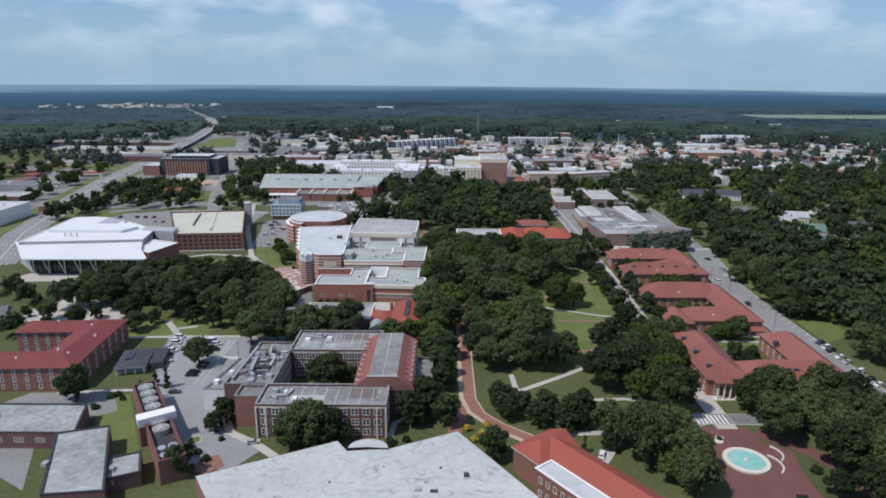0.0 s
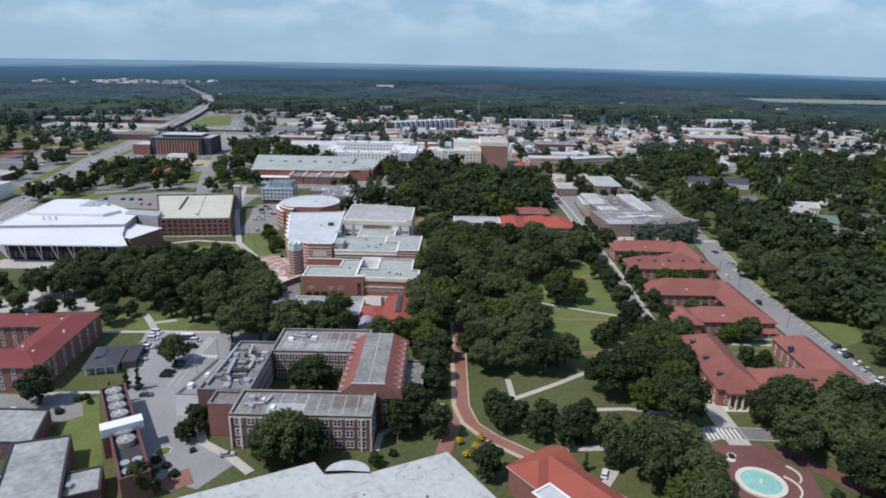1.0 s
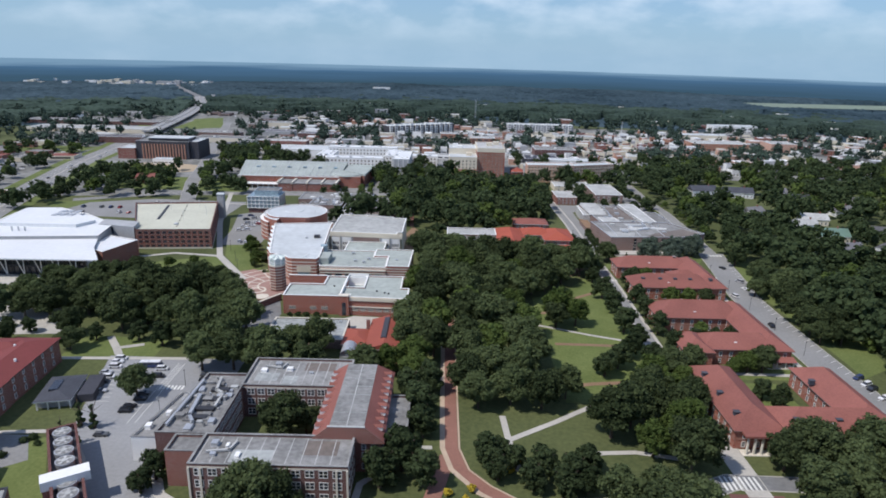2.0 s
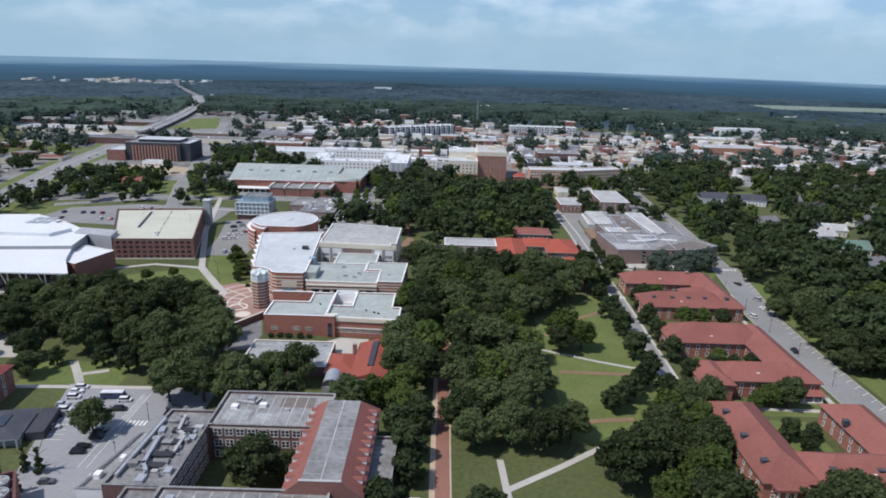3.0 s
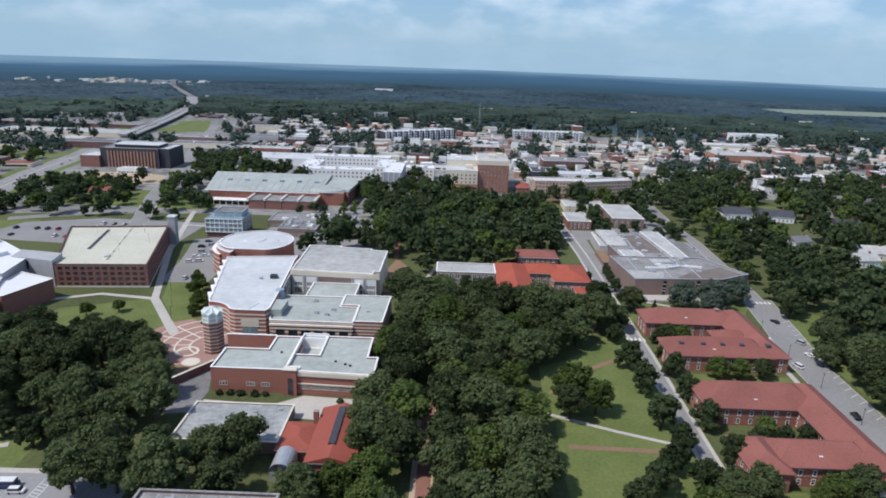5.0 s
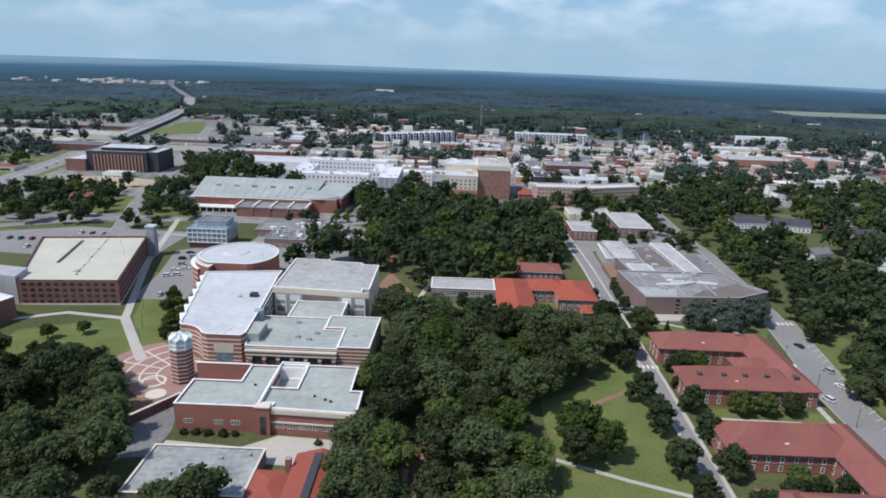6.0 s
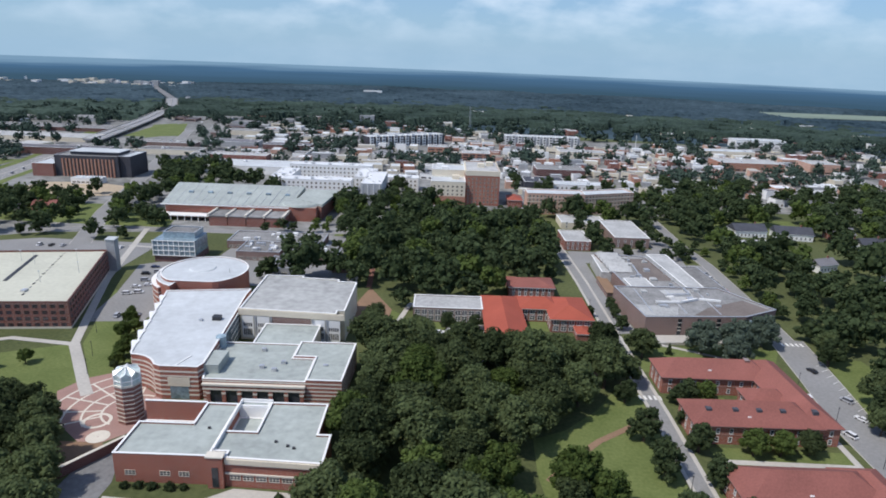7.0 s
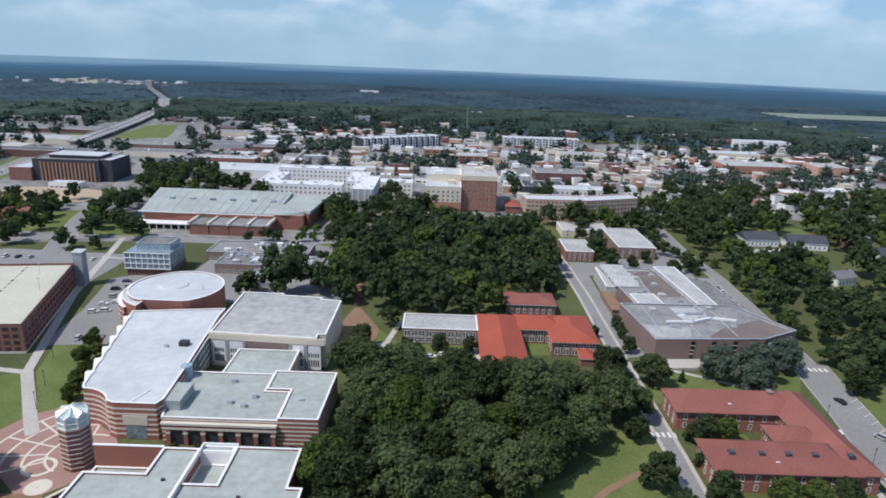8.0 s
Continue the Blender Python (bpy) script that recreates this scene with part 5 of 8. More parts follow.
# near hall with long red roof and white strip
e = thing("dining_hall", "brick hall with a long red tile roof and white flat extension", "building", 21.7, 179.4, 0, -53.1)
part("wall", Shape().prism(rect(0.6, 4.6, 66, 16.4), 0, 8.7), BRICK, e)
part("wall", Shape().prism(rect(0.5, 0.6, 12, 16.5), 0, 8.72), BRICK, e)
hip(e, 0.6, 4.6, 66, 16.4, 8.9, 3.3, TILE_BRIGHT)
hip(e, 0.5, 0.6, 12, 16.5, 8.93, 3.2, TILE_BRIGHT, gable="n")
flat_block(e, rect(12.8, -2.4, 64, 4.4), 9.3, BRICK, ROOF_WHITE, WHITE, parapet=0.15)
windows(e, WIN_SASH, (12.8, -2.4), (64, -2.4), (1.4, 5.6), 17, 1)
windows(e, WIN_SASH, (0.5, 16), (0.5, 1), (1.0, 4.6), 3, 1)
part("roof_hatch", Shape().box(30, 12, 9.6, 31, 13, 10.9), METAL_DARK, e)

# ---- orange-roofed school ----
e = thing("school_hall", "brick hall with bright orange hipped roofs round a court", "building", 68, 455)
for b in ((42.5, 421, 60, 476), (60.1, 461.5, 80, 477), (73.4, 449.6, 92.5, 477.5)):
    x0, y0, x1, y1 = b[0] - 68, b[1] - 455, b[2] - 68, b[3] - 455
    part("wall", Shape().prism(rect(x0, y0, x1, y1), 0, 6.6), BRICK, e)
    hip(e, x0, y0, x1, y1, 6.8, 3.6 if x1 - x0 < 18.5 else 3.4, TILE_ORANGE, 0.9, STONE)
    windows(e, WIN_PAIR, (x0, y0), (x1, y0), (0.9, 3.9), max(2, round((x1 - x0) / 4)), 0.6)
    windows(e, WIN_SASH, (x0, y1), (x0, y0), (0.9, 3.9), 6, 1)
windows(e, WIN_PAIR, (-8, -34), (-8, 6), (0.9, 3.9), 8, 1)
part("porch", Shape().box(16, -14, 0, 22, -5.5, 3.4), BRICK, e)
hip(e, 16, -14, 22, -5.4, 3.5, 1.2, TILE_ORANGE, 0.5)
e = thing("classroom_block", "brick classroom block with a white flat roof", "building", 26, 465)
flat_block(e, rect(-17, -8, 16, 8.5), 7.2, BRICK_BROWN, ROOF_PALE, WHITE, parapet=0.3)
windows(e, WIN_PAIR, (-17, -8), (16, -8), (0.9, 3.8), 10, 0.6)
e = thing("caretaker_house", "brick house with a red hipped roof", "house", 70, 502)
part("wall", Shape().prism(rect(-12, -8, 12, 8), 0, 5.4), BRICK, e)
hip(e, -12, -8, 12, 8, 5.6, 2.6, TILE)
windows(e, WIN_SASH, (-12, -8), (12, -8), (0.9, 3.2), 7, 1)

# ---- brown brick hall with clustered roofs ----
R = thing("science_hall", "large brown brick hall with patched grey flat roofs", "building", 145, 500)


def sh(poly):
    return shift(poly, 145, 500)


flat_block(R, sh([(116, 447.5), (164, 451.5), (183, 462), (166, 490), (111.5, 488)]), 10.2, BRICK_BROWN, ROOF_GREY, METAL, parapet=0.35)
flat_block(R, sh([(121, 488.2), (150.5, 489), (146, 549), (116, 552)]), 8.0, BRICK_BROWN, ROOF_GREY, METAL, parapet=0.3)
flat_block(R, sh([(150.8, 488.8), (160, 491), (159, 550), (146.5, 549)]), 9.5, ROOF_PALE, ROOF_PALE, WHITE, parapet=0.15)
flat_block(R, sh([(160.2, 491), (176, 492), (174, 538), (160, 538)]), 6.0, BRICK_BROWN, ROOF_GREY, METAL, parapet=0.2)
flat_block(R, sh([(113, 520), (121, 519), (118, 552), (114, 552)]), 7.0, ROOF_PALE, ROOF_PALE, WHITE, parapet=0.1)
flat_block(R, sh([(121.5, 489), (134, 489.5), (133, 505), (120.5, 504)]), 9.2, ROOF_PALE, ROOF_PALE, WHITE, parapet=0.1)
for x in (132.4, 141.6, 151.0):
    yw = 447.5 + (x - 116) * 0.0833 - 500
    sw = part("slot_window", Shape().box(x - 145.9, yw - 0.14, 1.0, x - 144.1, yw + 0.1, 9.2), GLASS, R)
    for z in (3.4, 5.0, 7.2):
        part("transom", Shape().box(x - 145.9, yw - 0.2, z, x - 144.1, yw - 0.13, z + 0.3), STONE, sw)
part("corner_window", Shape().box(15.5, -48.9, 3.5, 19.0, -48.3, 8.6), GLASS, R)
part("roof_patch", Shape().prism(sh([(140, 452), (164, 453), (180, 462), (172, 474), (150, 462)]), 9.84, 9.9), BROWN_FELT, R, "dark repaired roofing felt")
part("roof_patch", Shape().prism(sh([(117, 450), (132, 451), (136, 462), (115, 464)]), 9.84, 9.9), ROOF_PALE, R)
part("roof_patch", Shape().prism(sh([(136, 470), (148, 472), (150, 486), (134, 485)]), 9.84, 9.9), ROOF_PALE, R)
part("roof_patch", Shape().prism(sh([(134.5, 506), (149, 506), (146, 545), (133, 545)]), 7.7, 7.76), BROWN_FELT, R, "brown roofing felt")
part("glazed_corner", Shape().prism(sh([(166, 452.8), (180, 460.5), (180.4, 460.0), (166.4, 452.2)]), 1.0, 8.0), GLASS_BLUE, R)
part("plinth", Shape().prism(sh([(113, 439), (150, 442), (164, 451.2), (116, 447.3)]), 0, 1.2), CONCRETE, R)
random.seed(5)
for i in range(34):
    x, y = random.uniform(-24, 22), random.uniform(-42, 44)
    roof_box(R, "roof_unit", x * (1 if y < -12 else 0.6) - (0 if y < -12 else 9), y, 9.8 if y < -12 else 7.6, random.uniform(0.8, 3.6), random.uniform(0.8, 3.6), random.uniform(0.5, 1.8), random.choice((METAL, METAL, ROOF_PALE, WHITE)), random.choice((0, 5)))
for k in range(5):
    saw = Shape()
    ya = 18 + k * 6.6
    saw.v += [(-28 + k * -0.2, ya, 8.0), (-15 + k * -0.2, ya, 8.0), (-15 + k * -0.2, ya + 5.6, 8.0), (-28 + k * -0.2, ya + 5.6, 8.0), (-28 + k * -0.2, ya + 4.8, 10.0), (-15 + k * -0.2, ya + 4.8, 10.0)]
    saw.f += [(0, 1, 5, 4), (2, 3, 4, 5), (1, 2, 5), (3, 0, 4), (3, 2, 1, 0)]
    part("rooflight", saw, ROOF_PALE, R, "white sloping rooflight")
for k in range(3):
    part("roof_seam", Shape().box(-24 + k * 16, -46, 9.83, -23.4 + k * 16, -14, 9.98), METAL, R)
duct(R, [(-18, -34), (-6, -33), (4, -28), (14, -30)], 9.8, 1.0, WHITE)
duct(R, [(-10, -24), (2, -22), (2, -14)], 9.8, 1.0, METAL)
duct(R, [(-14, 0), (-12, 30)], 7.7, 0.9, METAL)
e = thing("shed", "long low brown shed beside the street", "shed", 113, 508)
part("wall", Shape().prism(rect(-2, -11, 3, 14), 0, 3), BRICK_BROWN, e)
part("roof", Shape().prism(rect(-2.5, -11.6, 3.5, 14.6), 3, 3.3), EARTH, e)
for x0, y0, x1, y1, h, m, label in ((103.5, 584, 121, 612, 6.5, BRICK, "two-storey brick house with a pale flat roof"), (139, 594, 163, 642, 7.4, BRICK_BROWN, "brick block with a pale flat roof"), (111, 640, 145, 665, 5, CREAM, "low pavilion with a pale green-grey roof")):
    e = thing("brick_block", label, "building", x0, y0)
    flat_block(e, rect(0, 0, x1 - x0, y1 - y0), h, m, ROOF_PALE, WHITE, parapet=0.25)
    windows(e, WIN_SASH, (0, 0), (x1 - x0, 0), (0.9, 3.8), 5, 0.8)

# ---- fountain plaza ----
slab("plaza", Shape().face([(x, y, 0.095) for x, y in [(92, 206.5), (108, 206), (109, 197), (117, 192), (114, 180), (112, 150), (84, 150), (87, 172), (90, 190)]]), PAVER_DARK, "dark red brick plaza round a fountain", "structure", "plaza")
slab("brick_walk", ribbon([(110, 203), (122, 192), (130, 178), (128, 160), (122, 148)], 6.0, 0.10), PAVER_DARK, "dark brick walk beside the plaza garden", "structure", "path")
e = thing("fountain", "round stone fountain with pale turquoise water", "fountain", 98.6, 185.6)
part("basin", Shape().ring([(7.2 * math.cos(t), 7.2 * math.sin(t)) for t in [2 * math.pi * i / 40 for i in range(40)]], 1.5, 0, 0.7), STONE, e)
part("water", Shape().tube(0, 0, 0.1, 0.5, 5.72, 5.72, 40), WATER, e)
part("inner_basin", Shape().tube(0, 0, 0.5, 0.75, 3.4, 3.3, 30), WATER, e)
part("nozzle", Shape().tube(0, 0, 0.75, 1.6, 0.7, 0.3, 12), STONE, e)
for x, y in ((94.5, 197), (95.5, 199)):
    e = thing("planter", "round clipped planting bed on the plaza", "planter", x, y)
    part("kerb_ring", Shape().tube(0, 0, 0, 0.4, 1.4, 1.4, 14), STONE, e)
for x, y, r in ((109, 184, 6), (112, 190, 5)):
    c = Shape()
    e = thing("stone_bench", "curved pale stone bench on paving", "bench", x - r, y)
    for i in range(6):
        a, b = -0.9 + i * 0.3, -0.9 + (i + 1) * 0.3
        c = Shape()
        c.prism([(r * math.cos(a), r * math.sin(a)), ((r + 0.5) * math.cos(a), (r + 0.5) * math.sin(a)), ((r + 0.5) * math.cos(b), (r + 0.5) * math.sin(b)), (r * math.cos(b), r * math.sin(b))], 0, 0.5)
        part("seat_stone", c, STONE, e)

# ---- trees ----


def ico(level=2):
    bm = bmesh.new()
    bmesh.ops.create_icosphere(bm, subdivisions=level, radius=1.0)
    v = np.array([p.co[:] for p in bm.verts])
    f = np.array([[p.index for p in q.verts] for q in bm.faces])
    bm.free()
    return v, f


ICO_V, ICO_F = ico(1)


def crown_mesh(seed, lobes, leaves, mat, radius=5.6, low=4.0, high=12.5, cone=False, leaf=0.3):
    """A crown of leafy lobes: leaf clumps set on many overlapping bosses, with gaps and an uneven outline."""
    r = np.random.RandomState(seed)
    lean = r.uniform(-0.14, 0.14, 2) * radius
    cs, rs = [], []
    for i in range(lobes):
        t, u = i * 2.4 + r.uniform(-0.6, 0.6), (i + 0.5) / lobes
        z = low + (high - low) * (u if cone else 0.10 + 0.84 * u)
        if cone:
            reach = radius * (1 - 0.93 * u) * 0.72
            size = radius * (0.42 - 0.26 * u)
        else:
            reach = radius * math.sqrt(max(0.03, 1 - (1.6 * u - 0.60) ** 2)) * r.uniform(0.50, 0.98)
            size = radius * (0.11 + 0.24 * r.random_sample() ** 1.6)
        cs.append((reach * math.cos(t) + lean[0] * u, reach * math.sin(t) + lean[1] * u, z + r.uniform(-0.5, 0.5)))
        rs.append(size)
    cs.append((0, 0, low + (high - low) * 0.46))
    rs.append(radius * (0.40 if cone else 0.66))
    cs, rs = np.array(cs), np.array(rs)
    verts, faces, count = [], [], 0
    for c, s in zip(cs, rs):
        v = ICO_V * (0.80 * s * (1 + r.uniform(-0.2, 0.2, (len(ICO_V), 1)))) * (1, 1, 0.85) + c
        verts.append(v)
        faces += [tuple(int(k) + count for k in f) for f in ICO_F]
        count += len(v)
    share = rs ** 2 / (rs ** 2).sum()
    flat = np.array((1, 1, 0.85))
    for c, s, p in zip(cs, rs, share):
        n = int(leaves * p * 1.7)
        d = r.normal(size=(n, 3))
        d /= np.linalg.norm(d, axis=1)[:, None]
        pos = c + d * flat * s * r.uniform(0.78, 1.26, (n, 1))
        away = np.linalg.norm((pos[:, None] - cs[None]) / flat, axis=2) / rs[None]
        keep = (away > 0.76).all(axis=1)
        q, nrm = pos[keep], d[keep]
        tilt = nrm + r.normal(size=q.shape) * 0.48 + (0, 0, 0.20)
        tilt /= np.linalg.norm(tilt, axis=1)[:, None]
        a = np.cross(tilt, r.normal(size=q.shape))
        a /= np.linalg.norm(a, axis=1)[:, None] + 1e-9
        b = np.cross(tilt, a)
        k = leaf * r.uniform(0.6, 1.4, (len(q), 1))
        quads = np.stack([q - a * k, q + b * k * 0.8, q + a * k * 1.05 + tilt * 0.1, q - b * k * 0.75], 1)
        verts.append(quads.reshape(-1, 3))
        faces += [(count + 4 * i, count + 4 * i + 1, count + 4 * i + 2, count + 4 * i + 3) for i in range(len(q))]
        count += 4 * len(q)
    me = bpy.data.meshes.new("crown")
    me.from_pydata(np.concatenate(verts).tolist(), [], faces)
    me.update()
    me.materials.append(mat)
    return me


def trunk_mesh(seed, top=7.0, r0=0.42, limbs=5):
    r = random.Random(seed)
    s = Shape()
    s.tube(0, 0, 0, top * 0.55, r0, r0 * 0.72, 8).tube(0, 0, top * 0.55, top, r0 * 0.72, r0 * 0.4, 8)
    for i in range(limbs):
        t = 2 * math.pi * i / limbs + r.uniform(-0.4, 0.4)
        z = top * r.uniform(0.5, 0.85)
        a, b = Vector((0, 0, z)), Vector((2.8 * math.cos(t), 2.8 * math.sin(t), z + 2.2))
        side, k = Vector((-math.sin(t), math.cos(t), 0)), len(s.v)
        for p, w in ((a, 0.16), (b, 0.05)):
            s.v += [tuple(p + side * w), tuple(p - side * w), tuple(p + Vector((0, 0, w)))]
        s.f += [(k, k + 1, k + 4, k + 3), (k + 1, k + 2, k + 5, k + 4), (k + 2, k, k + 3, k + 5)]
    return s.mesh("trunk", BARK)


OAKS = [crown_mesh(i, 50, 2700, LEAF, leaf=0.36) for i in range(6)]
LIMES = [crown_mesh(20 + i, 42, 2100, LEAF_LIGHT, 4.8, 3.0, 11.0, leaf=0.34) for i in range(3)]
DARKS = [crown_mesh(40 + i, 32, 1500, LEAF_DARK, 3.6, 1.4, 8.5, leaf=0.31) for i in range(3)]
CONES = [crown_mesh(60 + i, 18, 1400, LEAF_DARK, 3.4, 0.8, 12.0, cone=True, leaf=0.3) for i in range(2)]
CEDARS = [crown_mesh(80 + i, 22, 2400, LEAF_BLUE, 5.4, 2.0, 10.5, leaf=0.36) for i in range(2)]
SHRUBS = [crown_mesh(90 + i, 6, 260, LEAF_DARK, 1.1, 0.0, 1.6, leaf=0.2) for i in range(2)]
BLOOM = crown_mesh(95, 6, 260, FLOWER, 1.1, 0.3, 1.9, leaf=0.18)
SPIRE = crown_mesh(96, 12, 620, LEAF_DARK, 1.3, 0.3, 7.5, cone=True, leaf=0.25)
TRUNKS = [trunk_mesh(i) for i in range(4)]
TREES, JOINED = [], {"oak": [], "lime": [], "dark": [], "far": []}


def tree(kind, x, y, s=1.0, tall=1.0):
    rnd = random.Random(int(x * 31 + y * 17))
    if kind in ("oak", "lime") and y < 450 and not (s > 1.55):
        s, tall = s * 1.2, tall * 0.95
    if abs(x) > 0.73 * y + 24:
        return
    TREES.append((x, y, s))
    if y > 470 or x > 190 or x < -200 or len(TREES) > 300 + sum(map(len, JOINED.values())):
        # trees past y = 820 switch to the crown colour with painted haze
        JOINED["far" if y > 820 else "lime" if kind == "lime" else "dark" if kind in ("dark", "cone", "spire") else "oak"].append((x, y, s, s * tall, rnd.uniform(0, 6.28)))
        return
    meshes, name, label, cat = {
        "oak": (OAKS, "tree", "broad dark green oak in full leaf", "tree"),
        "lime": (LIMES, "tree", "fresh green broadleaf tree in full leaf", "tree"),
        "dark": (DARKS, "tree", "round-headed dark evergreen tree", "tree"),
        "cone": (CONES, "conifer", "tall dark pointed conifer tree", "tree"),
        "cedar": (CEDARS, "cedar", "spreading blue-green cedar with layered foliage", "tree"),
        "spire": ([SPIRE], "cypress", "slender dark upright cypress tree", "tree"),
    }[kind]
    e = thing(name, label, cat, x, y, 0, 0)
    e.matrix_basis = pose(x, y, 0, 0, 0, rnd.uniform(0, 360)) @ Matrix.Diagonal((s, s, s * tall, 1))
    part("trunk", rnd.choice(TRUNKS), None, e)
    part("crown", rnd.choice(meshes), None, e)


def join_trees():
    """All the far trees of one kind as one mesh of simple leafy crowns."""
    for kind, spots in JOINED.items():
        mat = {"oak": LEAF_FAR, "lime": LEAF_LIGHT, "dark": LEAF_DARK, "far": WOODS_NEAR_HAZED}[kind]
        size = {"oak": (5.6, 3.0, 12.5), "lime": (4.8, 2.6, 11.0), "dark": (3.6, 1.4, 8.5), "far": (5.6, 1.0, 12.5)}[kind]
        forms = []
        for k in range(4):
            me = crown_mesh(200 + k, 8 if kind == "far" else 14, 70 if kind == "far" else 215, mat, *size, leaf=1.0 if kind == "far" else 0.78)
            forms.append((np.array([v.co[:] for v in me.vertices]), [tuple(p.vertices) for p in me.polygons]))
            bpy.data.meshes.remove(me)
        verts, faces, count = [], [], 0
        for n, (x, y, s, h, t) in enumerate(spots):
            v, f = forms[n % 4]
            c, d = math.cos(t) * s, math.sin(t) * s
            verts.append(np.stack([v[:, 0] * c - v[:, 1] * d + x, v[:, 0] * d + v[:, 1] * c + y, v[:, 2] * h], 1))
            faces += [tuple(k + count for k in q) for q in f]
            count += len(v)
        me = bpy.data.meshes.new("tree_belt")
        me.from_pydata(np.concatenate(verts).tolist(), [], faces)
        me.update()
        me.materials.append(mat)
        tagged(new("tree_belt", me), {"oak": "belt of broad dark green trees", "lime": "scattered fresh green broadleaf trees", "dark": "scattered small dark evergreen trees", "far": "edge of the woods beyond the town"}[kind], "trees", "", "stuff")


def shrub(x, y, s=1.0, bloom=False):
    e = thing("shrub", "yellow flowering shrub in a bed" if bloom else "small clipped evergreen shrub", "shrub", x, y)
    e.matrix_basis = pose(x, y, -0.12 * s, 0, 0, (x * 37) % 360) @ Matrix.Diagonal((s, s, s, 1))
    part("foliage", BLOOM if bloom else SHRUBS[int(x + y) % 2], None, e)


def inside(poly, x, y):
    hit = False
    for (xa, ya), (xb, yb) in zip(poly, poly[1:] + poly[:1]):
        if (ya > y) != (yb > y) and x < (xb - xa) * (y - ya) / (yb - ya) + xa:
            hit = not hit
    return hit


def near_line(pts, x, y, d):
    p = Vector((x, y))
    for a, b in zip(pts, pts[1:]):
        a, b = Vector(a), Vector(b)
        k = max(0, min(1, (p - a).dot(b - a) / (b - a).length_squared))
        if (a + (b - a) * k - p).length < d:
            return True
    return False


KEEP_OUT = [(-480, 985, -345, 1255), (-350, 690, -288, 748), (-266, 694, -244, 736), (-300, 512, -158, 568), (285, 508, 312, 550), (264, 428, 292, 466), (266, 470, 300, 502), (272, 506, 294, 530), (312, 588, 340, 622), (398, 585, 426, 616), (238, 600, 302, 640), (220, 585, 302, 640), (-50, 688, -26, 752), (238, 618, 300, 660), (255, 545, 270, 575), (248, 508, 274, 532), (246, 460, 262, 480), (292, 440, 310, 460), (322, 490, 340, 512), (272, 390, 290, 410), (292, 530, 308, 550), (-80, 196, -3, 264), (-72, 282, -9, 366), (-108, 376, -10, 497), (-196, 426, -146, 516), (-286, 364, -176, 487), (104, 360, 159, 414), (104, 287, 159, 343), (100, 226, 160, 276), (40, 418, 95, 480), (8, 455, 44, 476), (56, 492, 84, 512), (110, 440, 186, 554), (100, 582, 123, 614), (137, 592, 165, 644), (-190, 225, -132, 282), (-206, 628, -66, 700), (-152, 524, -114, 556), (5, 690, 78, 775), (88, 680, 185, 730)]


def grove(poly, spacing, kinds, smin, smax, seed, tries=4000, gap=None):
    """Trees scattered in a polygon, none closer together than the spacing."""
    r = random.Random(seed)
    xs, ys = [p[0] for p in poly], [p[1] for p in poly]
    mine = []
    for _ in range(tries):
        x, y = r.uniform(min(xs), max(xs)), r.uniform(min(ys), max(ys))
        if not inside(poly, x, y) or any(a - 2 < x < c + 2 and b - 2 < y < d + 2 for a, b, c, d in KEEP_OUT):
            continue
        if near_line(MALL, x, y, 7) or near_line(BRICKWALK, x, y, 6.5) or near_line(STREET, x, y, 12) or near_line([(183, 450), (187, 500), (190, 560), (188, 610), (192, 700)], x, y, 6):
            continue
        if near_line([(-206, 560), (-234, 645), (-254, 728), (-316, 960)], x, y, 11):
            continue
        if gap and noise.noise((x / gap, y / gap, 5.0)) > 0.20:
            continue
        if any((x - a) ** 2 + (y - b) ** 2 < (spacing * (0.75 + 0.25 * s)) ** 2 for a, b, s in TREES[-400:]):
            continue
        s = r.uniform(smin, smax)
        tree(r.choice(kinds), x, y, s, r.uniform(0.85, 1.12))


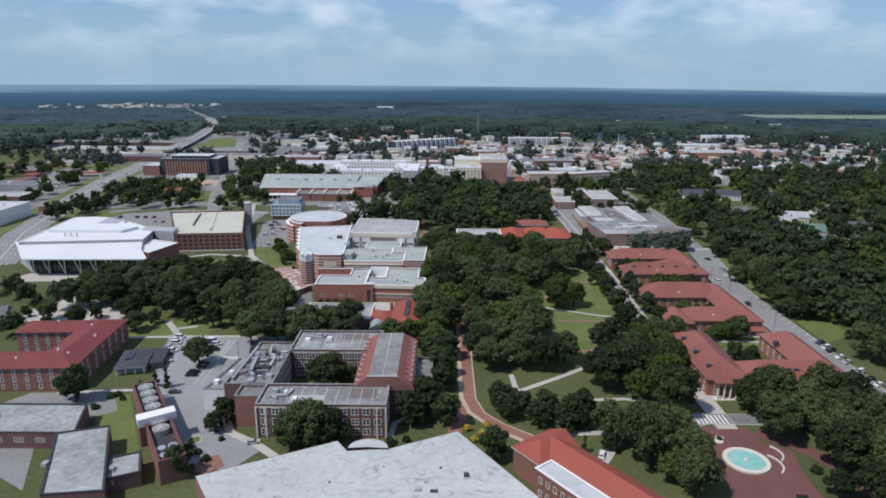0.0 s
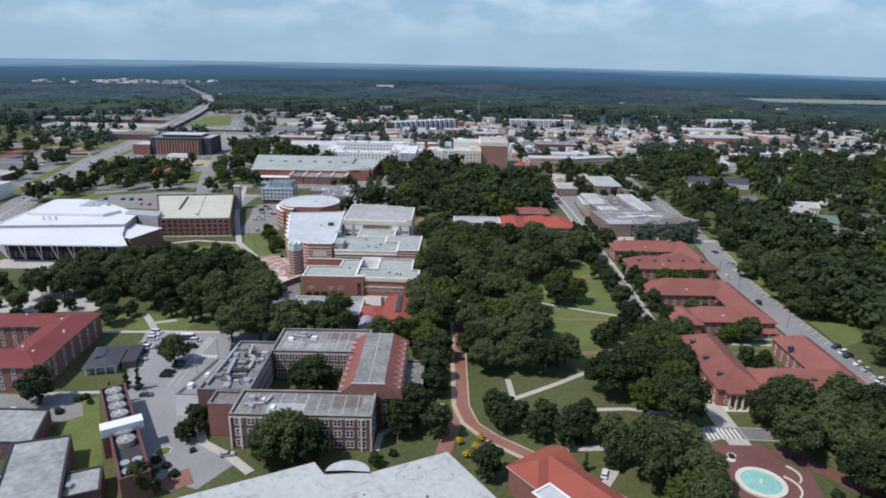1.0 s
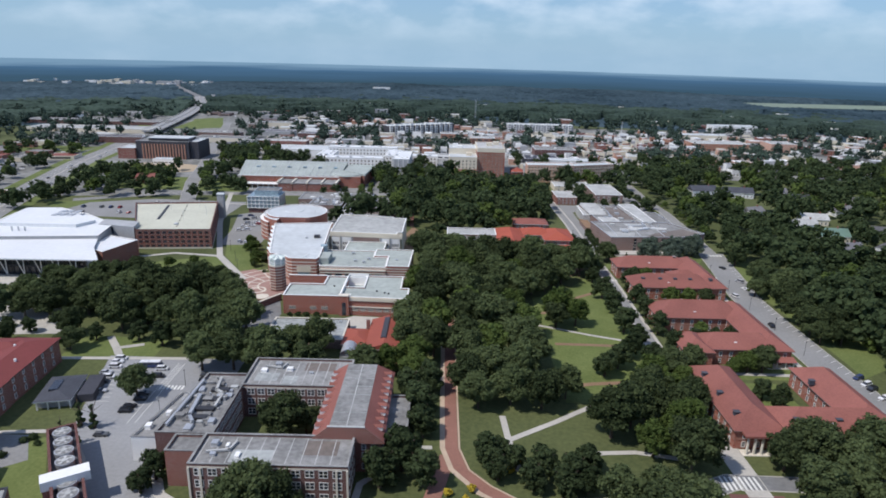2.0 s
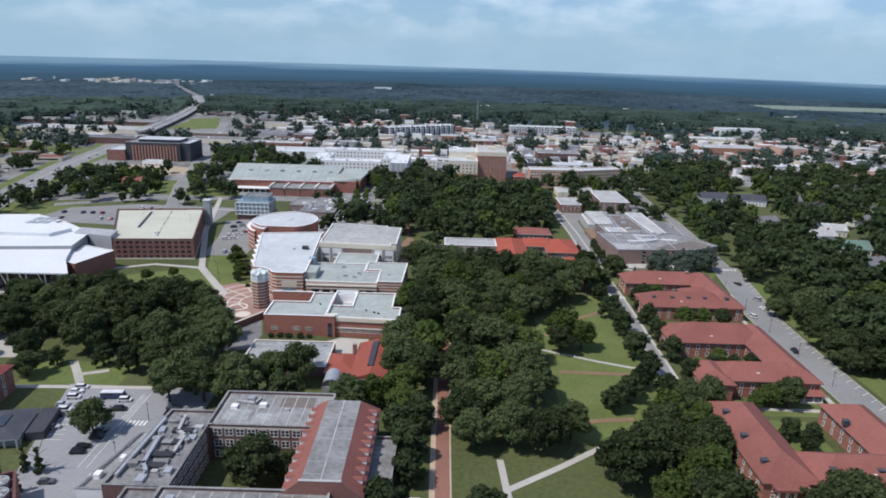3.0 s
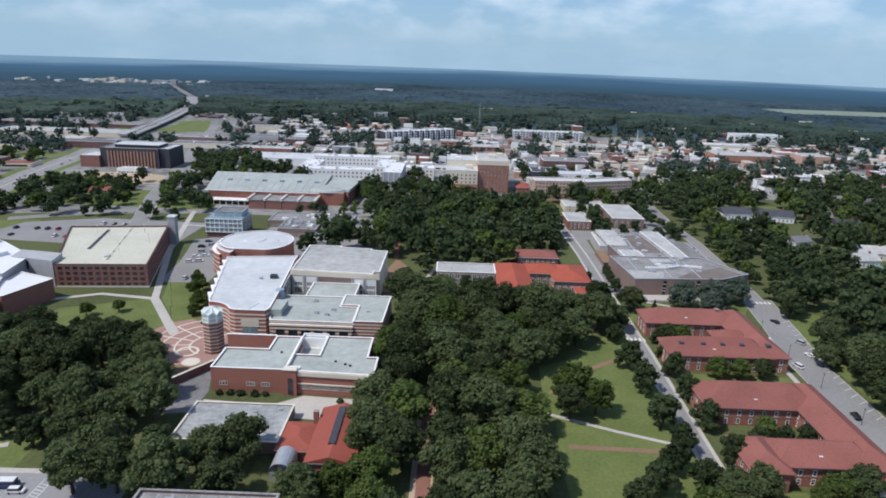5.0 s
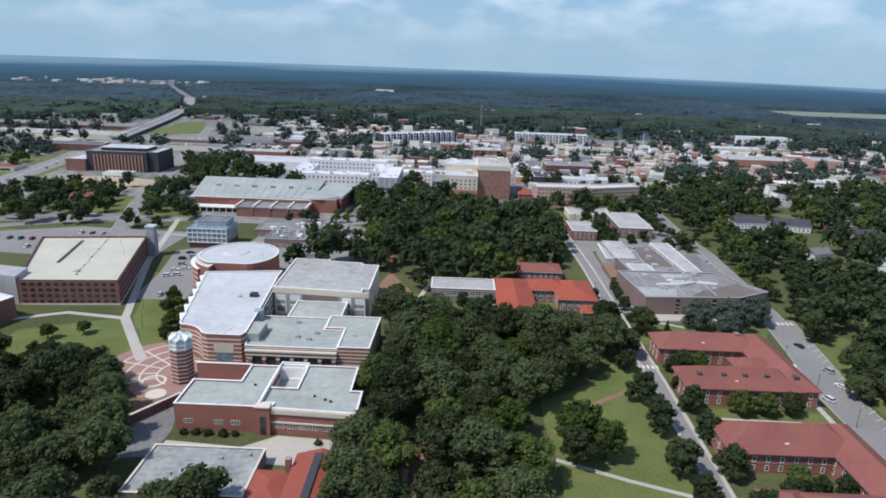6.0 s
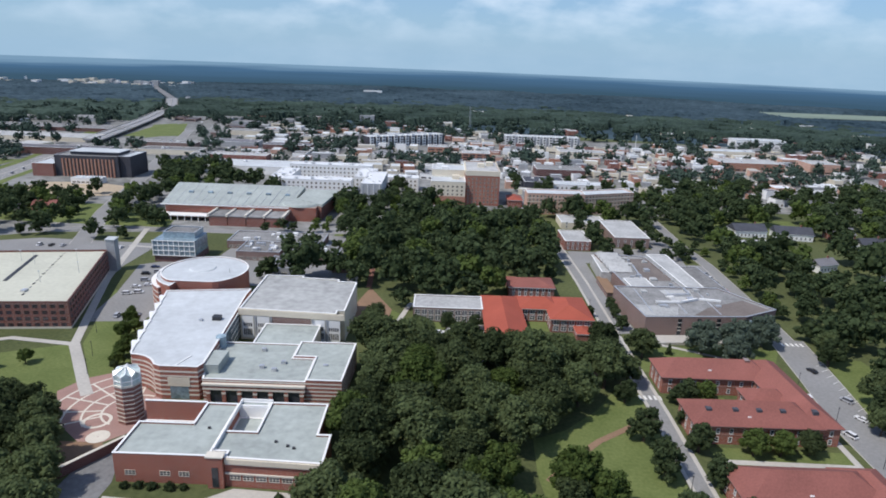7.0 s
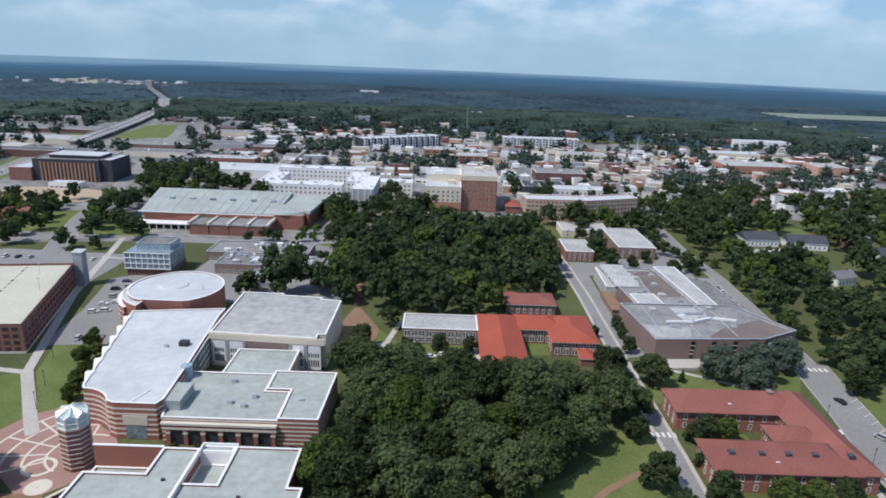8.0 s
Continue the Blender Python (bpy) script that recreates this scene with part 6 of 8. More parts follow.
# trees standing by themselves
for kind, x, y, s in (
    ("oak", -45, 191.5, 1.15), ("oak", -38, 190.5, 1.0), ("oak", -50, 190, 0.85), ("oak", -45, 228, 1.1), ("oak", -38, 232, 0.75), ("dark", -5, 214, 1.7), ("dark", 1.5, 207, 1.4), ("dark", -11, 206, 1.5), ("dark", -139, 222, 1.7),
    ("dark", -77, 207, 1.15), ("dark", -79, 201, 0.9), ("dark", -81, 176, 1.2), ("oak", -104, 253, 0.85), ("dark", -17, 190, 0.6),
    ("oak", 114, 218, 0.95), ("oak", 133, 214, 1.0), ("oak", 114, 199, 1.1), ("oak", 131, 192, 1.1), ("oak", 150, 217, 1.1), ("oak", 76, 168, 0.95), ("oak", 66, 184, 1.25), ("oak", 57, 196, 1.0), ("oak", 84, 216, 1.25), ("lime", 88, 232, 1.3),
    ("oak", 64, 234, 1.2), ("oak", 79, 246, 1.1), ("dark", 46, 209, 1.3), ("dark", 38, 213, 1.2), ("dark", 52, 214, 1.25), ("dark", 17, 186, 1.35), ("dark", 21, 217, 1.3), ("dark", 30, 216, 1.0), ("oak", 96, 250, 0.95), ("lime", 92, 258, 0.9), ("lime", 100, 268, 0.8), ("oak", 84, 258, 1.0),
    ("oak", 148, 200, 1.1), ("oak", 140, 205, 1.0), ("oak", 118, 168, 0.6), ("dark", 56, 191, 0.8), ("dark", 130, 255, 0.9), ("dark", 136, 262, 0.8), ("dark", 135, 286, 0.9),
    ("dark", 91.5, 388, 1.1), ("dark", 91, 363, 1.4), ("dark", 92, 344, 1.45), ("dark", 91, 320, 1.5), ("dark", 93, 305, 1.2), ("dark", 87, 295, 1.3), ("dark", 79, 284, 1.3), ("dark", 72, 277, 1.3), ("dark", 94, 286, 1.3), ("lime", 62, 331, 1.35), ("lime", 70, 327, 1.1), ("oak", 60, 323, 0.85),
    ("dark", 107.5, 358, 1.2), ("dark", 107.2, 339, 1.25), ("dark", 107, 320, 1.3), ("dark", 108, 300, 1.25), ("dark", 109, 374, 0.9), ("oak", 179, 322, 1.0), ("oak", 178, 312, 0.75), ("oak", 187, 311, 0.85), ("oak", 176, 371, 0.7), ("dark", 188, 424, 1.5),
    ("lime", 132, 283, 0.75), ("oak", 138, 283, 0.8), ("lime", 126, 282, 0.55), ("lime", 125, 357, 0.75), ("lime", 134, 357, 0.7), ("oak", 144, 358, 0.6), ("lime", 122, 390, 0.7), ("dark", 116, 391, 1.0), ("dark", 111, 388, 1.0), ("dark", 110, 364, 0.8),
    ("cedar", 137, 432, 1.35), ("cedar", 152, 434, 1.45), ("cedar", 168, 442, 1.3), ("cedar", 147, 422, 1.15), ("cone", 122, 430, 0.45), ("dark", 192, 448, 1.4), ("dark", 112, 432, 1.0), ("oak", 92, 428, 1.0), ("dark", 108, 470, 0.8), ("dark", 96, 470, 0.7),
    ("dark", -97, 418, 0.7), ("dark", -100, 410, 0.6), ("dark", -104, 400, 0.5), ("lime", -114, 428, 0.6), ("lime", -152, 396, 0.55), ("lime", -140, 402, 0.5), ("oak", -62, 562, 1.1), ("oak", -74, 556, 1.0), ("oak", -58, 508, 1.75), ("oak", -50, 514, 1.7), ("oak", -36, 512, 1.45), ("dark", -74, 508, 1.5), ("dark", -44, 562, 1.0), ("oak", 124, 592, 1.2), ("oak", 129, 578, 1.0), ("oak", 126, 606, 1.1), ("dark", 108, 455, 0.9), ("dark", 108.5, 480, 0.8), ("lime", -104, 402, 0.5), ("lime", -106, 410, 0.55), ("lime", -108, 418, 0.5), ("lime", -112, 434, 0.5), ("lime", -117, 441, 0.6), ("lime", -103, 413, 0.45), ("lime", -122, 452, 0.45), ("lime", -118, 432, 0.4),
    ("spire", -114, 234, 1.25), ("spire", -109, 233, 1.25), ("spire", -110, 224, 1.0), ("spire", -117, 228, 0.8), ("spire", 47, 190, 0.9), ("oak", -46, 291, 1.1), ("oak", -54, 286, 1.0), ("lime", -14, 275, 1.0), ("lime", -5, 280, 1.1), ("oak", -24, 271, 0.95),
    ("dark", -1, 245, 1.5), ("dark", 0.5, 232, 1.4), ("dark", 2, 262, 1.5), ("dark", -5, 254, 1.5), ("lime", -4, 268, 1.0), ("cone", 70, 545, 0.9), ("dark", 84, 520, 1.2), ("oak", -150, 332, 1.0), ("dark", 25, 449, 1.0), ("dark", 38, 449, 0.9), ("oak", 187, 389, 1.05), ("oak", 193, 338, 1.4), ("oak", 190, 428, 0.9), ("oak", 207, 352, 1.5), ("oak", 199, 322, 1.35), ("lime", 214, 372, 1.3), ("oak", 203, 406, 1.2), ("oak", 203, 272, 1.1), ("oak", 188, 262, 1.2), ("oak", 200, 244, 1.3), ("lime", 186, 230, 1.0), ("oak", 198, 436, 1.3), ("oak", 213, 392, 1.3), ("oak", 91, 413, 0.95), ("oak", 109, 426, 0.9), ("oak", 96, 402, 0.8), ("lime", 88, 268, 1.1), ("oak", 98, 276, 0.9), ("oak", 108, 282, 0.8),
    ("oak", 50, 411, 1.1), ("oak", 61, 416, 1.0), ("oak", 72, 414, 1.0), ("dark", 12, 446, 0.9), ("lime", 16, 441, 0.6), ("oak", -8, 452, 0.8), ("oak", 2, 474, 0.9),
    ("oak", 183, 352, 1.15), ("oak", 188, 362, 1.3), ("oak", 180, 334, 1.0), ("oak", 186, 322, 1.05), ("oak", 206, 334, 1.3), ("oak", 202, 368, 1.3), ("lime", 208, 312, 0.9), ("lime", 196, 306, 0.55), ("lime", 214, 300, 1.0), ("oak", 216, 326, 1.2), ("oak", 207, 290, 0.9), ("dark", 186, 374, 1.5), ("dark", 184, 381, 1.6),
    ("dark", 120, 310, 0.9), ("dark", 131, 313, 0.8), ("lime", 125, 316, 0.6), ("dark", 137, 311, 0.9), ("oak", 128, 232, 0.55), ("oak", 124, 221, 1.1), ("oak", 142, 222, 1.1), ("dark", 128, 262, 1.0), ("oak", 86, 398, 1.3), ("oak", 73, 384, 1.15), ("oak", 62, 372, 1.1), ("oak", 80, 404, 1.1), ("oak", 54, 366, 1.0),
    ("oak", 76, 191, 1.1), ("oak", 69, 197, 1.0), ("oak", 79, 179, 1.0), ("lime", 72, 175, 0.9), ("oak", 72, 240, 1.1), ("oak", 90, 243, 1.05), ("lime", 99, 256, 0.9), ("dark", 43, 203, 1.2), ("dark", 34, 206, 1.1), ("dark", 50, 205, 1.1), ("dark", 26, 221, 0.9), ("dark", 24, 210, 1.0), ("lime", 75, 224, 1.0),
    ("oak", -104, 352, 1.0), ("oak", -113, 361, 0.95), ("oak", -97, 341, 0.95), ("oak", -124, 368, 0.85), ("oak", -107, 343, 1.0), ("oak", -135, 371, 0.75), ("dark", -146, 378, 0.8),
    ("oak", -336, 606, 0.9), ("oak", -324, 582, 0.8), ("oak", -342, 640, 1.0), ("oak", -352, 672, 0.9), ("dark", -316, 566, 1.0), ("oak", -402, 640, 1.0), ("oak", -396, 612, 0.9), ("oak", -412, 690, 1.1), ("oak", -424, 730, 1.1), ("oak", -418, 770, 1.0), ("oak", -204, 572, 1.1), ("dark", -186, 574, 1.0), ("oak", -244, 578, 0.9), ("oak", -277, 572, 0.8),
    ("oak", 128, 568, 0.9), ("oak", 131, 622, 1.0), ("oak", 122, 628, 0.9), ("oak", 169, 604, 0.9), ("oak", 171, 624, 1.0), ("dark", 166, 566, 1.1), ("dark", 142, 572, 1.0), ("oak", 128, 652, 1.0), ("dark", 154, 586, 1.0), ("oak", 98, 690, 1.1),
    ("oak", -172, 752, 1.5), ("oak", -160, 748, 1.3), ("oak", -148, 746, 1.6), ("dark", -137, 742, 1.1), ("oak", -127, 734, 1.2), ("dark", -118, 728, 0.9), ("oak", -52, 676, 1.7), ("oak", -58, 668, 1.3), ("lime", -70, 624, 0.6), ("lime", -61, 626, 0.65), ("lime", -52, 628, 0.7), ("lime", -44, 630, 0.6),
    ("oak", 20, 251, 0.95), ("oak", 32, 254, 1.05), ("oak", 43, 251, 1.0), ("oak", 53, 259, 0.9), ("oak", 37, 270, 1.15), ("oak", 25, 269, 1.05),
    ("oak", 206, 452, 1.25), ("oak", 214, 440, 1.2), ("oak", 222, 462, 1.4), ("oak", 236, 446, 1.3), ("oak", 204, 472, 1.1), ("oak", 226, 428, 1.3), ("oak", 246, 430, 1.4), ("oak", 212, 488, 1.2), ("oak", 230, 482, 1.3), ("oak", 240, 404, 1.4), ("oak", 226, 402, 1.2), ("oak", 258, 410, 1.4), ("oak", 236, 372, 1.3), ("oak", 228, 352, 1.2),
):
    tree(kind, x, y, s)
for x, y, s in ((-67, 331, 1.3), (-63, 331.2, 1.4), (-59, 331, 1.5), (-54, 331, 1.6), (-50, 331, 1.3), (-22, 328, 1.3), (-16, 328, 1.3), (-127, 224, 1.4), (-129, 216, 1.5), (-125, 226, 1.5), (-122, 223, 1.2), (-84, 190, 1.6), (-80, 188, 1.3), (-76, 184, 1.5), (-88, 183, 1.8), (-86, 178, 1.4),
                (-75, 196, 1.1), (-12, 196, 1.4), (-20, 200, 1.1), (95, 198, 1.1), (118, 180, 1.8), (122, 172, 1.8), (106, 165, 1.8), (98, 160, 1.6), (-92, 402, 1.3), (-96, 392, 1.2), (-101, 425, 1.3), (-57, 376, 1.2), (-50, 376, 1.2), (-44, 375, 1.3), (-38, 376, 1.2), (-30, 376, 1.4), (-20, 375, 1.6), (126, 413, 1.0)):
    shrub(x, y, s)
for x, y in ((14, 200), (11, 196), (9, 203), (16, 205), (28, 214), (32, 219)):
    shrub(x, y, 1.3, True)

WOOD = ["oak", "oak", "oak", "lime"]
grove([(-9, 300), (8, 268), (14, 260), (24, 255), (46, 258), (50, 264), (44, 285), (45, 306), (45, 334), (50, 358), (66, 374), (78, 394), (88, 408), (62, 420), (38, 410), (4, 424), (-8, 424), (-7, 330)], 10.2, WOOD, 1.05, 1.5, 1, 7000)
grove([(-158, 326), (-150, 350), (-122, 356), (-96, 338), (-84, 326), (-76, 300), (-36, 284), (-36, 272), (-86, 270), (-96, 286), (-126, 300)], 10.4, ["oak", "oak", "oak", "dark"], 0.85, 1.3, 3, 5000)
grove([(-205, 322), (-196, 375), (-186, 392), (-150, 368), (-152, 332), (-168, 318)], 8.5, ["oak", "oak", "dark"], 0.9, 1.15, 5, 800)
grove([(-215, 345), (-160, 312), (-140, 300), (-150, 290), (-136, 282), (-140, 276), (-152, 300), (-200, 290), (-230, 330)], 11, ["oak", "dark"], 0.65, 0.95, 4, 500)
grove([(160, 225), (162, 180), (120, 160), (126, 205)], 10, ["oak"], 0.9, 1.15, 12, 400)
grove([(-34, 548), (-24, 585), (10, 668), (44, 640), (95, 662), (93, 574), (82, 496), (60, 498), (40, 482), (8, 480), (-8, 500), (-22, 458), (-24, 500)], 11.0, WOOD, 1.3, 1.8, 2, 6000)
grove([(186, 250), (186, 300), (206, 335), (212, 372), (204, 395), (212, 436), (200, 470), (196, 560), (200, 660), (330, 690), (430, 640), (420, 420), (330, 300), (250, 200), (190, 200)], 12.5, WOOD + ["oak"], 1.1, 1.8, 6, 5000, 34)
grove([(184, 458), (184, 470), (196, 470), (196, 600), (176, 600), (174, 562), (184, 562)], 7, ["oak", "lime", "dark"], 0.6, 0.95, 31, 400)
grove([(100, 668), (205, 640), (230, 660), (300, 700), (290, 760), (190, 735), (186, 735), (100, 678)], 11.5, WOOD, 1.2, 1.6, 7, 1500)
grove([(-305, 705), (-262, 700), (-215, 590), (-170, 600), (-200, 640), (-212, 700), (-240, 760), (-272, 830), (-230, 870), (-190, 800), (-160, 720), (-206, 700)], 11.5, WOOD, 1.1, 1.5, 8, 1500)
grove([(-260, 600), (-330, 660), (-310, 690), (-240, 690), (-200, 610)], 19, ["oak", "oak", "dark"], 0.8, 1.25, 9, 700)
grove([(-66, 696), (-40, 560), (-20, 600), (0, 660), (4, 700), (-20, 760), (-50, 700)], 11, WOOD, 1.0, 1.4, 10, 900)
grove([(-300, 330), (-240, 350), (-220, 300), (-200, 280), (-260, 240)], 12, ["oak", "dark"], 0.7, 1.0, 13, 400)
grove([(330, 690), (420, 650), (560, 560), (620, 700), (560, 820), (400, 800), (330, 760)], 13, WOOD, 1.1, 1.6, 14, 1200, 40)
grove([(-112, 560), (-96, 610), (-60, 612), (-60, 600), (-100, 600)], 8, ["lime", "oak"], 0.55, 0.75, 15, 300)
grove([(105, 950), (140, 950), (140, 985), (105, 985)], 9, WOOD, 0.9, 1.2, 32, 200)
grove([(235, 770), (330, 790), (345, 880), (290, 900), (240, 850)], 12, WOOD, 0.95, 1.3, 33, 400)
grove([(340, 860), (420, 850), (480, 900), (400, 925)], 13, WOOD, 0.8, 1.1, 34, 200)
grove([(-150, 1000), (-100, 1000), (-90, 1060), (-140, 1060)], 12, WOOD, 0.9, 1.2, 35, 200)
grove([(-40, 880), (40, 880), (60, 940), (-30, 950)], 12, WOOD, 0.9, 1.2, 36, 200)
grove([(100, 735), (110, 760), (230, 790), (300, 800), (420, 880), (300, 860), (120, 780)], 15, WOOD, 0.7, 1.0, 16, 300)

# ---- parked cars ----


def car_meshes(tag, length, width, height, van):
    body = Shape()
    L, w = length / 2, width / 2
    side = [(-L, 0.35), (L, 0.35), (L, 0.75), (L * 0.92, 0.9), (L * 0.45, 0.98), (-L * 0.9, 1.0), (-L, 0.85)]
    k, n = 0, len(side)
    body.v += [(x, -w, z) for x, z in side] + [(x, w, z) for x, z in side]
    body.f += [tuple(range(n)), tuple(reversed(range(n, 2 * n)))] + [(i, n + i, n + (i + 1) % n, (i + 1) % n) for i in range(n)]
    top = Shape()
    xs = (-L * 0.88, -L * 0.72, L * (0.45 if van else 0.1), L * (0.7 if van else 0.42))
    top.v += [(xs[0], -w * 0.92, 0.98), (xs[3], -w * 0.92, 0.98), (xs[3], w * 0.92, 0.98), (xs[0], w * 0.92, 0.98)]
    top.v += [(xs[1], -w * 0.76, height - 0.06), (xs[2], -w * 0.76, height - 0.06), (xs[2], w * 0.76, height - 0.06), (xs[1], w * 0.76, height - 0.06)]
    top.f += [(0, 1, 5, 4), (1, 2, 6, 5), (2, 3, 7, 6), (3, 0, 4, 7), (4, 5, 6, 7)]
    roof = Shape().box(xs[1], -w * 0.77, height - 0.07, xs[2], w * 0.77, height)
    wheel = Shape()
    for i in range(12):
        a, b = 2 * math.pi * i / 12, 2 * math.pi * (i + 1) / 12
        p, q = (0.33 * math.cos(a), 0.33 * math.sin(a)), (0.33 * math.cos(b), 0.33 * math.sin(b))
        wheel.face([(p[0], -0.11, p[1]), (q[0], -0.11, q[1]), (q[0], 0.11, q[1]), (p[0], 0.11, p[1])])
        wheel.face([(0, -0.11, 0), (q[0], -0.11, q[1]), (p[0], -0.11, p[1])]).face([(0, 0.11, 0), (p[0], 0.11, p[1]), (q[0], 0.11, q[1])])
    return body, top.mesh("cabin", GLASS), roof, wheel.mesh("wheel", RUBBER), L, w


PAINTS = {c: surface(c + " car paint", v, 0.3, 0.04, 0.3, 2.0, metal=0.1, spec=0.5) for c, v in (("white", (0.75, 0.75, 0.75)), ("silver", (0.42, 0.43, 0.45)), ("black", (0.015, 0.015, 0.018)), ("grey", (0.10, 0.105, 0.11)), ("red", (0.35, 0.02, 0.02)), ("blue", (0.03, 0.05, 0.13)))}
CARS = {}
for style, dims in (("saloon", (4.6, 1.82, 1.45, False)), ("van", (4.8, 1.9, 1.78, True))):
    body, cabin, roof, wheel, L, w = car_meshes(style, *dims)
    for c, m in PAINTS.items():
        CARS[style, c] = (body.mesh("body", m), cabin, roof.mesh("car_roof", m), wheel, L, w)


def car(style, colour, x, y, rz, z=0.12):
    body, cabin, roof, wheel, L, w = CARS[style, colour]
    e = thing("car", f"{colour} parked {'van' if style == 'van' else 'saloon car'} on asphalt", "car", x, y, z, rz)
    b = part("body", body, None, e)
    part("cabin_glass", cabin, None, e)
    part("car_roof", roof, None, e)
    for sx in (-0.62, 0.62):
        for sy in (-1, 1):
            o = part("wheel", wheel, None, e)
            o.location = (sx * L, sy * (w - 0.1), 0.33)


random.seed(21)
shades = ["white", "white", "silver", "silver", "grey", "black", "black", "red", "blue"]
for st, c, x, y, rz in (("saloon", "silver", -63.5, 194, 14), ("saloon", "grey", -104.5, 228.5, 5), ("saloon", "black", -122, 263, 5), ("van", "white", -121.5, 266.5, 5), ("saloon", "silver", -124, 270, 5), ("van", "white", -123, 275, 5), ("saloon", "white", -124, 279, 5),
                          ("saloon", "silver", -122, 253, 20), ("van", "black", -103, 268, 5), ("saloon", "black", -103.5, 246, 5), ("van", "black", -103.5, 243, 5), ("van", "black", -84, 266, 5), ("van", "white", -104, 274, 5), ("van", "white", -141, 208.5, 70), ("van", "white", -137, 203, 70), ("saloon", "white", -146, 216, 75),
                          ("van", "white", 164, 395, 80), ("saloon", "black", 178, 418, 110), ("saloon", "white", 175.5, 381, 118), ("van", "white", 164.8, 370, 112), ("van", "black", 165.5, 331, 85), ("van", "silver", 178, 394, 120), ("saloon", "white", 52.5, 188, 70), ("saloon", "white", 27, 446, 0), ("van", "white", 32, 446, 0), ("saloon", "white", 22, 444, 0)):
    car(st, c, x, y, rz)
for i in range(15):
    y = 205 + i * 5.2 + (1.5 if i % 4 == 0 else 0)
    if i not in (5, 9):
        car(random.choice(("saloon", "van")), random.choice(shades), 175.6, y + 1.8, 205)
for x, y in ((-137, 478), (-132, 480), (-137, 488), (-132, 491), (-137, 498), (-141, 508), (-136, 512), (-131, 500), (-128, 450), (-124, 450), (-119, 450), (-141, 520)):
    car(random.choice(("saloon", "van")), random.choice(shades), x, y, 10 if y > 460 else 95)
for i in range(16):
    car(random.choice(("saloon", "van")), random.choice(shades), -278 + i * 7.2, 520 + random.choice((0, 16, 34)), 90)
for i in range(10):
    car(random.choice(("saloon", "van")), random.choice(shades), 181, 474 + i * 7.5, 10)
for i in range(16):
    t = random.uniform(0.05, 0.95)
    car(random.choice(("saloon", "van")), random.choice(shades), -330 - 74 * t + random.choice((-6, 5)), 490 + 330 * t, 102)
car("saloon", "red", -128, 496, 0)


def shuttle_bus(x, y, rz):
    e = thing("shuttle_bus", "dark blue parked shuttle bus with a white roof", "bus", x, y, 0.08, rz)
    hull = Shape().box(-4.2, -1.2, 0.45, 4.2, 1.2, 1.5).box(-4.15, -1.16, 1.5, 3.7, 1.16, 2.6)
    body = part("body", hull, PAINTS["blue"], e)
    for side in (-1, 1):
        for k in range(5):
            part("side_window", Shape().box(-3.7 + k * 1.45, side * 1.17 - 0.03, 1.6, -2.45 + k * 1.45, side * 1.17 + 0.03, 2.35), GLASS, body)
    part("windscreen", Shape().box(3.69, -1.05, 1.55, 3.76, 1.05, 2.5), GLASS, body)
    part("bus_roof", Shape().box(-4.1, -1.14, 2.6, 3.65, 1.14, 2.75).box(-2.5, -0.7, 2.75, -0.8, 0.7, 2.95), PAINTS["white"], e)
    for sx in (-2.6, 2.7):
        for sy in (-1.08, 1.08):
            o = part("wheel", CARS["van", "white"][3], None, e)
            o.matrix_basis = pose(sx, sy, 0.45) @ Matrix.Diagonal((1.35, 1.6, 1.35, 1))


shuttle_bus(-109, 276, 4)
for x, y, c in ((-119, 256, "silver"), (-123, 262, "black"), (-124, 282, "white"), (-102, 251, "black"), (-102.5, 255, "grey"), (-85, 270, "grey"), (-133, 213, "white"), (-128.5, 207, "white")):
    car("van" if c == "white" else "saloon", c, x, y, 6 if y > 230 else 70)

# ---- town ----
random.seed(33)
BLOCKS = []


def town_block(x, y, w, d, h, wall, roof, label, rows=0, win=WIN_SASH, rz=0, category="building", name="town_building", cop=WHITE, units=2):
    e = thing(name, label, category, x, y, 0, rz)
    flat_block(e, rect(-w / 2, -d / 2, w / 2, d / 2), h, wall, roof, cop, parapet=0.3)
    if rows:
        step = (h - 1.0) / rows
        if y < 800 or name != "town_building":
            windows(e, win, (-w / 2, -d / 2), (w / 2, -d / 2), [0.8 + step * i for i in range(rows)], max(2, round(w / 4.2)), 0.8)
        else:
            for i in range(rows):
                for k in range(max(1, round(w / 9))):
                    xa = -w / 2 + w * (k + 0.15) / max(1, round(w / 9))
                    part("window", Shape().box(xa, -d / 2 - 0.08, 0.9 + step * i, xa + w * 0.7 / max(1, round(w / 9)), -d / 2 + 0.02, 0.9 + step * i + 1.5), GLASS, e)
    for i in range(units):
        roof_box(e, "roof_unit", random.uniform(-w * 0.35, w * 0.35), random.uniform(-d * 0.35, d * 0.35), h - 0.3, random.uniform(1.5, 3.5), random.uniform(1.5, 3.5), random.uniform(0.8, 1.8), random.choice((METAL, WHITE)))
    BLOCKS.append((x - w / 2, y - d / 2, x + w / 2, y + d / 2))
    return e


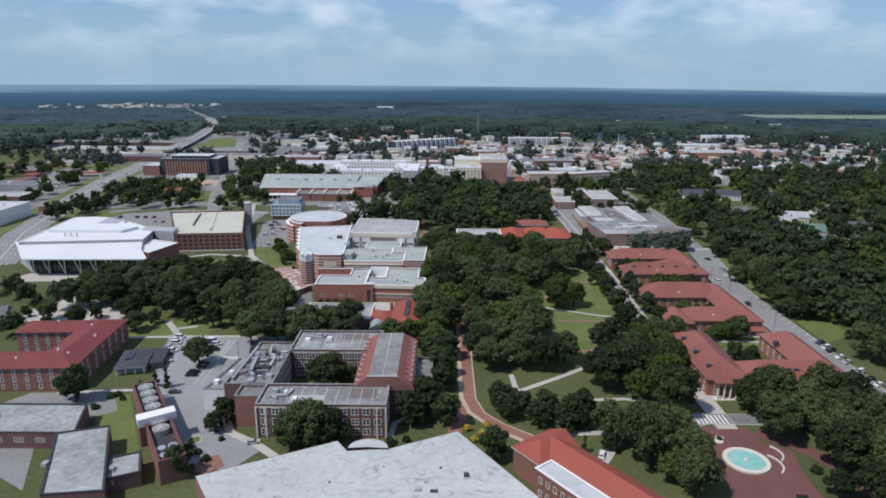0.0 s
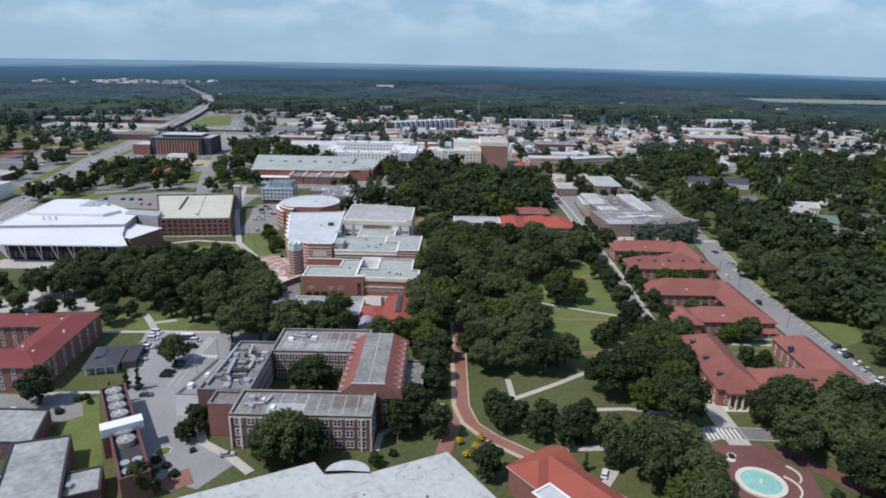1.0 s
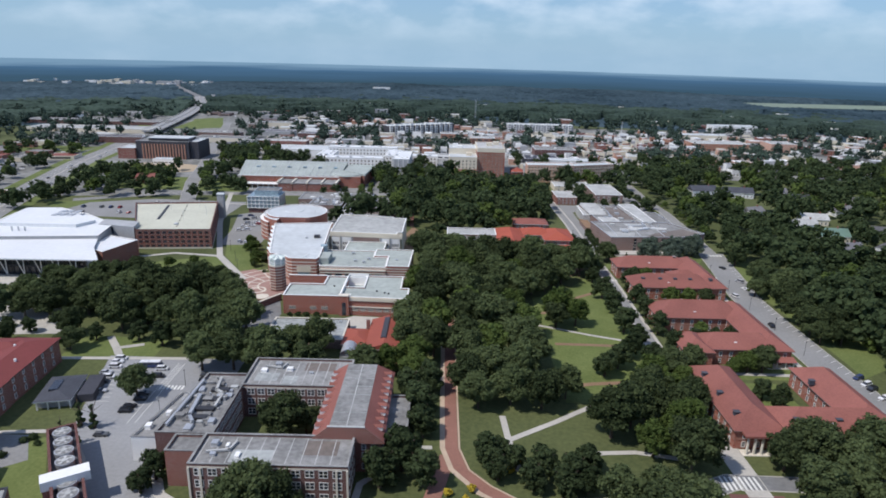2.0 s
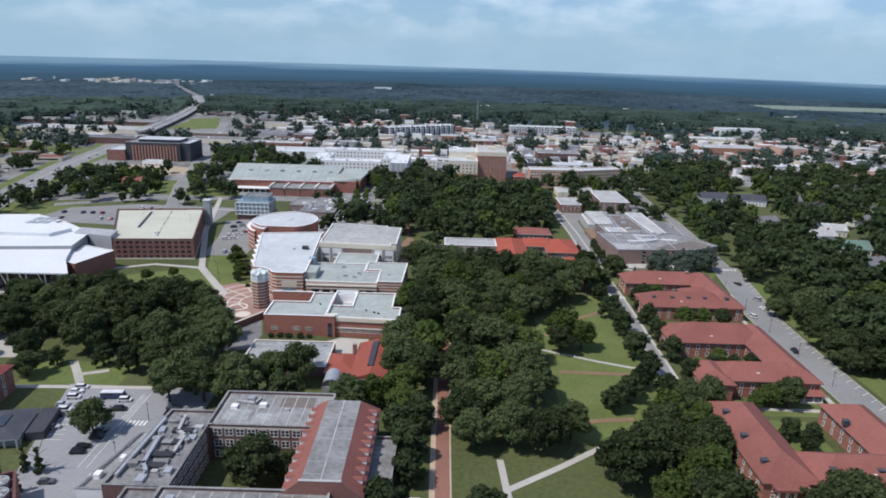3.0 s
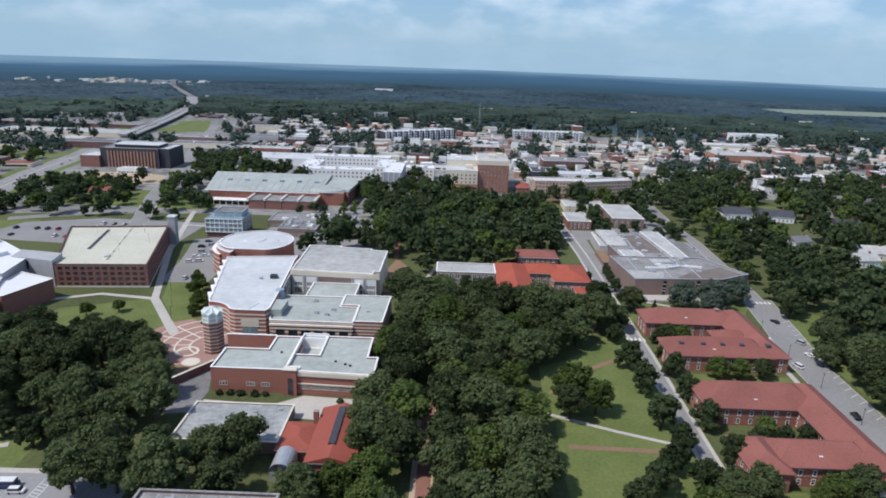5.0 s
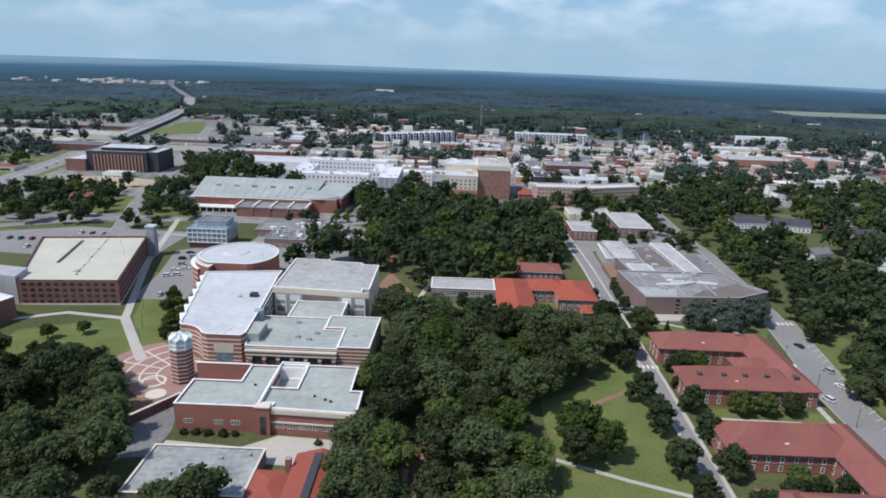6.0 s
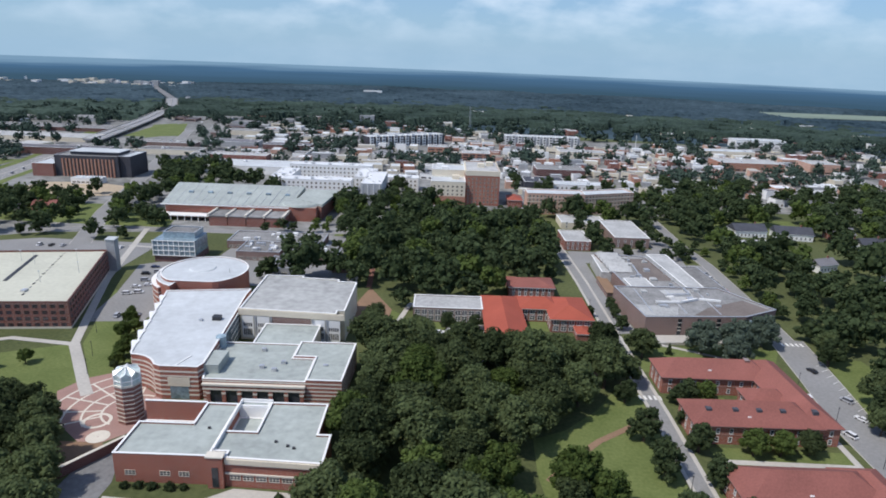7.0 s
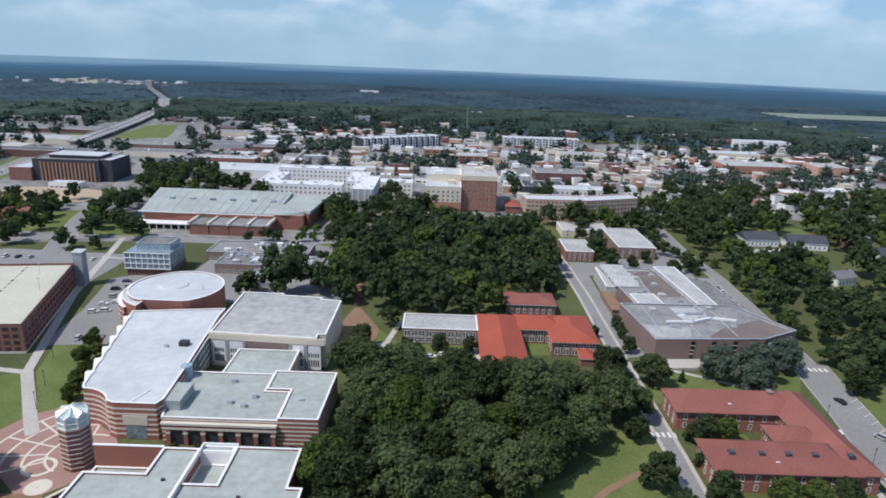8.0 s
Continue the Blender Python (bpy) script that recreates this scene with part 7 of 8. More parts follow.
# named large ones
e = thing("gymnasium", "long recreation hall of red brick with a pale metal roof", "building", -130, 662)
part("wall", Shape().prism(rect(-53, -28, 58, 30), 0, 10.5), BRICK_BRIGHT, e)
part("roof", Shape().face([(-55, -30, 10.5), (38, -27, 10.5), (38, 30, 14.5), (-66, 30, 14.5)]).face([(-66, 30, 14.5), (38, 30, 14.5), (38, 31, 10.5), (-66, 31, 10.5)]).face([(-55, -30, 10.4), (-66, 31, 10.4), (38, 31, 10.4), (38, -27, 10.4)]).face([(38, -27, 10.4), (38, 31, 10.4), (38, 30, 14.5), (38, -27, 10.5)]), ROOF_SEA, e, "pale sloping metal roof")
part("roof", Shape().tube(45, -14, 10.6, 12, 15, 14, 28), ROOF_SEA, e)
part("roof", Shape().prism([(40, -8), (62, -24), (66, 28), (40, 30)], 10.6, 12.5), ROOF_SEA, e)
part("wall", Shape().prism([(40, -8), (61, -23), (64, 27), (40, 29)], 0, 10.6), BRICK, e)
for i in range(4):
    part("low_bay", Shape().box(-14 + i * 13.2, -48, 0, -1.4 + i * 13.2, -28.2, 6.8), BRICK, e)
    part("low_roof", Shape().box(-14.2 + i * 13.2, -48.3, 6.8, -1.2 + i * 13.2, -28.2, 7.4), ROOF_GREY, e)
for i in range(5):
    part("divider", Shape().box(-15.2 + i * 13.2, -48.6, 6.8, -13.6 + i * 13.2, -28.3, 8.6), STONE, e)
part("roof_edge", Shape().box(-55.5, -31.0, 10.1, 38.4, -30.1, 10.7), WHITE, e)
for i in range(15):
    rib = Shape()
    xa, xb = -52 + i * 6.2, -62 + i * 6.9
    rib.v += [(xa, -29.6, 10.62), (xa + 0.3, -29.6, 10.62), (xb + 0.3, 29.6, 14.6), (xb, 29.6, 14.6), (xa, -29.6, 10.4), (xa + 0.3, -29.6, 10.4), (xb + 0.3, 29.6, 14.3), (xb, 29.6, 14.3)]
    rib.f += [(0, 1, 2, 3), (0, 3, 7, 4), (1, 5, 6, 2), (0, 4, 5, 1), (3, 2, 6, 7)]
    part("roof_rib", rib, METAL, e)
for i in range(6):
    roof_box(e, "skylight", -45 + i * 15, 2, 12.6, 3.4, 3, 1.2, GLASS_BLUE)
part("canopy", Shape().box(-58, -38, 3.6, -14.2, -28.2, 4.2), WHITE, e)
for i in range(9):
    part("canopy_post", Shape().box(-56 + i * 5, -37.6, 0, -55.5 + i * 5, -37.1, 3.6), WHITE, e)
e = thing("glass_pavilion", "pale blue glass cube beside the arts centre", "building", -134, 540)
part("wall", Shape().box(-12, -9, 0, 12, 12, 4), BRICK_DARK, e)
part("glazing", Shape().box(-12.5, -9.5, 4, 12, 11, 13), GLASS_BLUE, e)
for i in range(9):
    part("mullion", Shape().box(-12.6 + i * 3.05, -9.75, 4, -12.2 + i * 3.05, -9.5, 13), WHITE, e)
for z in (4, 6.9, 9.9, 12.8):
    part("floor_band", Shape().box(-12.8, -9.9, z, 12.3, -9.45, z + 0.35), WHITE, e)
flat_block(e, rect(-8.5, -3, 10, 11), 16.5, GLASS_BLUE, ROOF_GREY, METAL, parapet=0.4, z0=13)
for args in (
    (-84, 574, 60, 24, 5, BRICK_BROWN, ROOF_GREY, "low grey laboratory with crowded roof plant", 1, WIN_WIDE),
    (-88, 550, 26, 22, 5.6, BRICK_BROWN, ROOF_GREY, "grey laboratory wing with a felt roof", 1, WIN_WIDE),
    (-58, 549, 30, 24, 4.6, BRICK_BROWN, ROOF_GREY, "low grey annex with crowded roof plant", 1, WIN_WIDE),
    (-35, 540, 12, 36, 4.2, BRICK_BROWN, ROOF_GREY, "low brown annex with a felt roof", 0, WIN_WIDE),
    (-70, 524, 14, 22, 4.8, GREYWALL, ROOF_GREY, "open grey loading block behind the arts centre", 1, WIN_WIDE),
):
    town_block(*args, units=14, cop=METAL)
K = thing("office_tower", "dark six-storey block with brick pilasters and a white roof cap", "building", -315, 790)
flat_block(K, rect(-30, -19, 30, 19), 20, DARKWALL, ROOF_GREY, METAL, parapet=0.5)
for i in range(15):
    part("pilaster", Shape().box(-23 + i * 3.4, -19.7, 0, -21.4 + i * 3.4, -19.05, 17), BRICK_ORANGE, K)
for i in range(14):
    part("window_strip", Shape().box(-21.2 + i * 3.4, -19.25, 2, -19.8 + i * 3.4, -19.02, 16.5), GLASS, K)
part("roof_cap", Shape().box(-18, -12, 20, 28, 10, 22.6), DARKWALL, K)
part("cap_roof", Shape().box(-18.6, -12.6, 22.6, 28.6, 10.6, 23.1), ROOF_WHITE, K)
flat_block(K, rect(-50, -22, -30.2, 8), 12, BRICK, ROOF_WHITE, WHITE, parapet=0.4)
flat_block(K, rect(30.2, -16, 40, 19), 20, DARKWALL, ROOF_WHITE, METAL, parapet=0.4)
town_block(-300, 745, 26, 12, 5, WHITE, ROOF_WHITE, "low white pavilion beside the dark block", 1, WIN_WIDE)
town_block(-180, 835, 92, 40, 8, WHITE, ROOF_WHITE, "wide store with a white roof", 0)
town_block(-200, 868, 60, 20, 12, BRICK, ROOF_PALE, "brick block with a pale roof", 2)
for x, y, w, d, h in ((-92, 744, 62, 16, 12), (-128, 772, 18, 52, 11), (-52, 778, 17, 46, 12.5), (-22, 768, 40, 17, 12), (-92, 818, 82, 16, 13), (-88, 778, 22, 20, 6)):
    town_block(x, y, w, d, h, WHITE, ROOF_BRIGHT, "white apartment block with bright stepped roofs", 3, WIN_HOTEL, name="apartment_block", units=9)
e = town_block(-38, 720, 17, 58, 19, GREYWALL, ROOF_BRIGHT, "tall grey dormitory slab with a white roof", 0, name="dormitory_slab", units=5)
for i in range(10):
    part("fin", Shape().box(8.5, -27 + i * 5.8, 1, 8.9, -26.3 + i * 5.8, 18.4), WHITE, e)
    part("window_strip", Shape().box(8.45, -25.4 + i * 5.8, 1.2, 8.56, -22.6 + i * 5.8, 17.6), GLASS, e)
for i in range(4):
    part("fin", Shape().box(-7.6 + i * 4.8, -29.4, 1, -7.0 + i * 4.8, -29.0, 18.4), WHITE, e)
G = thing("hotel", "nine-storey cream and red brick hotel with flat white roofs", "building", 42, 735)
flat_block(G, rect(-31, -30, -2, -4), 20.5, CREAM, ROOF_WHITE, WHITE, parapet=0.6)
flat_block(G, rect(-31, -3.8, -2, 28), 26, CREAM, ROOF_WHITE, WHITE, parapet=0.6)
flat_block(G, rect(-1.8, -26, 27, 28), 29.5, BRICK_BRIGHT, ROOF_PALE, CREAM, parapet=0.6)
part("upper_band", Shape().ring(offset(rect(-1.8, -26, 27, 28), -0.2), 0.3, 25.5, 29.52), CREAM, G)
windows(G, WIN_HOTEL, (-31, -30), (-2, -30), [2.2 + 3.3 * i for i in range(5)], 7, 1)
windows(G, WIN_HOTEL, (-1.8, -26), (27, -26), [2.2 + 3.3 * i for i in range(7)], 8, 1)
windows(G, WIN_HOTEL, (27, -26), (27, 28), [2.2 + 3.3 * i for i in range(7)], 10, 1)
part("base", Shape().ring(offset(rect(-31, -30, -2, 28), -0.2), 0.3, 0, 8), BRICK_ORANGE, G)
for x, y in ((-20, 0), (-10, -12), (12, 0), (20, 10), (-24, 14)):
    roof_box(G, "plant_room", x, y, (19.9 if y < -3 else 25.4) if x < 0 else 28.9, 6, 7, 3, random.choice((WHITE, CREAM)))
L4 = thing("apartment_terrace", "five-storey orange brick apartment terrace", "building", 136, 700)
flat_block(L4, [(-46, -16), (1, -14), (1, 4), (-46, 2)], 17.5, BRICK_TAN, ROOF_WHITE, WHITE)
flat_block(L4, [(1.2, -13), (46, 4), (42, 20), (1.2, 5)], 17.0, BRICK_TAN, ROOF_WHITE, WHITE)
windows(L4, WIN_HOTEL, (-46, -16), (1, -14), (1.2, 4.5, 7.8, 11.1, 14.2), 15, 0.6)
windows(L4, WIN_HOTEL, (1.2, -13), (46, 4), (1.2, 4.5, 7.8, 11.1, 14.0), 15, 0.6)
for z in (4.0, 7.3, 10.6, 13.8):
    part("floor_band", Shape().prism([(-46, -16.12), (1, -14.12), (1, -13.9), (-46, -15.9)], z - 0.35, z + 0.1), CREAM, L4)
    part("floor_band", Shape().prism([(1.25, -13.15), (46.05, 3.85), (46.0, 4.1), (1.2, -12.9)], z - 0.35, z + 0.1), CREAM, L4)
e = thing("church_hall", "hall with a low red-orange roof", "building", 86, 715)
part("wall", Shape().prism(rect(-9, -8, 3, 10), 0, 6), BRICK, e)
hip(e, -9, -8, 3, 10, 6.2, 3, TILE_BRIGHT)
for x, y, w, d, h, wm, rm, lab, rows in (
    (517, 1196, 78, 30, 12, WHITE, ROOF_WHITE, "wide white block with a flat roof", 2), (396, 966, 78, 40, 10, BRICK_ORANGE, ROOF_PALE, "broad salmon-coloured block with a flat roof", 1),
    (483, 962, 36, 34, 12, BRICK_TAN, ROOF_PALE, "tan brick block with a flat roof", 1), (147, 870, 52, 30, 9, BRICK_DARK, ROOF_GREY, "long dark red brick warehouse", 1),
    (120, 800, 40, 30, 8, SLATE, SLATE, "dark hall with a slate roof", 0), (155, 780, 56, 18, 9, WHITE, ROOF_WHITE, "white two-storey block with flat roof", 2), (200, 1010, 60, 26, 9, CREAM, ROOF_PALE, "low cream civic block with pale roof", 2),
    (420, 1080, 70, 26, 8, CREAM, ROOF_WHITE, "low pale retail block with white roof", 1), (60, 960, 34, 26, 10, BRICK_ORANGE, ROOF_PALE, "orange brick corner block of three storeys", 3), (20, 1010, 40, 24, 9, BRICK_ORANGE, ROOF_PALE, "orange brick row of shops", 2),
    (-377, 522, 34, 46, 12, WHITE, ROOF_WHITE, "white apartment block with yellow bands", 4), (-355, 560, 10, 10, 6, BRICK, TILE_BRIGHT, "small shop with a red roof", 1),
):
    town_block(x, y, w, d, h, wm, rm, lab, rows, WIN_HOTEL)
for x, y, rz, w, d, h, wall, label in ((163, 1118, 0, 108, 24, 15, GREYWALL, "long white apartment block with projecting bays"), (-36, 1078, 32, 118, 24, 15, DARKWALL, "long dark apartment block with white bays")):
    e = thing("apartment_row", label, "building", x, y, 0, rz)
    flat_block(e, rect(-w / 2, -d / 2, w / 2, d / 2), h - 1, wall, ROOF_WHITE, WHITE, parapet=0.4)
    for i in range(round(w / 9)):
        xa, hi_ = -w / 2 + 0.6 + i * 9, h + (1.2 if i % 3 == 1 else 0.2)
        part("bay", Shape().box(xa, -d / 2 - 1.8, 0, xa + 5.0, -d / 2 + 3, hi_), WHITE, e)
        for k in range(4):
            part("window", Shape().box(xa + 1.0, -d / 2 - 1.9, 1.4 + k * 3.5, xa + 4.0, -d / 2 - 1.78, 3.3 + k * 3.5), GLASS, e)
    BLOCKS.append((x - w / 2, y - (d / 2 if not rz else 42), x + w / 2, y + (d / 2 if not rz else 42)))
# mostly grey roofs here put the cloud shadow into the colour
for x, y, w, d in ((-470, 505, 60, 26), (-440, 610, 70, 24), (-470, 670, 90, 20), (-520, 1010, 180, 40), (-560, 1110, 240, 36), (-420, 900, 120, 22), (-300, 930, 70, 26), (-330, 980, 80, 20), (-250, 1010, 60, 30), (-640, 1240, 200, 40), (-260, 1130, 80, 26), (-180, 1000, 60, 24), (-150, 1080, 60, 24)):
    town_block(x, y, w, d, random.uniform(5, 8), random.choice((GREYWALL, BRICK_DARK, BRICK_BROWN, CREAM)), random.choice((ROOF_PALE, ROOF_GREY, ROOF_GREY, SHINGLE)), "long low warehouse beside the highway", 0, name="warehouse")


def free(x, y, w, d):
    return not any(a - 3 < x + w / 2 and x - w / 2 < c + 3 and b - 3 < y + d / 2 and y - d / 2 < q + 3 for a, b, c, q in BLOCKS + KEEP_OUT) and not near_line(STREET, x, y, 20) and not near_line([(-364, 620), (-404, 830), (-500, 1340)], x, y, 30) and not near_line([(-234, 645), (-254, 728), (-316, 960), (-368, 1155)], x, y, 20)


FAR_TOWN = {}


def far_block(x, y, w, d, h, wall, roof, rz):
    c, q = math.cos(radians(rz)), math.sin(radians(rz))
    poly = [(x + a * c - b * q, y + a * q + b * c) for a, b in rect(-w / 2, -d / 2, w / 2, d / 2)]
    FAR_TOWN.setdefault(wall.name, (wall, Shape()))[1].ring(poly, 0.5, 0, h)
    FAR_TOWN.setdefault(roof.name, (roof, Shape()))[1].prism(offset(poly, 0.45), h - 0.6, h - 0.3)
    if random.random() < 0.6:
        front = [tuple(Vector(poly[0]).lerp(Vector(poly[1]), k)) for k in (0.12, 0.88)]
        n = Vector((q, -c)) * 0.06
        FAR_TOWN.setdefault(GLASS.name, (GLASS, Shape()))[1].prism([(front[0][0] + n.x, front[0][1] + n.y), (front[1][0] + n.x, front[1][1] + n.y), front[1], front[0]], 1.0, min(h - 1, 2.8))
    BLOCKS.append((x - w / 2, y - d / 2, x + w / 2, y + d / 2))


def fill(x0, y0, x1, y1, count, wmin, wmax, walls, roofs, label, hmin=4.5, hmax=9, rows=1):
    for _ in range(count * 4):
        x, y, w, d = random.uniform(x0, x1), random.uniform(y0, y1), random.uniform(wmin, wmax), random.uniform(wmin * 0.7, wmax * 0.8)
        if free(x, y, w, d):
            if y > 960 or x > 480 or x < -380:
                far_block(x, y, w, d, random.uniform(hmin, hmax), random.choice(walls), random.choice(roofs), random.choice((0, 0, 4, -12, 8)))
            else:
                town_block(x, y, w, d, random.uniform(hmin, hmax), random.choice(walls), random.choice(roofs), label, rows if random.random() < 0.6 else 0, WIN_HOTEL, cop=None, rz=random.choice((0, 0, 4, -12, 8)), units=random.choice((0, 0, 1)))
            count -= 1
            if count <= 0:
                break


MIXED = (BRICK, BRICK_ORANGE, CREAM, GREYWALL, WHITE, WHITE, WHITE, CREAM, GREYWALL, BRICK_TAN, CREAM)
PALES = (ROOF_BRIGHT, ROOF_BRIGHT, ROOF_WHITE, ROOF_WHITE, ROOF_PALE, ROOF_PALE, ROOF_GREY, SHINGLE)
fill(84, 745, 350, 1080, 190, 7, 16, MIXED, PALES, "small downtown shop block with a flat roof", 4.5, 8)
fill(-60, 820, 90, 1230, 70, 9, 24, MIXED, PALES, "low town block with a flat roof")
fill(-250, 860, -40, 1230, 60, 10, 30, MIXED, PALES, "low town block with a flat roof", 4.5, 7)
# darker roof mix again, standing in for cloud shadow by the highway
fill(-480, 860, -200, 1400, 40, 14, 40, (GREYWALL, BRICK_BROWN, CREAM), (ROOF_PALE, ROOF_GREY, ROOF_GREY, SHINGLE), "low workshop with a flat roof", 4, 6.5)
fill(340, 800, 760, 1150, 110, 9, 26, MIXED, PALES, "low roadside block with a flat roof", 4, 7)
fill(-560, 480, -390, 860, 20, 14, 36, (GREYWALL, BRICK, CREAM), (ROOF_PALE, ROOF_GREY, TILE), "low roadside shop with a flat roof", 4, 6)


def cottage(x, y, rz, w, d, wall, roof, label):
    e = thing("house", label, "house", x, y, 0, rz)
    part("wall", Shape().prism(rect(-w / 2, -d / 2, w / 2, d / 2), 0, 4.6), wall, e)
    hip(e, -w / 2, -d / 2, w / 2, d / 2, 4.8, d * 0.32, roof, 0.5, gable="we")
    windows(e, WIN_SASH, (-w / 2, -d / 2), (w / 2, -d / 2), (1.0,), max(2, round(w / 3.2)), 0.6)
    part("chimney", Shape().box(w * 0.2, -0.5, 4, w * 0.2 + 0.9, 0.5, 4.8 + d * 0.32 + 1.2), BRICK, e)


cottage(251, 641, 3, 24, 14, WHITE, SLATE, "white two-part house with a blue-grey roof")
cottage(282, 636, -8, 26, 14, WHITE, SLATE, "grey-roofed house with a white porch")
for x, y, rz, w, d, wall, roof in (
    (262, 560, 20, 15, 10, WHITE, SHINGLE), (299, 538, -8, 20, 12, CREAM, ROOF_PALE), (276, 454, 14, 18, 12, WHITE, SHINGLE), (306, 458, 40, 15, 11, WHITE, SHINGLE), (326, 612, 5, 20, 12, WHITE, SLATE), (412, 606, 0, 16, 10, WHITE, SHINGLE), (283, 520, 6, 16, 11, WHITE, ROOF_PALE), (330, 500, -20, 16, 11, GREYWALL, SHINGLE), (280, 400, 5, 16, 10, BRICK, SHINGLE), (340, 570, 12, 18, 11, WHITE, SHINGLE),
    (284, 490, -4, 24, 14, CREAM, ROOF_GREEN), (380, 610, 30, 16, 11, WHITE, SHINGLE), (350, 430, 25, 14, 10, CREAM, SHINGLE), (320, 640, 0, 18, 12, BRICK, SHINGLE), (400, 700, 15, 18, 12, WHITE, SHINGLE), (450, 640, -15, 16, 12, CREAM, SHINGLE), (440, 740, 5, 30, 16, GREYWALL, SLATE), (360, 740, 0, 20, 12, WHITE, SHINGLE),
    (-225, 300, 20, 15, 10, WHITE, SHINGLE), (-245, 285, -10, 14, 10, WHITE, SHINGLE), (-262, 312, 30, 13, 9, CREAM, SHINGLE), (-275, 640, 10, 16, 11, BRICK_ORANGE, TILE),
):
    cottage(x, y, rz, w, d, wall, roof, "small house among trees with a pitched roof")

r = random.Random(77)
for x0, y0, x1, y1, n, gap in ((-560, 480, -390, 900, 90, 9), (-480, 860, -180, 1450, 120, 9), (-220, 850, 120, 1250, 170, 9), (90, 760, 340, 1100, 70, 9), (330, 720, 800, 1180, 260, 9), (-330, 520, -240, 700, 40, 10), (430, 480, 760, 760, 160, 12), (-700, 900, -480, 1500, 120, 10)):
    for _ in range(n * 3):
        x, y = r.uniform(x0, x1), r.uniform(y0, y1)
        if free(x, y, 4, 4) and not any((x - a) ** 2 + (y - b) ** 2 < gap * gap for a, b, _s in TREES[-250:]):
            tree(r.choice(("oak", "oak", "oak", "dark", "lime")), x, y, r.uniform(0.75, 1.5))
            n -= 1
            if n <= 0:
                break
for _ in range(800):
    t, q = radians(r.uniform(48, 132)), 1060 + 330 * r.random() ** 1.3
    x, y = 15 + q * math.cos(t), 150 + q * math.sin(t)
    if noise.noise((x / 75, y / 75, 3.0)) > -0.22 and free(x, y, 5, 5):
        tree("oak", x, y, r.uniform(0.8, 1.7), r.uniform(0.85, 1.1))
join_trees()
CAR_MIX = surface("mixed car paint", (0.20, 0.20, 0.21), 0.35, 0.9, 0.1, 1.0, tint=(0.85, 0.85, 0.86), island=1.6, spec=0.5)
lot = Shape()
for x0, y0, x1, y1, n in ((-480, 880, -200, 1350, 160), (-230, 860, 90, 1200, 160), (90, 760, 340, 1050, 120), (300, 790, 640, 1000, 220), (-480, 520, -395, 840, 70), (-282, 514, -165, 562, 50)):
    for _ in range(n):
        x, y, t = r.uniform(x0, x1), r.uniform(y0, y1), r.choice((0.0, 1.57))
        if free(x, y, 3, 3):
            a, b = (2.3, 0.9) if t == 0 else (0.9, 2.3)
            k = len(lot.v)
            lot.v += [(x - a, y - b, 0.1), (x + a, y - b, 0.1), (x + a, y + b, 0.1), (x - a, y + b, 0.1), (x - a, y - b, 0.95), (x + a, y - b, 0.95), (x + a, y + b, 0.95), (x - a, y + b, 0.95), (x - a * 0.6, y - b * 0.6, 1.5), (x + a * 0.6, y - b * 0.6, 1.5), (x + a * 0.6, y + b * 0.6, 1.5), (x - a * 0.6, y + b * 0.6, 1.5)]
            for q in (0, 4):
                lot.f += [(k + q + i, k + q + (i + 1) % 4, k + q + 4 + (i + 1) % 4, k + q + 4 + i) for i in range(4)]
            lot.f.append((k + 8, k + 9, k + 10, k + 11))
slab("town_traffic", lot, CAR_MIX, "many small parked cars across town lots", "stuff", "cars")

# raised highway with parapets, running away to the woods
hw = [(-425, 985), (-445, 1100), (-470, 1230), (-498, 1350), (-540, 1500), (-620, 1700)]
s = thing("overpass", "raised pale concrete highway with parapet walls", "bridge", 0, 0, kind="structure")
part("carriageway", ribbon(hw, 22, 5.0, 1.6), ASPHALT_PALE, s)
for side in (-13, 13):
    part("parapet", ribbon([(x + side, y) for x, y in hw], 0.5, 6.0, 1.2), CONCRETE, s)
for x, y in hw[:5]:
    for dx in (-8, 8):
        part("pier", Shape().box(x + dx - 0.8, y - 0.8, 0, x + dx + 0.8, y + 0.8, 3.4), CONCRETE, s)
part("median", ribbon([(x, y) for x, y in hw], 0.6, 5.9, 0.9), CONCRETE, s)

slab("road", ribbon([(-620, 1700), (-760, 1960), (-900, 2220)], 16, 5.2), ASPHALT, "distant grey highway through woods", "structure", "road")
e = thing("radio_mast", "tall thin lattice mast above the woods", "mast", 62, 1245)
ms = Shape()
for i in range(3):
    t = 2 * math.pi * i / 3
    ms.tube(1.3 * math.cos(t), 1.3 * math.sin(t), 0, 44, 0.25, 0.18, 6)
for k in range(14):
    ms.box(-1.3, -0.1, k * 3.1, 1.3, 0.1, k * 3.1 + 0.25)
part("lattice", ms, METAL, e)
e = thing("flag_mast", "slender white pole downtown", "mast", 276, 1030)
part("pole", Shape().tube(0, 0, 0, 30, 0.5, 0.25, 8), WHITE, e)
random.seed(44)
for x, y in [(164 + 0.5, 300 + i * 26) for i in range(5)] + [(97, 280 + i * 28) for i in range(8)] + [(-128, 432), (-118, 410), (-112, 395), (-90, 240), (-90, 262), (180, 320), (181, 350)]:
    e = thing("street_lamp", "dark slender street lamp post", "lamp", x, y, 0, 0, "street lamps")
    part("pole", Shape().tube(0, 0, 0, 6.2, 0.11, 0.07, 8), METAL_DARK, e)
    part("head", Shape().tube(0, 0, 6.2, 6.6, 0.12, 0.28, 8).tube(0, 0, 6.6, 6.8, 0.3, 0.1, 8), METAL_DARK, e)

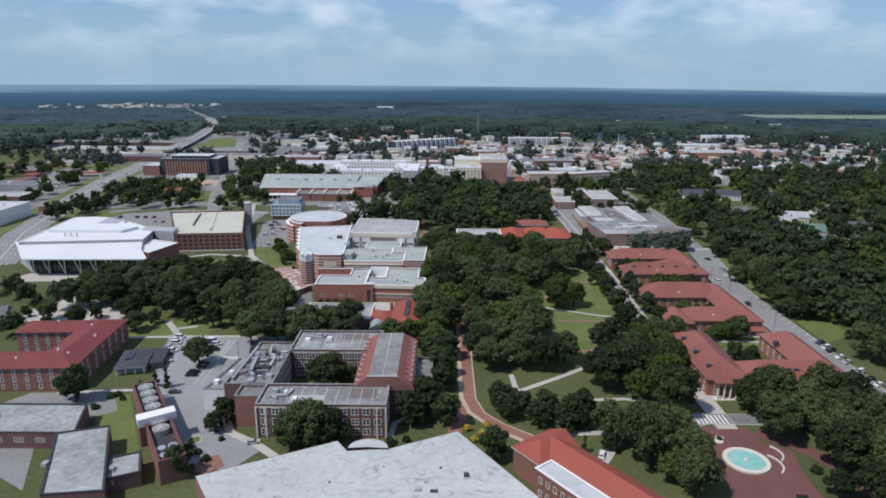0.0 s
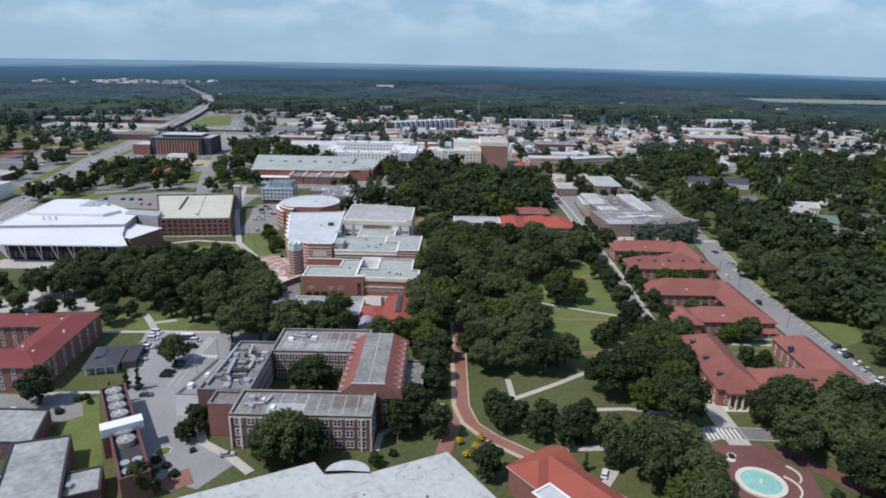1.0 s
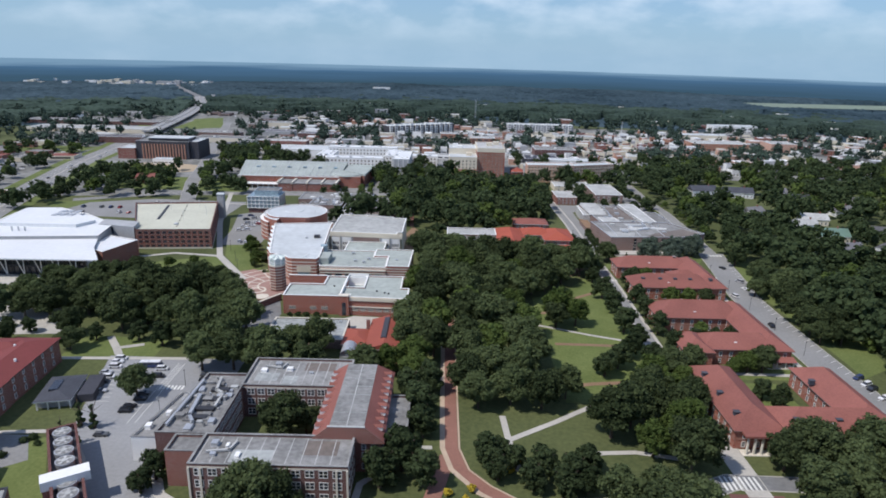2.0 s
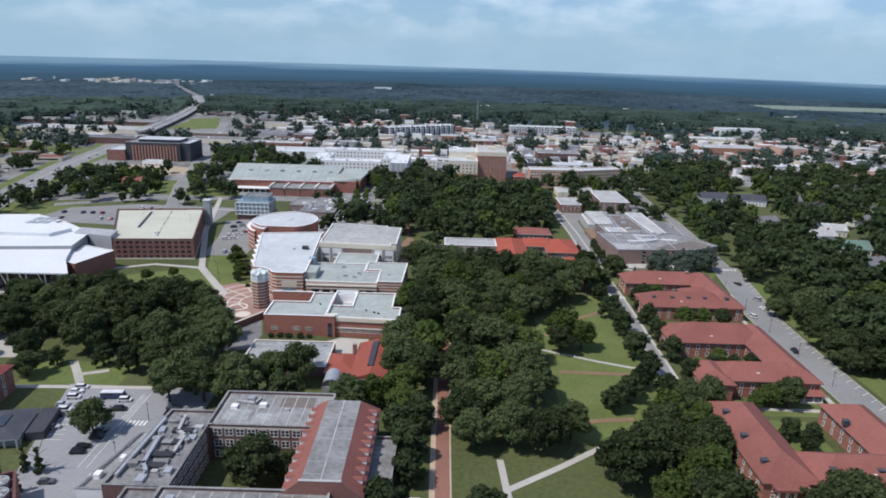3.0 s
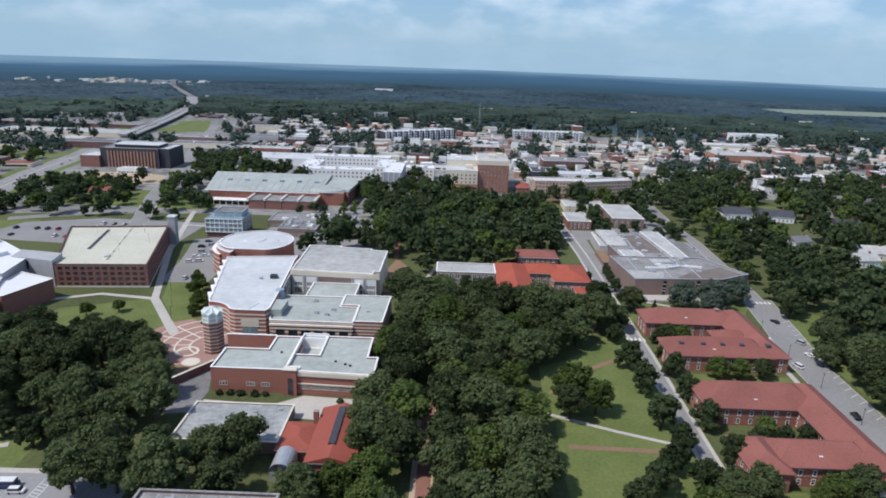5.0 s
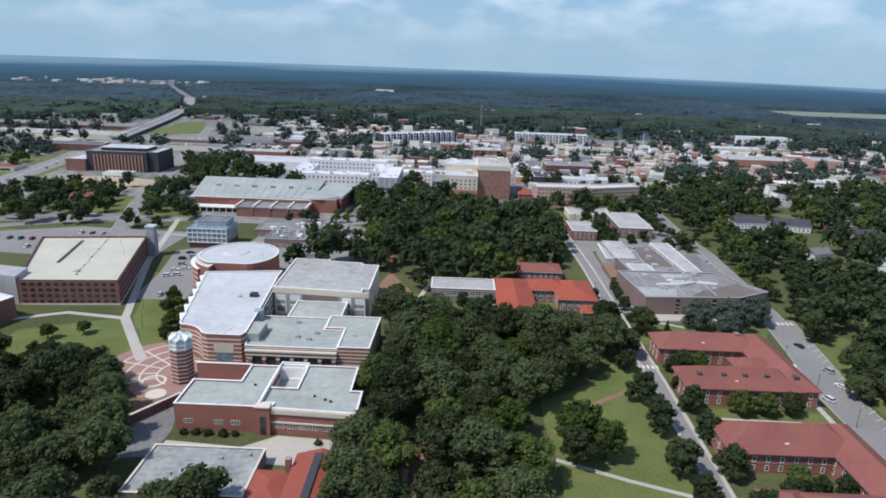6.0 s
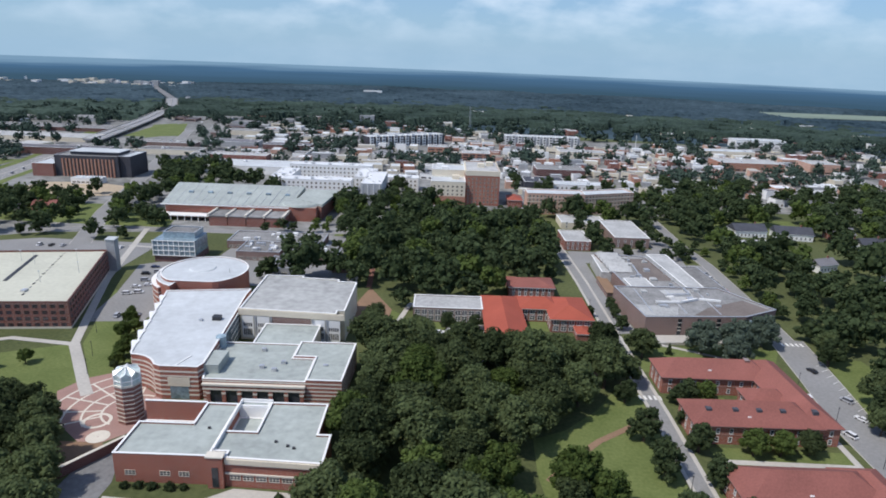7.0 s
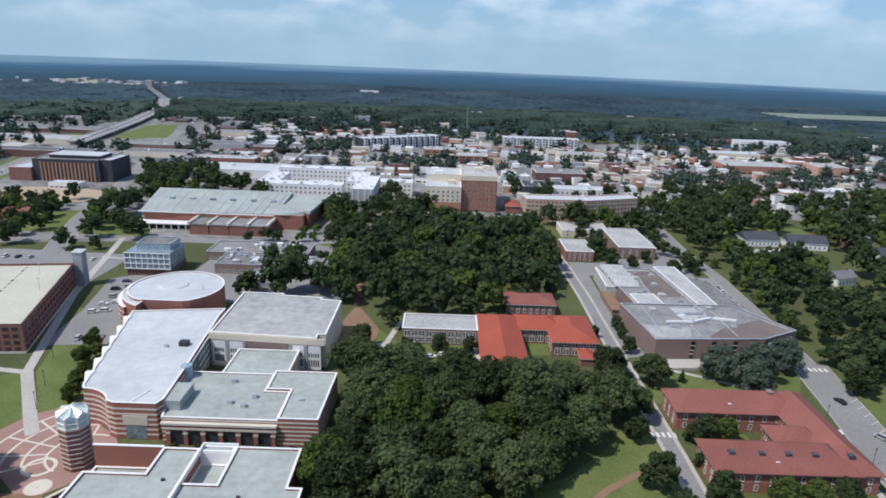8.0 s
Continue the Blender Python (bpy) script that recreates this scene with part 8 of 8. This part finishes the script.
# ---- woods beyond the town ----
HWY = hw + [(-760, 1960), (-930, 2280), (-1100, 2700)]


def canopy(x, y, q):
    """Height of the tree tops: clumps of crowns on a slow swell, down to the ground in clearings."""
    near = noise.voronoi((x / 13, y / 13, 0.0))[0][0]
    clump = 5.5 * math.sqrt(max(0.0, 1 - 1.1 * near)) - 3 + noise.noise((x / 6, y / 6, 7.7)) * 1.4 + noise.noise((x / 60, y / 60, 2.0)) * 3.0 + noise.noise((x / 170, y / 170, 4.1)) * 5.0
    edge = noise.noise((x / 90, y / 90, 9.0)) * 90
    if q < 1240 + 1.2 * edge or (840 < x < 2200 and 1690 < y < 2010) or near_line(HWY, x, y, 15):
        return 0.0
    if noise.noise((x / 60, y / 60, 21.0)) > 0.30 and q < 2000:
        return 0.1
    return 11.0 + clump


wood, ring_a = Shape(), [radians(46 + 0.125 * k) for k in range(704)]
q, rows = 1130.0, []
while q < 2340:
    rows.append(q)
    q *= 1.0048
for q in rows:
    for t in ring_a:
        x, y = 15 + q * math.cos(t), 150 + q * math.sin(t)
        wood.v.append((x, y, canopy(x, y, q)))
n = len(ring_a)
for a in range(len(rows) - 1):
    for b in range(n - 1):
        f = (a * n + b, a * n + b + 1, (a + 1) * n + b + 1, (a + 1) * n + b)
        if max(wood.v[k][2] for k in f) > 0.2:
            wood.f.append(f)
me = bpy.data.meshes.new("woodland")
me.from_pydata(wood.v, [], wood.f)
me.update()
me.materials.append(WOODS_NEAR_HAZED)
me.materials.append(WOODS_HAZED)
# beyond about 1560 m the crowns take the colour with haze painted in
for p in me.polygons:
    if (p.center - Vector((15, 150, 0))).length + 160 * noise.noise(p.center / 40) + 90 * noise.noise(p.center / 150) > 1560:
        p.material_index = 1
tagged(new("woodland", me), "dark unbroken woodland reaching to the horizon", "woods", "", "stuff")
# the floor shares the painted haze blue of the far woods
slab("forest_floor", Shape().face([(15 + q * math.cos(t), 150 + q * math.sin(t), 0.02) for q, t in [(1120, radians(a)) for a in range(40, 141, 4)] + [(4690, radians(a)) for a in range(140, 39, -4)]]), WOODS_HAZED, "dark woodland floor", "structure", "ground")
# glowing backdrop wall: distance haze painted as a blue ramp by height
BACK = bpy.data.materials.new("painted haze-blue distance")
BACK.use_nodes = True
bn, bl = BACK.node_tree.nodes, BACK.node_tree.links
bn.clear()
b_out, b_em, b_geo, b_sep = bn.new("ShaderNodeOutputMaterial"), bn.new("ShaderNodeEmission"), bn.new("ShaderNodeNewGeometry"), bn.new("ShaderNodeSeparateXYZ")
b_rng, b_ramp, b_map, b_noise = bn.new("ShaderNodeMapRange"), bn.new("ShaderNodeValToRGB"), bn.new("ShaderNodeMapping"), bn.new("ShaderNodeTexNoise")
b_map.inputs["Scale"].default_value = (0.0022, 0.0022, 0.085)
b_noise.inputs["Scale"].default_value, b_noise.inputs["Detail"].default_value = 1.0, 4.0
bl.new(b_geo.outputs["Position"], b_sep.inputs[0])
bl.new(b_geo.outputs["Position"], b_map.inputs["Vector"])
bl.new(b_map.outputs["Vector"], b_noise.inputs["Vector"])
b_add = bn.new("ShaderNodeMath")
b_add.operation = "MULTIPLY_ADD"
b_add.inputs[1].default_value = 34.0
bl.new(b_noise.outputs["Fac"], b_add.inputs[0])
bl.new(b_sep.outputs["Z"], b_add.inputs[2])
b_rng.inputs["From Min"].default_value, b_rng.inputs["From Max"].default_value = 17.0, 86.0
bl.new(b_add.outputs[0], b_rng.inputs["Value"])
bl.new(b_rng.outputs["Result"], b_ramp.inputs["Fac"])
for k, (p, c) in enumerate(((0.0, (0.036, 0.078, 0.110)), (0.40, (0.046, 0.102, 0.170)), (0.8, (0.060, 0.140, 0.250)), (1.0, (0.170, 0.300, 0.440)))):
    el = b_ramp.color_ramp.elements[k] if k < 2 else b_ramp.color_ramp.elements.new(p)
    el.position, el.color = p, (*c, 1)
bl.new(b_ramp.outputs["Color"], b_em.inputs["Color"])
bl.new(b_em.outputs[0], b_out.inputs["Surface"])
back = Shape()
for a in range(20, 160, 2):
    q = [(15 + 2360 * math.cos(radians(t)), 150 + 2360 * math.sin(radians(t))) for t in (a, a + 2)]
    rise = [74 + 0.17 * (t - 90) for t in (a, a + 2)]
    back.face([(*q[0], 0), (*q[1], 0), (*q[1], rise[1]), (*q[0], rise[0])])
slab("backdrop", back, BACK, "glowing backdrop painted as hazy wooded distance", "structure", "backdrop")
slab("far_field", Shape().face([(x, y, 4.0) for x, y in [(860, 1820), (2100, 1800), (2150, 1990), (880, 1990)]]), FIELD, "long pale mown airfield strip", "structure", "field")
random.seed(55)
for i in range(60):
    x, y = random.uniform(-1300, -760), random.uniform(2040, 2230)
    far_block(x, y, random.uniform(8, 26), random.uniform(12, 24), random.uniform(12, 21), random.choice((WHITE, CREAM, GREYWALL)), ROOF_PALE, 0)
town_block(-200, 2150, 54, 20, 15, WHITE, ROOF_WHITE, "distant white shed among woods", 0, units=0)
for i in range(110):
    x, y = random.uniform(-900, 800), random.uniform(1150, 1750)
    if free(x, y, 20, 20):
        far_block(x, y, random.uniform(12, 40), random.uniform(10, 26), random.uniform(5, 10), random.choice((WHITE, CREAM, GREYWALL, BRICK)), random.choice((ROOF_WHITE, ROOF_PALE, ROOF_GREY)), 0)
for mat, shape in FAR_TOWN.values():
    slab("distant_town", shape, mat, "many low flat-roofed buildings in the distance", "stuff", "buildings")
